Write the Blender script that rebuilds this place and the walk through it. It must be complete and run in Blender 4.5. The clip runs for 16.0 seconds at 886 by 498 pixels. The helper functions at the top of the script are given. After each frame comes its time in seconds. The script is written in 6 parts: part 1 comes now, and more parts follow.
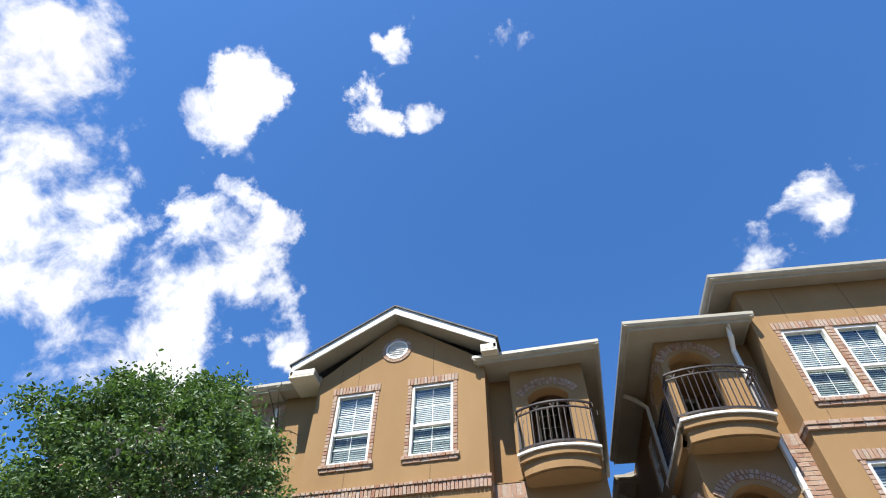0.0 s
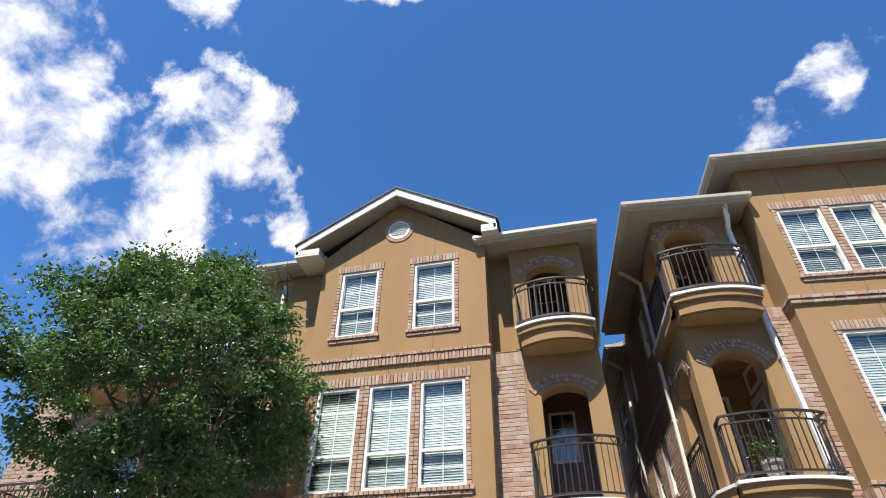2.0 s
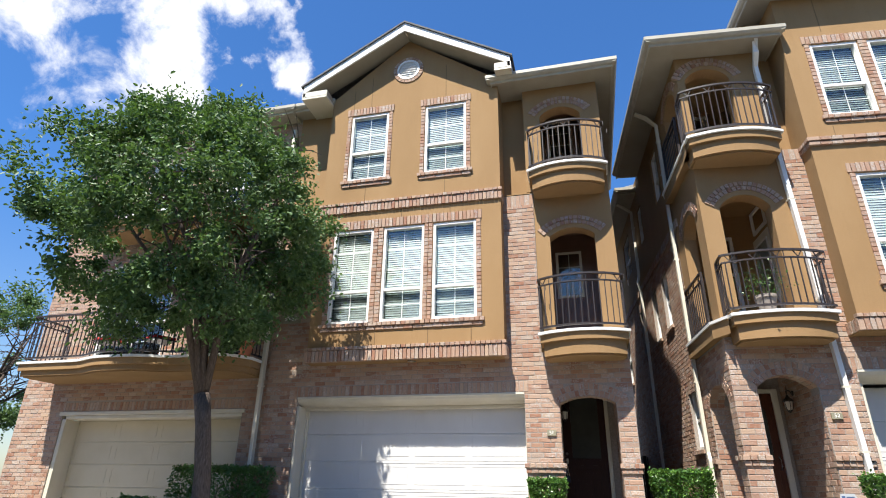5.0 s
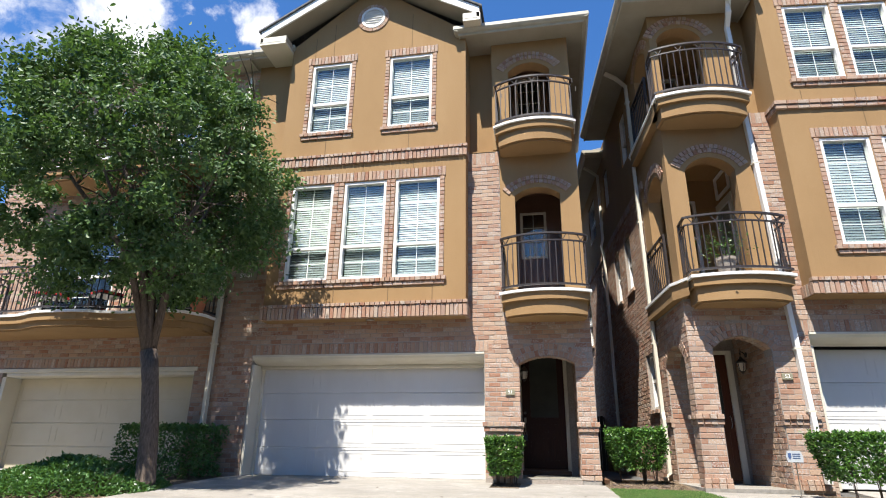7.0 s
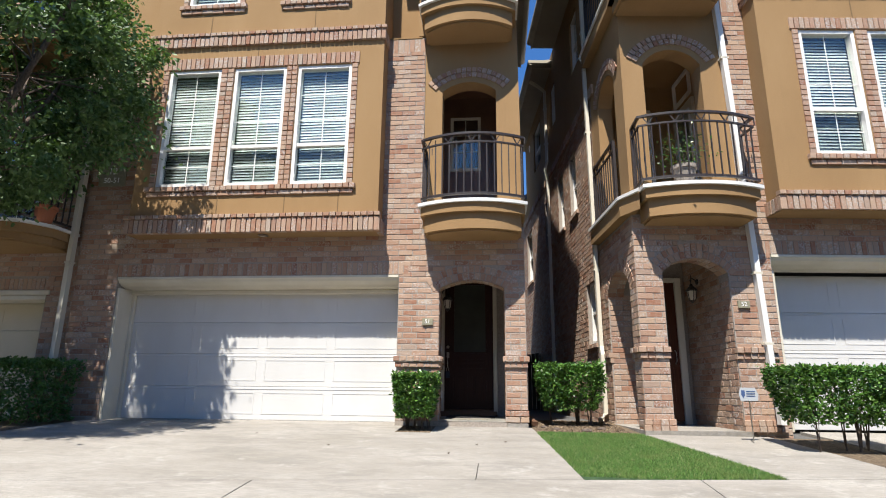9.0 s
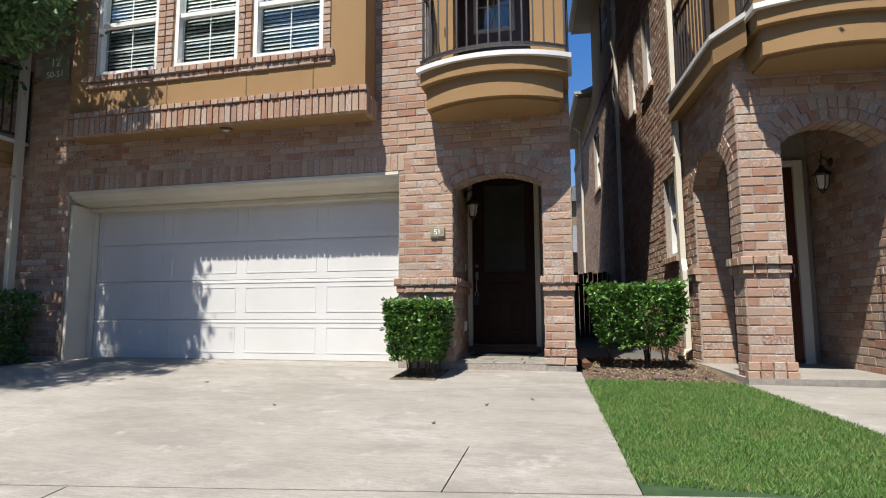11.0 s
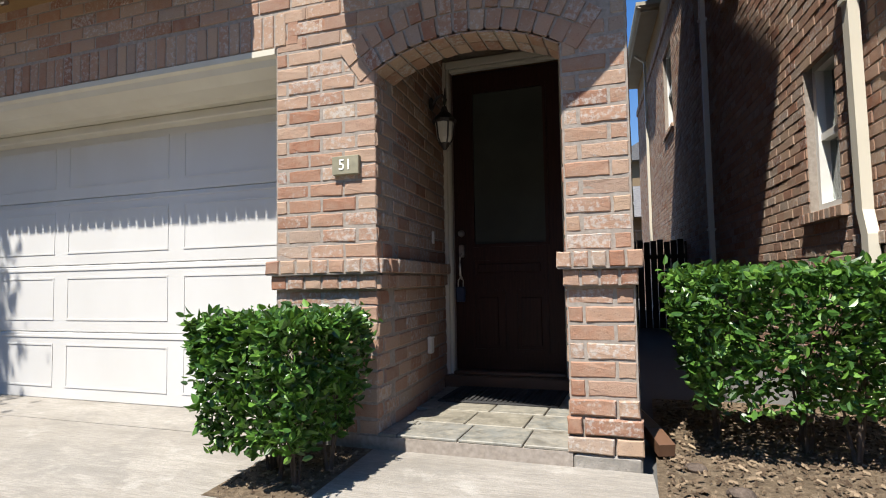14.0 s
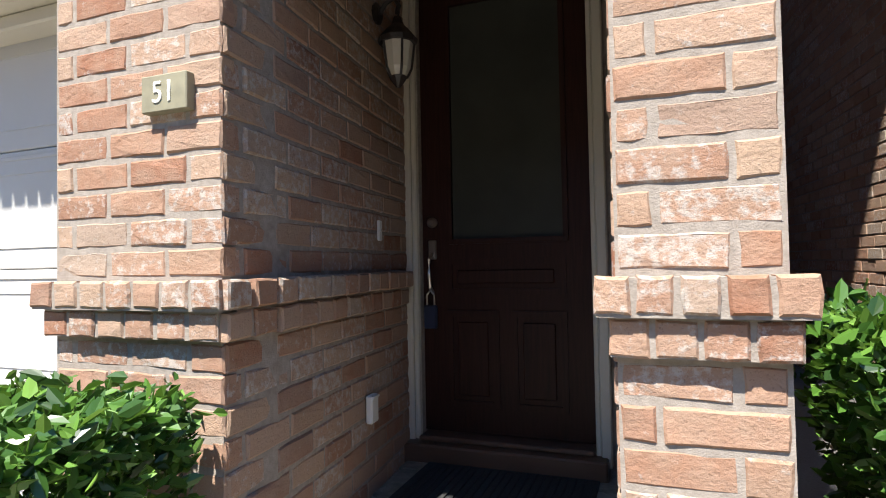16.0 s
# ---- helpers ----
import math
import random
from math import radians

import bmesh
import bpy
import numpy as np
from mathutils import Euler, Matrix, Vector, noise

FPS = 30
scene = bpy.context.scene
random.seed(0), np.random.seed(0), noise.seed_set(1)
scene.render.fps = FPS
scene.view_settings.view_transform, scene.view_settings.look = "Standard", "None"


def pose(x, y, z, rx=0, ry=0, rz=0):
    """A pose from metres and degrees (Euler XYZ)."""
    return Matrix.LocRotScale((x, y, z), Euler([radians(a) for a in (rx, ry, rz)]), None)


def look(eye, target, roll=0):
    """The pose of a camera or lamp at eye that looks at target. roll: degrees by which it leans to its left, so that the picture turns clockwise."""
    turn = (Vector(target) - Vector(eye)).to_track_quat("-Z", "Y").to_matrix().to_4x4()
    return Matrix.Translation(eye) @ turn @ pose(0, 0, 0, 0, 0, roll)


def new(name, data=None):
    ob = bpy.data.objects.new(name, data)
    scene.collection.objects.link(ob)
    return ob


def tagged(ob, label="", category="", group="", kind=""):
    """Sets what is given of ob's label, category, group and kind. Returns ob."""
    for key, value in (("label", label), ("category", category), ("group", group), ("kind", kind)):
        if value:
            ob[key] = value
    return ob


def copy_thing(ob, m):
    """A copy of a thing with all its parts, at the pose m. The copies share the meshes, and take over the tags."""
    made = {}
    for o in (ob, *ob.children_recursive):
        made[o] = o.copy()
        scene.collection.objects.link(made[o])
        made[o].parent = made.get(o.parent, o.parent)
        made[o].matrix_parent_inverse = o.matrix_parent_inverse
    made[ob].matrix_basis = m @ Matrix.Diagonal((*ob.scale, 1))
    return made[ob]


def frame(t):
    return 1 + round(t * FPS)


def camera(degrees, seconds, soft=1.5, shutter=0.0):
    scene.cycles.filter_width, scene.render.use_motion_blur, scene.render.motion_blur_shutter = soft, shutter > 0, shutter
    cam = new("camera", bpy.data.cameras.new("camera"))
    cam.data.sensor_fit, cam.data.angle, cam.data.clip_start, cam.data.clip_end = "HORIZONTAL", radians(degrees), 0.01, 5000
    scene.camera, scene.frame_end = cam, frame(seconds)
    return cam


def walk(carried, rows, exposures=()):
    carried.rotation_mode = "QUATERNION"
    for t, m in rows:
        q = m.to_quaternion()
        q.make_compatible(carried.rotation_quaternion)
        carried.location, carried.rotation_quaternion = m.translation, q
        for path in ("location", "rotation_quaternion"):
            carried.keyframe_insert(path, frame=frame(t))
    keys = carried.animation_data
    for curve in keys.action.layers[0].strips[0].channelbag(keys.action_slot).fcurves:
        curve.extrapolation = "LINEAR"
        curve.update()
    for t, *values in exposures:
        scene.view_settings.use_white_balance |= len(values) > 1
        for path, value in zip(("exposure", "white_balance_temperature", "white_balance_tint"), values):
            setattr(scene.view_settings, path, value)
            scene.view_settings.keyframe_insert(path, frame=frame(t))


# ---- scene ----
cam = camera(76.0, 16.0, soft=1.05)
PATH = [
    (0, (1.265, -10.834, 0.611), (0.957, -9.601, 2.155), 1.2),
    (0.5, (1.244, -10.849, 0.604), (0.928, -9.565, 2.105), 1.0),
    (1, (1.228, -10.871, 0.592), (0.901, -9.52, 2.03), 0.8),
    (1.5, (1.215, -10.896, 0.577), (0.873, -9.463, 1.929), 0.7),
    (2, (1.213, -10.928, 0.558), (0.848, -9.406, 1.803), 0.6),
    (2.5, (1.219, -10.953, 0.54), (0.829, -9.35, 1.671), 0.8),
    (3, (1.211, -10.97, 0.532), (0.8, -9.297, 1.548), 0.8),
    (3.5, (1.193, -10.976, 0.53), (0.768, -9.254, 1.454), 0.8),
    (4, (1.187, -10.98, 0.528), (0.748, -9.229, 1.388), 0.8),
    (6.3, (1.172, -10.924, 0.485), (0.708, -9.112, 1.193), 0.9),
    (6.5, (1.18, -10.883, 0.484), (0.729, -9.064, 1.181), 0.8),
    (7, (1.222, -10.632, 0.482), (0.867, -8.779, 1.146), 0.8),
    (7.5, (1.277, -10.22, 0.482), (1.017, -8.344, 1.126), 0.7),
    (8, (1.347, -9.737, 0.473), (1.15, -7.845, 1.09), 0.7),
    (8.5, (1.441, -9.232, 0.463), (1.262, -7.317, 1.012), 0.7),
    (9, (1.547, -8.668, 0.466), (1.357, -6.736, 0.945), 0.6),
    (9.5, (1.673, -8.081, 0.476), (1.45, -6.136, 0.885), 0.6),
    (9.7, (1.721, -7.839, 0.48), (1.462, -5.892, 0.854), 0.6),
    (11.8, (2.15, -5.23, 0.64), (1.606, -3.314, 0.826), -0.9),
    (12, (2.178, -4.978, 0.645), (1.618, -3.067, 0.833), -1.0),
    (12.5, (2.197, -4.343, 0.655), (1.626, -2.435, 0.836), -1.1),
    (13, (2.151, -3.754, 0.679), (1.544, -1.857, 0.852), -1.0),
    (13.5, (2.081, -3.246, 0.727), (1.463, -1.35, 0.88), -0.9),
    (14, (1.999, -2.781, 0.814), (1.338, -0.897, 0.928), -1.0),
    (14.5, (1.941, -2.342, 0.856), (1.263, -0.462, 0.921), -0.9),
    (15, (1.871, -1.899, 0.912), (1.185, -0.021, 0.966), -1.0),
    (15.5, (1.777, -1.555, 0.95), (1.081, 0.319, 1.002), -1.0),
    (16, (1.732, -1.22, 0.975), (1.029, 0.652, 1.029), -1.1),
]
EXPOSURES = [(0.0, 1.18), (0.5, 0.98), (2.0, 1.02), (4.0, 1.2), (7.0, 1.22), (8.0, 1.2), (9.5, 0.9), (12.0, 0.8), (13.0, 0.86), (14.0, 0.98), (15.0, 1.32), (16.0, 1.5)]
walk(cam, [(t, look(eye, target, roll)) for t, eye, target, roll in PATH], EXPOSURES)

# ---- world, sun ----
SUN = Vector((-0.25, -1.0, 1.9)).normalized()
world = bpy.data.worlds.new("sky")
scene.world = world
world.use_nodes = True
wt = world.node_tree
wt.nodes.clear()
w_out = wt.nodes.new("ShaderNodeOutputWorld")
w_bg = wt.nodes.new("ShaderNodeBackground")
w_sky = wt.nodes.new("ShaderNodeTexSky")
w_sky.sky_type = "NISHITA"
w_sky.sun_disc = False
w_sky.sun_elevation = math.asin(SUN.z)
w_sky.sun_rotation = math.atan2(SUN.x, SUN.y)
w_sky.air_density, w_sky.dust_density, w_sky.ozone_density = 1.0, 0.6, 2.5
w_bg.inputs["Strength"].default_value = 0.066


def wnode(kind, **values):
    n = wt.nodes.new(kind)
    for k, v in values.items():
        n.inputs[k].default_value = v
    return n


def wmath(op, a, b=None):
    n = wt.nodes.new("ShaderNodeMath")
    n.operation = op
    for i, v in enumerate((a, b)):
        if v is None:
            continue
        if isinstance(v, (int, float)):
            n.inputs[i].default_value = v
        else:
            wt.links.new(v, n.inputs[i])
    return n.outputs[0]


w_co = wt.nodes.new("ShaderNodeTexCoord")
# cumulus clouds: soft banks (azimuth to the right of +y, elevation, size) broken up by noise
CLOUDS = [
    (-78.3, 49.3, 10.3, 1), (-71.6, 46.8, 11.2, 1), (-66.2, 42.3, 11.2, 1), (-60.7, 41.4, 8.5, 1), (-62.9, 37.8, 9.5, 1), (-56.4, 37.8, 5.2, 0.7), (-75.8, 42.9, 17.2, 1),
    (-53.9, 59.3, 6.5, 1), (-54.8, 56.4, 6.0, 0.9), (-48.9, 55.6, 4.3, 0.7), (-48.4, 41.1, 9.0, 1), (-44.2, 44.8, 7.7, 1), (-48.7, 45.7, 6.5, 1), (-46.2, 51.3, 4.3, 0.85),
    (-41.6, 49.7, 4.3, 0.8), (-46.3, 36.8, 8.2, 1), (-37.5, 43.8, 5.5, 0.75), (-34.0, 38.9, 6.0, 0.8), (-52.3, 31.6, 8.2, 0.6), (-29.8, 69.5, 4.3, 0.8), (3.9, 70.1, 4.3, 0.75),
    (-29.0, 63.7, 4.7, 0.9), (-19.0, 63.9, 4.3, 0.7), (34.8, 43.6, 5.2, 0.8), (27.5, 43.0, 5.5, 0.85), (36.0, 66.5, 3.5, 0.8), (41.3, 43.3, 3.8, 0.6),
]
w_stir = wnode("ShaderNodeTexNoise", Scale=9.0, Detail=6.0, Roughness=0.62)
wt.links.new(w_co.outputs["Generated"], w_stir.inputs["Vector"])
w_off = wt.nodes.new("ShaderNodeVectorMath")
w_off.operation = "MULTIPLY_ADD"
w_off.inputs[1].default_value = (0.20, 0.20, 0.14)
w_off.inputs[2].default_value = (-0.10, -0.10, -0.07)
wt.links.new(w_stir.outputs["Color"], w_off.inputs[0])
w_dir = wt.nodes.new("ShaderNodeVectorMath")
w_dir.operation = "ADD"
wt.links.new(w_co.outputs["Generated"], w_dir.inputs[0])
wt.links.new(w_off.outputs[0], w_dir.inputs[1])
w_unit = wt.nodes.new("ShaderNodeVectorMath")
w_unit.operation = "NORMALIZE"
wt.links.new(w_dir.outputs[0], w_unit.inputs[0])
total = None
for az, el, size, gain in CLOUDS:
    d = Vector((math.sin(radians(az)) * math.cos(radians(el)), math.cos(radians(az)) * math.cos(radians(el)), math.sin(radians(el))))
    dot = wt.nodes.new("ShaderNodeVectorMath")
    dot.operation = "DOT_PRODUCT"
    dot.inputs[1].default_value = d
    wt.links.new(w_unit.outputs[0], dot.inputs[0])
    m = wt.nodes.new("ShaderNodeMapRange")
    m.inputs["From Min"].default_value = math.cos(radians(size * (0.92 if size > 7.0 else 0.76)))
    m.inputs["From Max"].default_value = 1.0
    m.inputs["To Max"].default_value = gain
    m.interpolation_type = "SMOOTHSTEP"
    wt.links.new(dot.outputs["Value"], m.inputs["Value"])
    total = m.outputs[0] if total is None else wmath("MAXIMUM", total, m.outputs[0])
n1 = wnode("ShaderNodeTexNoise", Scale=11.0, Detail=10.0, Roughness=0.6, Distortion=0.3)
wt.links.new(w_co.outputs["Generated"], n1.inputs["Vector"])
n2 = wnode("ShaderNodeTexNoise", Scale=4.0, Detail=4.0, Roughness=0.5)
wt.links.new(w_co.outputs["Generated"], n2.inputs["Vector"])
n3 = wnode("ShaderNodeTexNoise", Scale=5.5, Detail=6.0, Roughness=0.55, Distortion=0.6)
wt.links.new(w_co.outputs["Generated"], n3.inputs["Vector"])
rag = wmath("ADD", wmath("MULTIPLY", n1.outputs["Fac"], 2.6), wmath("MULTIPLY", n3.outputs["Fac"], 1.0))
dens = wmath("ADD", wmath("MULTIPLY", total, 1.0), rag)
dens = wmath("ADD", dens, -2.24)
cov = wnode("ShaderNodeMapRange")
cov.inputs["From Min"].default_value, cov.inputs["From Max"].default_value = 0.0, 0.75
cov.interpolation_type = "SMOOTHSTEP"
wt.links.new(dens, cov.inputs["Value"])
cover = wmath("MULTIPLY", cov.outputs[0], wmath("MINIMUM", wmath("MULTIPLY", total, 8.0), 1.0))
w_tone = wt.nodes.new("ShaderNodeMapRange")
w_tone.inputs["From Min"].default_value, w_tone.inputs["From Max"].default_value = 0.3, 0.7
w_tone.inputs["To Min"].default_value, w_tone.inputs["To Max"].default_value = 7.4, 9.6
wt.links.new(n2.outputs["Fac"], w_tone.inputs["Value"])
w_white = wt.nodes.new("ShaderNodeCombineColor")
wt.links.new(w_tone.outputs[0], w_white.inputs[0])
wt.links.new(w_tone.outputs[0], w_white.inputs[1])
wt.links.new(wmath("MULTIPLY", w_tone.outputs[0], 1.03), w_white.inputs[2])
w_mix = wt.nodes.new("ShaderNodeMix")
w_mix.data_type = "RGBA"
wt.links.new(cover, w_mix.inputs[0])
w_tint = wt.nodes.new("ShaderNodeMix")
w_tint.data_type, w_tint.blend_type = "RGBA", "MULTIPLY"
w_sep = wt.nodes.new("ShaderNodeSeparateXYZ")
wt.links.new(w_co.outputs["Generated"], w_sep.inputs[0])
w_high = wnode("ShaderNodeMapRange")
w_high.inputs["From Min"].default_value, w_high.inputs["From Max"].default_value = 0.05, 0.42
wt.links.new(w_sep.outputs[2], w_high.inputs["Value"])
wt.links.new(w_high.outputs[0], w_tint.inputs[0])
w_tint.inputs[7].default_value = (0.53, 0.98, 1.46, 1.0)
wt.links.new(w_sky.outputs[0], w_tint.inputs[6])
wt.links.new(w_tint.outputs[2], w_mix.inputs[6])
wt.links.new(w_white.outputs[0], w_mix.inputs[7])
wt.links.new(w_mix.outputs[2], w_bg.inputs["Color"])
wt.links.new(w_bg.outputs[0], w_out.inputs[0])

sun = new("sun", bpy.data.lights.new("sun", "SUN"))
sun.data.energy = 5.0
sun.data.angle = radians(0.55)
sun.data.color = (1.0, 0.95, 0.87)
sun.matrix_world = Matrix.Translation((0, 0, 30)) @ SUN.to_track_quat("Z", "Y").to_matrix().to_4x4()


# ---- materials ----
class Mat:
    """A node material with a short way to wire nodes."""

    def __init__(self, name, rough=0.7, metal=0.0, spec=0.5):
        self.m = bpy.data.materials.new(name)
        self.m.use_nodes = True
        self.t = self.m.node_tree
        self.b = self.t.nodes["Principled BSDF"]
        self.b.inputs["Roughness"].default_value = rough
        self.b.inputs["Metallic"].default_value = metal
        self.b.inputs["Specular IOR Level"].default_value = spec
        self.co = self.t.nodes.new("ShaderNodeTexCoord")
        self.geo = self.t.nodes.new("ShaderNodeNewGeometry")

    def put(self, sock, v):
        if isinstance(v, (int, float)):
            sock.default_value = v
        elif isinstance(v, (tuple, list)):
            sock.default_value = (*v, 1.0) if len(v) == 3 and sock.type == "RGBA" else v
        else:
            self.t.links.new(v, sock)

    def noise(self, scale, detail=4.0, rough=0.55, stretch=None, seed=0.0, world=True):
        n = self.t.nodes.new("ShaderNodeTexNoise")
        n.inputs["Scale"].default_value, n.inputs["Detail"].default_value, n.inputs["Roughness"].default_value = scale, detail, rough
        vec = self.geo.outputs["Position"] if world else self.co.outputs["Object"]
        mp = self.t.nodes.new("ShaderNodeMapping")
        mp.inputs["Scale"].default_value = stretch or (1, 1, 1)
        mp.inputs["Location"].default_value = (seed, seed * 0.7, seed * 1.3)
        self.t.links.new(vec, mp.inputs["Vector"])
        self.t.links.new(mp.outputs[0], n.inputs["Vector"])
        return n.outputs["Fac"]

    def ramp(self, v, *stops, smooth=False):
        r = self.t.nodes.new("ShaderNodeValToRGB")
        el = r.color_ramp.elements
        if smooth:
            r.color_ramp.interpolation = "EASE"
        while len(el) < len(stops):
            el.new(0.5)
        for e, (p, c) in zip(el, stops):
            e.position = p
            e.color = (*c, 1.0) if isinstance(c, (tuple, list)) else (c, c, c, 1.0)
        self.put(r.inputs[0], v)
        return r.outputs[0]

    def mix(self, f, a, b, blend="MIX"):
        n = self.t.nodes.new("ShaderNodeMix")
        n.data_type = "RGBA"
        n.blend_type = blend
        self.put(n.inputs[0], f)
        self.put(n.inputs[6], a)
        self.put(n.inputs[7], b)
        return n.outputs[2]

    def math(self, op, a, b=0.0):
        n = self.t.nodes.new("ShaderNodeMath")
        n.operation = op
        self.put(n.inputs[0], a)
        self.put(n.inputs[1], b)
        return n.outputs[0]

    def color(self, v):
        self.put(self.b.inputs["Base Color"], v)
        return self

    def rough(self, v):
        self.put(self.b.inputs["Roughness"], v)
        return self

    def bump(self, v, dist=0.004, strength=0.6):
        n = self.t.nodes.new("ShaderNodeBump")
        n.inputs["Distance"].default_value, n.inputs["Strength"].default_value = dist, strength
        self.t.links.new(v, n.inputs["Height"])
        self.t.links.new(n.outputs[0], self.b.inputs["Normal"])
        return self


def brick_material(name, per_object):
    a = Mat(name, 0.9, spec=0.25)
    if per_object:
        info = a.t.nodes.new("ShaderNodeObjectInfo")
        rnd = info.outputs["Random"]
    else:
        rnd = a.geo.outputs["Random Per Island"]
    base = a.ramp(rnd, (0.0, (0.311, 0.167, 0.107)), (0.16, (0.366, 0.219, 0.148)), (0.32, (0.397, 0.271, 0.194)), (0.46, (0.266, 0.115, 0.066)),
                  (0.58, (0.382, 0.257, 0.184)), (0.70, (0.412, 0.287, 0.199)), (0.80, (0.226, 0.090, 0.051)), (0.90, (0.358, 0.287, 0.227)), (1.0, (0.328, 0.164, 0.101)))
    blotch = a.noise(14.0, 5.0, 0.6)
    c = a.mix(a.ramp(blotch, (0.38, 0.05), (0.7, 0.5)), base, (0.358, 0.275, 0.208))
    wash = a.math("ADD", a.noise(38.0, 6.0, 0.7, seed=4.0), a.math("MULTIPLY", a.math("FRACT", a.math("MULTIPLY", rnd, 7.31)), 0.24))
    c = a.mix(a.ramp(wash, (0.68, 0.0), (0.80, 0.6)), c, (0.467, 0.455, 0.424))
    pit = a.noise(160.0, 3.0, 0.6, seed=9.0)
    c = a.mix(a.ramp(pit, (0.30, 0.6), (0.42, 0.0)), c, (0.179, 0.112, 0.084))
    a.color(c)
    crack = a.noise(34.0, 8.0, 0.72, stretch=(1, 1, 1.2), seed=15.0)
    a.bump(a.math("ADD", a.math("MULTIPLY", crack, 1.6), a.math("MULTIPLY", pit, 0.5)), 0.006, 0.55)
    return a.m


BRICK = brick_material("brick_clay", False)
BRICK_ONE = brick_material("brick_clay_single", True)

mt = Mat("mortar", 0.95, spec=0.2)
MORTAR = mt.color(mt.ramp(mt.noise(40, 5), (0.3, (0.243, 0.209, 0.178)), (0.7, (0.352, 0.310, 0.268)))).bump(mt.noise(220, 3), 0.003, 0.6).m

st = Mat("stucco_ochre", 0.92, spec=0.2)
stain = st.noise(1.1, 5, 0.6, stretch=(1, 1, 0.35))
c = st.ramp(stain, (0.25, (0.259, 0.158, 0.074)), (0.5, (0.295, 0.183, 0.086)), (0.78, (0.327, 0.209, 0.102)))
c = st.mix(st.ramp(st.noise(6.0, 5, 0.65, stretch=(1, 1, 0.18), seed=3), (0.58, 0.0), (0.8, 0.3)), c, (0.216, 0.135, 0.064))
c = st.mix(st.ramp(st.noise(90, 3), (0.3, 0.22), (0.6, 0.0)), c, (0.199, 0.123, 0.057))
STUCCO = st.color(c).bump(st.math("ADD", st.noise(170, 3, 0.6), st.math("MULTIPLY", st.noise(24, 3), 0.8)), 0.004, 0.55).m

wp = Mat("white_trim", 0.5)
WHITE = wp.color(wp.ramp(wp.noise(3, 5), (0.3, (0.644, 0.631, 0.592)), (0.7, (0.705, 0.696, 0.666)))).bump(wp.noise(120, 2), 0.001, 0.3).m
cp = Mat("cream_trim", 0.55)
c = cp.ramp(cp.noise(2.2, 5, stretch=(1, 1, 0.4)), (0.3, (0.522, 0.479, 0.383)), (0.7, (0.609, 0.570, 0.470)))
CREAM = cp.color(c).bump(cp.noise(60, 3), 0.0015, 0.3).m
gd = Mat("garage_door_paint", 0.42)
c = gd.ramp(gd.noise(1.6, 5, stretch=(1, 1, 0.5)), (0.3, (0.540, 0.531, 0.512)), (0.7, (0.591, 0.587, 0.573)))
c = gd.mix(gd.ramp(gd.noise(5, 5, 0.65, stretch=(1, 1, 0.12)), (0.6, 0.0), (0.85, 0.18)), c, (0.422, 0.400, 0.357))
GARAGE = gd.color(c).bump(gd.noise(300, 2, stretch=(0.15, 1, 1)), 0.0008, 0.35).m
gc = Mat("garage_door_cream", 0.45)
GARAGE_CREAM = gc.color(gc.ramp(gc.noise(1.6, 5), (0.3, (0.479, 0.426, 0.304)), (0.7, (0.539, 0.487, 0.365)))).m
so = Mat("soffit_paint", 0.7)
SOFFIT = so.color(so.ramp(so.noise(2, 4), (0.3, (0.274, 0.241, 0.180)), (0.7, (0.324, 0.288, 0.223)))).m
gt = Mat("gutter_paint", 0.5)
GUTTER = gt.color(gt.ramp(gt.noise(4, 5), (0.3, (0.340, 0.310, 0.242)), (0.7, (0.408, 0.378, 0.306)))).m
ir = Mat("black_iron", 0.42, spec=0.45)
IRON = ir.color(ir.ramp(ir.noise(30, 4), (0.3, (0.018, 0.014, 0.013)), (0.75, (0.045, 0.034, 0.03)))).bump(ir.noise(180, 2), 0.001, 0.3).m
wd = Mat("dark_door_wood", 0.5, spec=0.2)
grain = wd.noise(9, 6, 0.6, stretch=(8, 8, 0.5))
WOOD = wd.color(wd.ramp(grain, (0.3, (0.019, 0.007, 0.005)), (0.6, (0.036, 0.013, 0.009)), (0.8, (0.050, 0.019, 0.012)))).bump(grain, 0.001, 0.3).m
wr = Mat("red_door_wood", 0.3)
grain = wr.noise(9, 6, 0.6, stretch=(8, 8, 0.5))
WOOD_RED = wr.color(wr.ramp(grain, (0.3, (0.050, 0.014, 0.007)), (0.7, (0.105, 0.033, 0.015)))).m
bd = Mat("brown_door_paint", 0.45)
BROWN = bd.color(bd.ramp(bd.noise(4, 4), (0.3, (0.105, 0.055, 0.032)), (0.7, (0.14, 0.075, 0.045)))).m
mtl = Mat("brushed_nickel", 0.33, metal=1.0)
NICKEL = mtl.color((0.55, 0.52, 0.47)).m
# Near-black colour stands in for the dimness inside rooms and garages.
dk = Mat("painted_room_dark", 0.95)
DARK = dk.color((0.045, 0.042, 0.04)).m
gl = Mat("window_glass", 0.03, spec=0.9)
gl.b.inputs["Transmission Weight"].default_value = 1.0
gl.b.inputs["IOR"].default_value = 1.62
gl.bump(gl.noise(1.6, 2), 0.004, 0.12)
GLASS = gl.color((0.90, 0.97, 0.95)).m
fg = Mat("frosted_door_glass", 0.6, spec=0.15)
FROST = fg.color(fg.ramp(fg.noise(3, 3), (0.3, (0.036, 0.038, 0.031)), (0.7, (0.052, 0.054, 0.045)))).m
lg = Mat("lantern_glass", 0.35)
LANTERN = lg.color((0.62, 0.58, 0.50)).m
bl = Mat("blind_vinyl", 0.55)
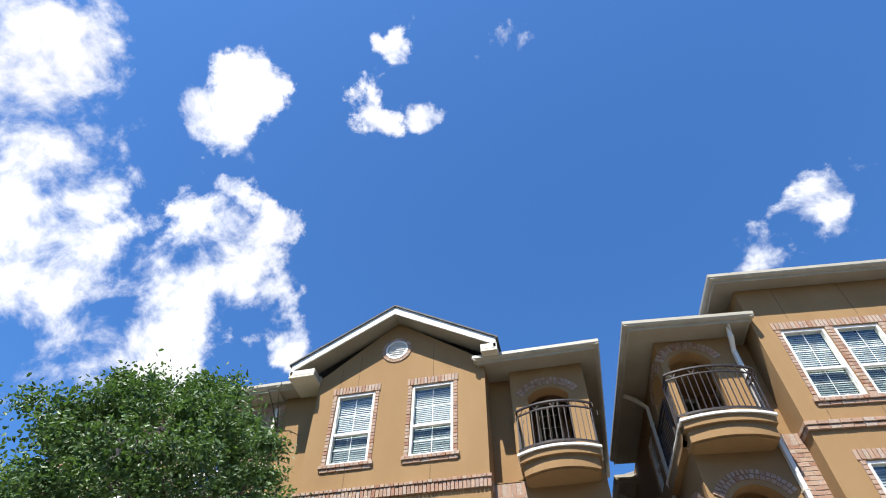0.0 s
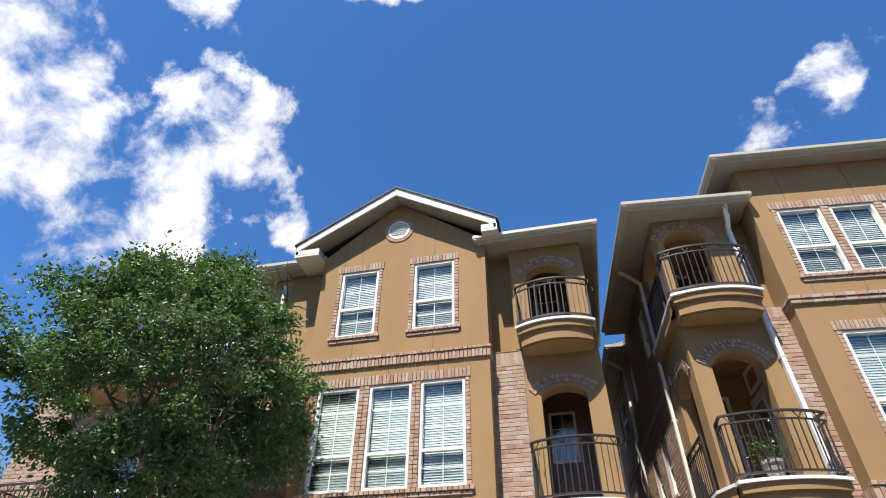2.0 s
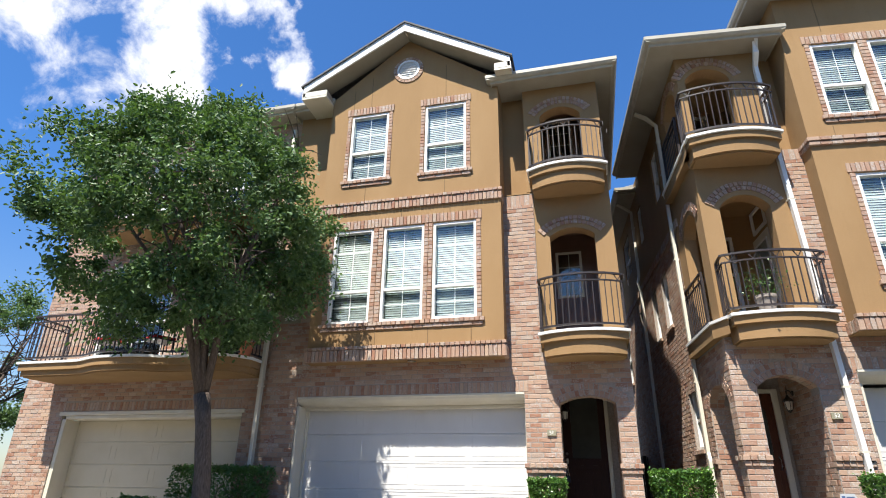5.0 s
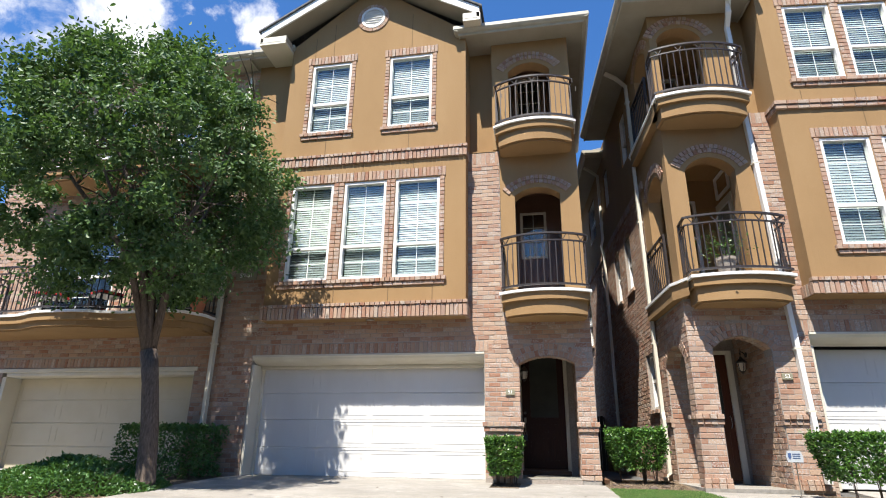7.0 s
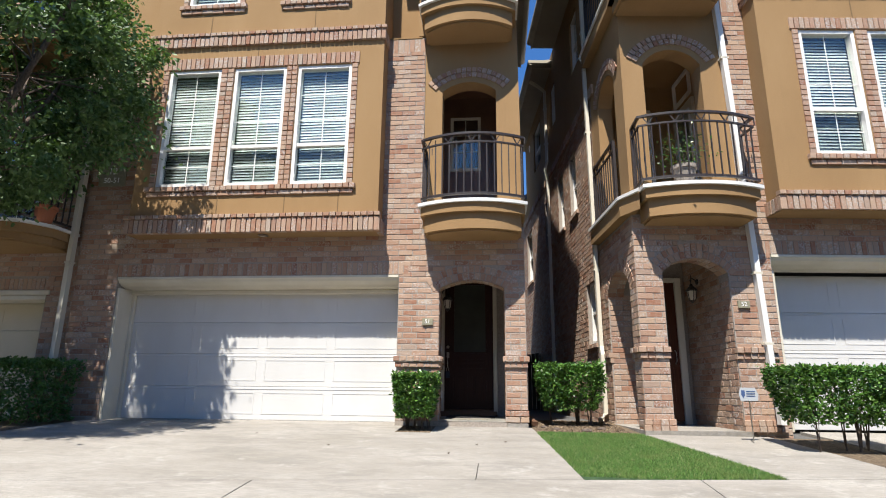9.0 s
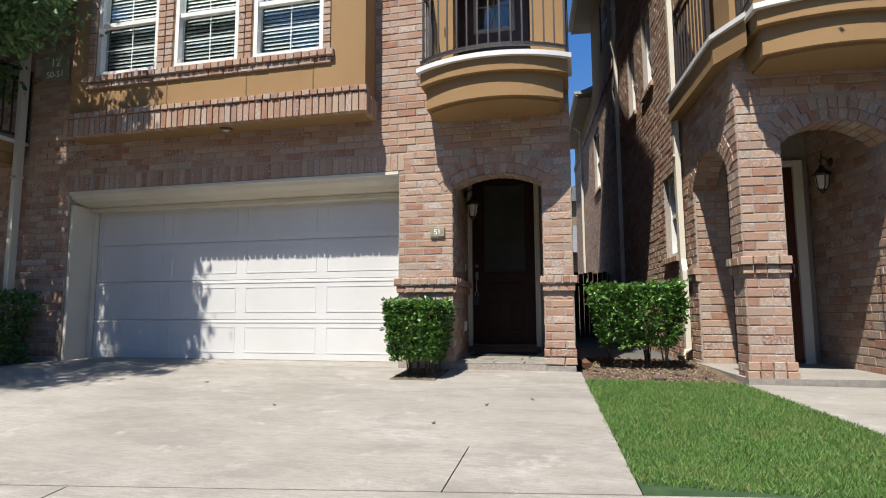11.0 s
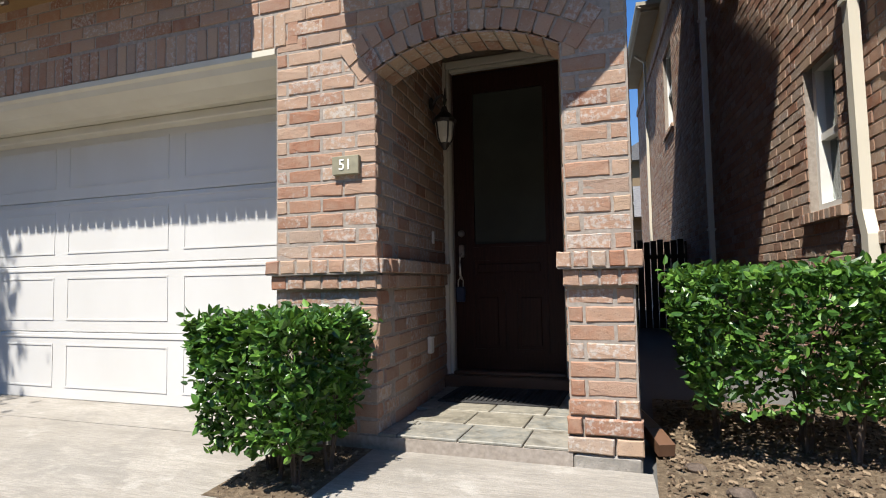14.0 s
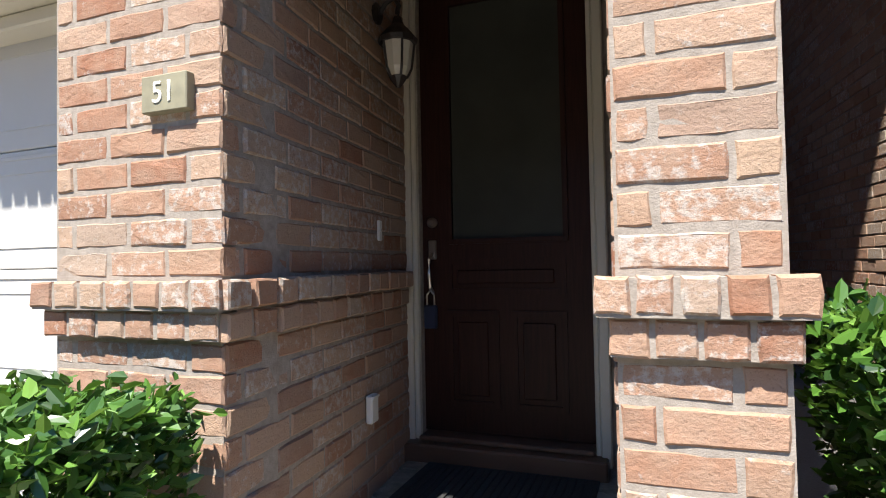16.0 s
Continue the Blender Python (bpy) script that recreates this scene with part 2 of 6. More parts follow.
BLIND = bl.color((0.333, 0.362, 0.353)).m
sc = Mat("insect_screen_glass", 0.05, spec=0.9)
sc.b.inputs["Transmission Weight"].default_value = 1.0
GLASS_DARK = sc.color((0.55, 0.62, 0.62)).m
cu = Mat("concrete", 0.88, spec=0.25)
n_big, n_mid, n_fine = cu.noise(0.7, 8, 0.68, stretch=(0.7, 1.2, 1)), cu.noise(3.2, 6, 0.65, seed=2), cu.noise(120, 3, 0.6)
c = cu.ramp(n_big, (0.3, (0.229, 0.209, 0.176)), (0.5, (0.306, 0.282, 0.247)), (0.72, (0.376, 0.353, 0.315)))
c = cu.mix(cu.ramp(n_mid, (0.52, 0.0), (0.74, 0.5)), c, (0.250, 0.233, 0.210))
c = cu.mix(cu.ramp(cu.noise(1.5, 9, 0.74, stretch=(0.55, 1.3, 1), seed=7), (0.50, 0.0), (0.66, 0.5)), c, (0.139, 0.124, 0.104))
broom = cu.noise(22, 4, 0.65, stretch=(0.35, 5, 1), seed=17)
c = cu.mix(cu.ramp(broom, (0.40, 0.5), (0.56, 0.0)), c, (0.180, 0.163, 0.138))
c = cu.mix(cu.ramp(cu.noise(7, 6, 0.7, seed=12), (0.66, 0.0), (0.74, 0.5)), c, (0.376, 0.361, 0.330))
c = cu.mix(cu.ramp(n_fine, (0.36, 0.55), (0.5, 0.0)), c, (0.188, 0.177, 0.165))
c = cu.mix(cu.ramp(cu.noise(45, 4, 0.7, seed=21), (0.62, 0.0), (0.72, 0.45)), c, (0.139, 0.131, 0.120))
film = cu.noise(2.3, 10, 0.78, stretch=(0.6, 1.1, 1), seed=31)
c = cu.mix(cu.ramp(film, (0.53, 0.0), (0.60, 0.55)), c, (0.198, 0.184, 0.164))
c = cu.mix(cu.ramp(cu.noise(3.1, 9, 0.72, seed=44), (0.58, 0.0), (0.66, 0.4)), c, (0.423, 0.405, 0.368))
c = cu.mix(cu.ramp(cu.noise(62, 3, 0.6, seed=51), (0.68, 0.0), (0.74, 0.6)), c, (0.120, 0.110, 0.097))
CONCRETE = cu.color(c).bump(cu.math("ADD", n_fine, cu.math("MULTIPLY", broom, 1.2)), 0.005, 0.65).m
asf = Mat("street_asphalt", 0.9, spec=0.25)
c = asf.ramp(asf.noise(0.4, 5, 0.6), (0.3, (0.085, 0.083, 0.08)), (0.7, (0.12, 0.117, 0.11)))
c = asf.mix(asf.ramp(asf.noise(90, 3), (0.35, 0.3), (0.55, 0.0)), c, (0.05, 0.05, 0.05))
STREET = asf.color(c).bump(asf.noise(140, 3), 0.003, 0.5).m
gr = Mat("grass_blade", 0.6, spec=0.3)
c = gr.ramp(gr.geo.outputs["Random Per Island"], (0.0, (0.035, 0.085, 0.018)), (0.45, (0.075, 0.165, 0.032)), (0.82, (0.135, 0.25, 0.055)), (1.0, (0.27, 0.26, 0.12)))
c = gr.mix(gr.ramp(gr.noise(3.5, 5, 0.65), (0.48, 0.0), (0.68, 0.5)), c, (0.17, 0.21, 0.065))
GRASS = gr.color(c).m
ld = Mat("lawn_soil", 0.95)
LAWN = ld.color(ld.ramp(ld.noise(9, 5), (0.3, (0.013, 0.034, 0.009)), (0.7, (0.030, 0.065, 0.019)))).m
ml = Mat("bark_mulch", 0.95, spec=0.2)
c = ml.ramp(ml.noise(22, 6, 0.7), (0.3, (0.06, 0.043, 0.028)), (0.55, (0.14, 0.105, 0.07)), (0.8, (0.26, 0.20, 0.14)))
MULCH = ml.color(c).bump(ml.noise(35, 5, 0.7), 0.02, 0.9).m


def leaf_material(name, *cols, rough=0.36):
    a = Mat(name, rough, spec=0.5)
    n = len(cols) - 1
    c = a.ramp(a.geo.outputs["Random Per Island"], *[(i / n, col) for i, col in enumerate(cols)])
    c = a.mix(a.ramp(a.noise(1.2, 3), (0.35, 0.3), (0.65, 0.0)), c, (0.025, 0.06, 0.015))
    a.color(c)
    tr = a.t.nodes.new("ShaderNodeBsdfTranslucent")
    a.put(tr.inputs["Color"], a.mix(0.5, c, (0.16, 0.30, 0.03)))
    ms = a.t.nodes.new("ShaderNodeMixShader")
    ms.inputs[0].default_value = 0.24
    a.t.links.new(a.b.outputs[0], ms.inputs[1])
    a.t.links.new(tr.outputs[0], ms.inputs[2])
    a.t.links.new(ms.outputs[0], a.t.nodes["Material Output"].inputs[0])
    return a.m


LEAF_TREE = leaf_material("tree_leaf", (0.041, 0.084, 0.028), (0.067, 0.130, 0.038), (0.094, 0.171, 0.051), (0.139, 0.225, 0.072), rough=0.55)
LEAF_HEDGE = leaf_material("hedge_leaf", (0.018, 0.048, 0.012), (0.04, 0.105, 0.02), (0.085, 0.20, 0.03), (0.17, 0.32, 0.055), rough=0.34)
LEAF_COVER = leaf_material("groundcover_leaf", (0.038, 0.096, 0.024), (0.065, 0.149, 0.034), (0.102, 0.218, 0.048))
bk = Mat("bark", 0.92, spec=0.2)
g = bk.noise(16, 6, 0.65, stretch=(3, 3, 0.6))
BARK = bk.color(bk.ramp(g, (0.3, (0.055, 0.042, 0.034)), (0.6, (0.13, 0.10, 0.08)), (0.8, (0.20, 0.165, 0.135)))).bump(g, 0.012, 0.8).m
sl = Mat("slate_tile", 0.6)
info = sl.t.nodes.new("ShaderNodeObjectInfo")
c = sl.ramp(info.outputs["Random"], (0.0, (0.187, 0.171, 0.133)), (0.35, (0.223, 0.205, 0.163)), (0.7, (0.180, 0.186, 0.172)), (1.0, (0.259, 0.236, 0.198)))
c = sl.mix(sl.ramp(sl.noise(6, 6, 0.65), (0.42, 0.0), (0.7, 0.65)), c, (0.122, 0.110, 0.086))
c = sl.mix(sl.ramp(sl.noise(16, 8, 0.75, seed=8), (0.46, 0.0), (0.60, 0.55)), c, (0.33, 0.30, 0.24))
c = sl.mix(sl.ramp(sl.noise(9, 8, 0.75, seed=3), (0.52, 0.0), (0.62, 0.6)), c, (0.09, 0.08, 0.06))
SLATE = sl.color(c).bump(sl.noise(18, 5, 0.6), 0.006, 0.5).m
rb = Mat("rubber_mat", 0.85)
RUBBER = rb.color(rb.ramp(rb.noise(120, 2), (0.3, (0.012, 0.012, 0.013)), (0.7, (0.035, 0.034, 0.034)))).bump(rb.noise(200, 2), 0.003, 0.6).m
sh = Mat("asphalt_shingle", 0.95, spec=0.2)
SHINGLE = sh.color(sh.ramp(sh.noise(7, 5, stretch=(1, 1, 3)), (0.3, (0.10, 0.10, 0.105)), (0.7, (0.19, 0.185, 0.18)))).bump(sh.noise(60, 3), 0.004, 0.5).m
plq = Mat("plaque_stone", 0.7)
PLAQUE = plq.color(plq.ramp(plq.noise(20, 4), (0.3, (0.20, 0.185, 0.125)), (0.7, (0.27, 0.25, 0.17)))).m
LETTER = Mat("white_letter", 0.5).color((0.82, 0.81, 0.77)).m
BLUEBOX = Mat("blue_plastic", 0.45).color((0.018, 0.026, 0.055)).m
TERRA = Mat("terracotta", 0.8).color((0.34, 0.12, 0.06)).m
REDCLOTH = Mat("red_cushion", 0.9).color((0.45, 0.025, 0.02)).m
FENCE = Mat("fence_wood", 0.9).color((0.05, 0.035, 0.025)).m
FARWALL = Mat("far_siding", 0.9).color((0.198, 0.138, 0.078)).m
SIGN = Mat("sign_panel", 0.45).color((0.384, 0.409, 0.434)).m
SIGNBLUE = Mat("sign_blue", 0.45).color((0.05, 0.09, 0.2)).m
FOOTING = CONCRETE


# ---- mesh tools ----
def part(name, bm, material, parent=None, label="", smooth=False):
    me = bpy.data.meshes.new(name)
    bmesh.ops.recalc_face_normals(bm, faces=bm.faces)
    bm.to_mesh(me)
    bm.free()
    me.materials.append(material)
    if smooth:
        me.polygons.foreach_set("use_smooth", [True] * len(me.polygons))
    ob = new(name, me)
    if parent is not None:
        ob.parent = parent
    if label:
        ob["label"] = label
    return ob


def empty(name, at=(0, 0, 0), label="", category="", group="", kind="", turn=0.0):
    e = new(name)
    e.matrix_basis = pose(*at, 0, 0, turn)
    e.empty_display_size = 0.2
    return tagged(e, label, category, group, kind)


def box(bm, x0, y0, z0, x1, y1, z1, m=None, bevel=0.0):
    vs = [bm.verts.new((x, y, z)) for x in (x0, x1) for y in (y0, y1) for z in (z0, z1)]
    fs = [bm.faces.new([vs[i] for i in q]) for q in ((0, 1, 3, 2), (4, 6, 7, 5), (0, 4, 5, 1), (2, 3, 7, 6), (0, 2, 6, 4), (1, 5, 7, 3))]
    if bevel:
        es = list({e for f in fs for e in f.edges})
        r = bmesh.ops.bevel(bm, geom=es, offset=bevel, segments=1, affect="EDGES", profile=0.5)
        vs = list({v for f in r["faces"] for v in f.verts} | {v for v in vs if v.is_valid})
    if m is not None:
        bmesh.ops.transform(bm, matrix=m, verts=vs)
    return vs


def boxes(*spans, bevel=0.0):
    bm = bmesh.new()
    for s in spans:
        box(bm, *s, bevel=bevel)
    return bm


def prism(bm, loops, to3, depth):
    """A plate with holes: 2D loops (outer first) mapped by to3(u, v, d), between d = 0 and d = depth."""
    from mathutils.geometry import tessellate_polygon
    flat = [p for lp in loops for p in lp]
    tris = tessellate_polygon([[Vector((u, v, 0)) for u, v in lp] for lp in loops])
    a = [bm.verts.new(to3(u, v, 0.0)) for u, v in flat]
    b = [bm.verts.new(to3(u, v, depth)) for u, v in flat]
    for i, j, k in tris:
        try:
            bm.faces.new((a[i], a[j], a[k]))
            bm.faces.new((b[k], b[j], b[i]))
        except ValueError:
            pass
    n0 = 0
    for lp in loops:
        n = len(lp)
        for i in range(n):
            p, q = n0 + i, n0 + (i + 1) % n
            bm.faces.new((a[p], a[q], b[q], b[p]))
        n0 += n
    return bm


def front(y):
    """Maps u to x, v to z, and depth backwards from a wall that faces -y."""
    return lambda u, v, d: (u, y + d, v)


def side(x, sign=1.0):
    return lambda u, v, d: (x + sign * d, u, v)


def flat_at(z):
    return lambda u, v, d: (u, v, z + d)


def arch_loop(x0, x1, z0, spring, apex, n=14):
    """An opening with a flat segmental arch."""
    w, h = (x1 - x0) / 2, apex - spring
    r = (w * w + h * h) / (2 * h)
    cx, cz, a = (x0 + x1) / 2, apex - r, math.asin(min(1.0, w / r))
    return [(x0, z0), (x1, z0)] + [(cx + r * math.sin(a - 2 * a * i / n), cz + r * math.cos(a - 2 * a * i / n)) for i in range(n + 1)]


def arch_at(x0, x1, spring, apex):
    w, h = (x1 - x0) / 2, apex - spring
    r = (w * w + h * h) / (2 * h)
    return (x0 + x1) / 2, apex - r, r, math.asin(min(1.0, w / r))


def tube(bm, pts, r, n=8, cap=True):
    """A round bar along points; r a number or one per point."""
    rs = r if isinstance(r, (list, tuple)) else [r] * len(pts)
    pts = [Vector(p) for p in pts]
    rings = []
    for i, p in enumerate(pts):
        d = (pts[min(i + 1, len(pts) - 1)] - pts[max(i - 1, 0)]).normalized()
        q = d.to_track_quat("Z", "Y")
        rings.append([bm.verts.new(p + q @ Vector((rs[i] * math.cos(2 * math.pi * k / n), rs[i] * math.sin(2 * math.pi * k / n), 0))) for k in range(n)])
    for s, t in zip(rings, rings[1:]):
        for k in range(n):
            bm.faces.new((s[k], s[(k + 1) % n], t[(k + 1) % n], t[k]))
    if cap:
        bm.faces.new(rings[0][::-1])
        bm.faces.new(rings[-1])
    return bm


def ribbon(bm, pts, w, h):
    """A bar of rectangular section w by h (upright) along points."""
    pts = [Vector(p) for p in pts]
    rings = []
    for i, p in enumerate(pts):
        d = (pts[min(i + 1, len(pts) - 1)] - pts[max(i - 1, 0)])
        up = Vector((0, 0, 1)) if abs(d.normalized().z) < 0.9 else Vector((1, 0, 0))
        s = d.cross(up).normalized()
        u = s.cross(d).normalized()
        rings.append([bm.verts.new(p + s * a * w / 2 + u * b * h / 2) for a, b in ((-1, -1), (1, -1), (1, 1), (-1, 1))])
    for s, t in zip(rings, rings[1:]):
        for k in range(4):
            bm.faces.new((s[k], s[(k + 1) % 4], t[(k + 1) % 4], t[k]))
    bm.faces.new(rings[0][::-1])
    bm.faces.new(rings[-1])
    return bm


def lathe(bm, cx, cy, prof, n=14):
    rings = [[bm.verts.new((cx + r * math.cos(2 * math.pi * k / n), cy + r * math.sin(2 * math.pi * k / n), z)) for k in range(n)] for r, z in prof]
    for s, t in zip(rings, rings[1:]):
        for k in range(n):
            bm.faces.new((s[k], s[(k + 1) % n], t[(k + 1) % n], t[k]))
    bm.faces.new(rings[0][::-1])
    bm.faces.new(rings[-1])
    return bm


# ---- bricks ----
COURSE, LENGTH, JOINT, PROUD = 0.0868, 0.222, 0.0118, 0.006
rnd = random.Random(7)


def brick_cells(u0, u1, z0, z1, spans=None):
    """Running-bond cells (u, v, width, height) in the strips that spans(z) leaves open."""
    out = []
    rows = max(1, round((z1 - z0) / COURSE))
    for r in range(rows):
        v = z0 + r * COURSE
        for s0, s1 in (spans(v + COURSE / 2) if spans else [(u0, u1)]):
            s0, s1 = max(s0, u0), min(s1, u1)
            if s1 - s0 < 0.03:
                continue
            k = math.floor((s0 - u0) / LENGTH) - 1
            while True:
                a = u0 + k * LENGTH + (LENGTH / 2 if r % 2 else 0.0)
                b = a + LENGTH
                k += 1
                if a > s1:
                    break
                a, b = max(a, s0), min(b, s1)
                if b - a > 0.035:
                    out.append((a, v, b - a, COURSE))
    return out


def joined_bricks(name, cells, to3, parent, proud=PROUD, depth=0.03):
    """All the cells as one mesh of separate bricks with worn fronts."""
    verts, faces = [], []
    for u, v, w, h in cells:
        j = JOINT / 2
        p = proud + rnd.uniform(-0.003, 0.004)
        e = [rnd.uniform(-0.002, 0.002) for _ in range(8)]
        u0, u1, v0, v1 = u + j, u + w - j, v + j, v + h - j
        s = 0.004
        n = len(verts)
        verts += [to3(u0, v0, depth), to3(u1, v0, depth), to3(u1, v1, depth), to3(u0, v1, depth),
                  to3(u0 + e[0], v0 + e[1], -p + s), to3(u1 + e[2], v0 + e[3], -p + s), to3(u1 + e[4], v1 + e[5], -p + s), to3(u0 + e[6], v1 + e[7], -p + s),
                  to3(u0 + s + e[0], v0 + s + e[1], -p), to3(u1 - s + e[2], v0 + s + e[3], -p), to3(u1 - s + e[4], v1 - s + e[5], -p), to3(u0 + s + e[6], v1 - s + e[7], -p)]
        for k in range(4):
            l = (k + 1) % 4
            faces += [(n + k, n + l, n + 4 + l, n + 4 + k), (n + 4 + k, n + 4 + l, n + 8 + l, n + 8 + k)]
        faces.append((n + 8, n + 9, n + 10, n + 11))
    me = bpy.data.meshes.new(name)
    me.from_pydata(verts, [], faces)
    me.validate()
    bm = bmesh.new()
    bm.from_mesh(me)
    bmesh.ops.recalc_face_normals(bm, faces=bm.faces)
    bm.to_mesh(me)
    bm.free()
    me.materials.append(BRICK)
    ob = new(name, me)
    ob.parent = parent
    ob["kind"] = "stuff"
    return ob


BRICK_SHAPES = {}


def brick_mesh(w, h, variant):
    """A worn single brick, w by h, front at -y, shared between alike bricks."""
    key = (round(w, 3), round(h, 3), variant)
    if key in BRICK_SHAPES:
        return BRICK_SHAPES[key]
    r = random.Random(hash(key) % 99991)
    bm = bmesh.new()
    a, b = w / 2, h / 2
    nx = 4 if w > 0.12 else 2
    ring = [(-a + 2 * a * i / nx, -b) for i in range(nx + 1)] + [(a, 0)] + [(a - 2 * a * i / nx, b) for i in range(nx + 1)] + [(-a, 0)]
    ring = [(x + r.uniform(-0.003, 0.003), z + r.uniform(-0.0028, 0.0028)) for x, z in ring]
    back = [bm.verts.new((x, 0.05, z)) for x, z in ring]
    mid = [bm.verts.new((x, 0.005 + r.uniform(-0.001, 0.002), z)) for x, z in ring]
    fr = [bm.verts.new((x * (1 - 0.006 / a), r.uniform(-0.002, 0.0015), z * (1 - 0.006 / b))) for x, z in ring]
    n = len(ring)
    for p, q in ((back, mid), (mid, fr)):
        for k in range(n):
            bm.faces.new((p[k], p[(k + 1) % n], q[(k + 1) % n], q[k]))
    bm.faces.new(fr)
    bmesh.ops.recalc_face_normals(bm, faces=bm.faces)
    me = bpy.data.meshes.new("brick")
    bm.to_mesh(me)
    bm.free()
    me.materials.append(BRICK_ONE)
    BRICK_SHAPES[key] = me
    return me


def single_bricks(cells, place, parent, proud=0.003):
    """Each cell a brick object of its own. place(u, v) gives the point on the wall and the turn about z."""
    for i, (u, v, w, h) in enumerate(cells):
        ob = new("brick", brick_mesh(w - JOINT, h - JOINT, i % 5))
        (x, y, z), turn = place(u + w / 2, v + h / 2)
        nrm = Matrix.Rotation(radians(turn), 3, "Z") @ Vector((0, -1, 0))
        p = Vector((x, y, z)) + nrm * (proud + rnd.uniform(-0.002, 0.0025))
        ob.matrix_basis = Matrix.Translation(p) @ Matrix.Rotation(radians(turn + rnd.uniform(-0.6, 0.6)), 4, "Z") @ Matrix.Rotation(radians(rnd.uniform(-0.4, 0.4)), 4, "Y")
        ob.parent = parent


def soldier_cells(u0, u1, z0, h, pitch=0.082):
    n = max(1, round((u1 - u0) / pitch))
    w = (u1 - u0) / n
    return [(u0 + i * w, z0, w, h) for i in range(n)]


def arch_bricks(name, x0, x1, spring, apex, y, parent, rings=2, thick=0.12, proud=0.02, face=None):
    """Voussoir bricks round a segmental arch, joined."""
    cx, cz, r, a = arch_at(x0, x1, spring, apex)
    a += 0.10
    bm = bmesh.new()
    to = face or (lambda u, v, d: (u, y + d, v))
    for k in range(rings):
        ra, rb_ = r + k * thick + 0.006, r + (k + 1) * thick - 0.006
        n = max(3, round(2 * a * (ra + thick / 2) / 0.088))
        off = 0.5 if k % 2 else 0.0
        for i in range(n):
            t0 = -a + 2 * a * i / n + 0.008 / r
            t1 = -a + 2 * a * (i + 1) / n - 0.008 / r
            p = proud + rnd.uniform(-0.003, 0.004)
            q = [(cx + rr * math.sin(t), cz + rr * math.cos(t)) for rr, t in ((ra, t0), (ra, t1), (rb_, t1), (rb_, t0))]
            fv = [bm.verts.new(to(u, v, -p)) for u, v in q]
            bv = [bm.verts.new(to(u, v, 0.03)) for u, v in q]
            bm.faces.new(fv)
            for m in range(4):
                bm.faces.new((fv[m], fv[(m + 1) % 4], bv[(m + 1) % 4], bv[m]))
    ob = part(name, bm, BRICK, parent)
    ob["kind"] = "stuff"
    return ob


def arch_soffit(x0, x1, spring, apex, to, depth, parent):
    """Bricks lining the underside of an arch, two to the depth of the wall."""
    cx, cz, r, a = arch_at(x0, x1, spring, apex)
    n = max(4, round(2 * a * r / 0.086))
    bm = bmesh.new()
    for i in range(n):
        t0, t1 = -a + 2 * a * i / n + 0.007 / r, -a + 2 * a * (i + 1) / n - 0.007 / r
        for d0, d1 in ((0.0, depth / 2 - 0.005), (depth / 2 + 0.005, depth)):
            q = [(r - 0.007 - rnd.uniform(0.0, 0.003), t0), (r - 0.007 - rnd.uniform(0.0, 0.003), t1), (r + 0.02, t1), (r + 0.02, t0)]
            f_ = [bm.verts.new(to(cx + rr * math.sin(t), cz + rr * math.cos(t), d0)) for rr, t in q]
            b_ = [bm.verts.new(to(cx + rr * math.sin(t), cz + rr * math.cos(t), d1)) for rr, t in q]
            bm.faces.new(f_)
            bm.faces.new(b_[::-1])
            for m in range(4):
                bm.faces.new((f_[m], f_[(m + 1) % 4], b_[(m + 1) % 4], b_[m]))
    part("arch_soffit", bm, BRICK, parent)["kind"] = "stuff"


# ---- shared building parts ----
def brick_wall(name, cells, to3, parent):
    return joined_bricks(name, cells, to3, parent)


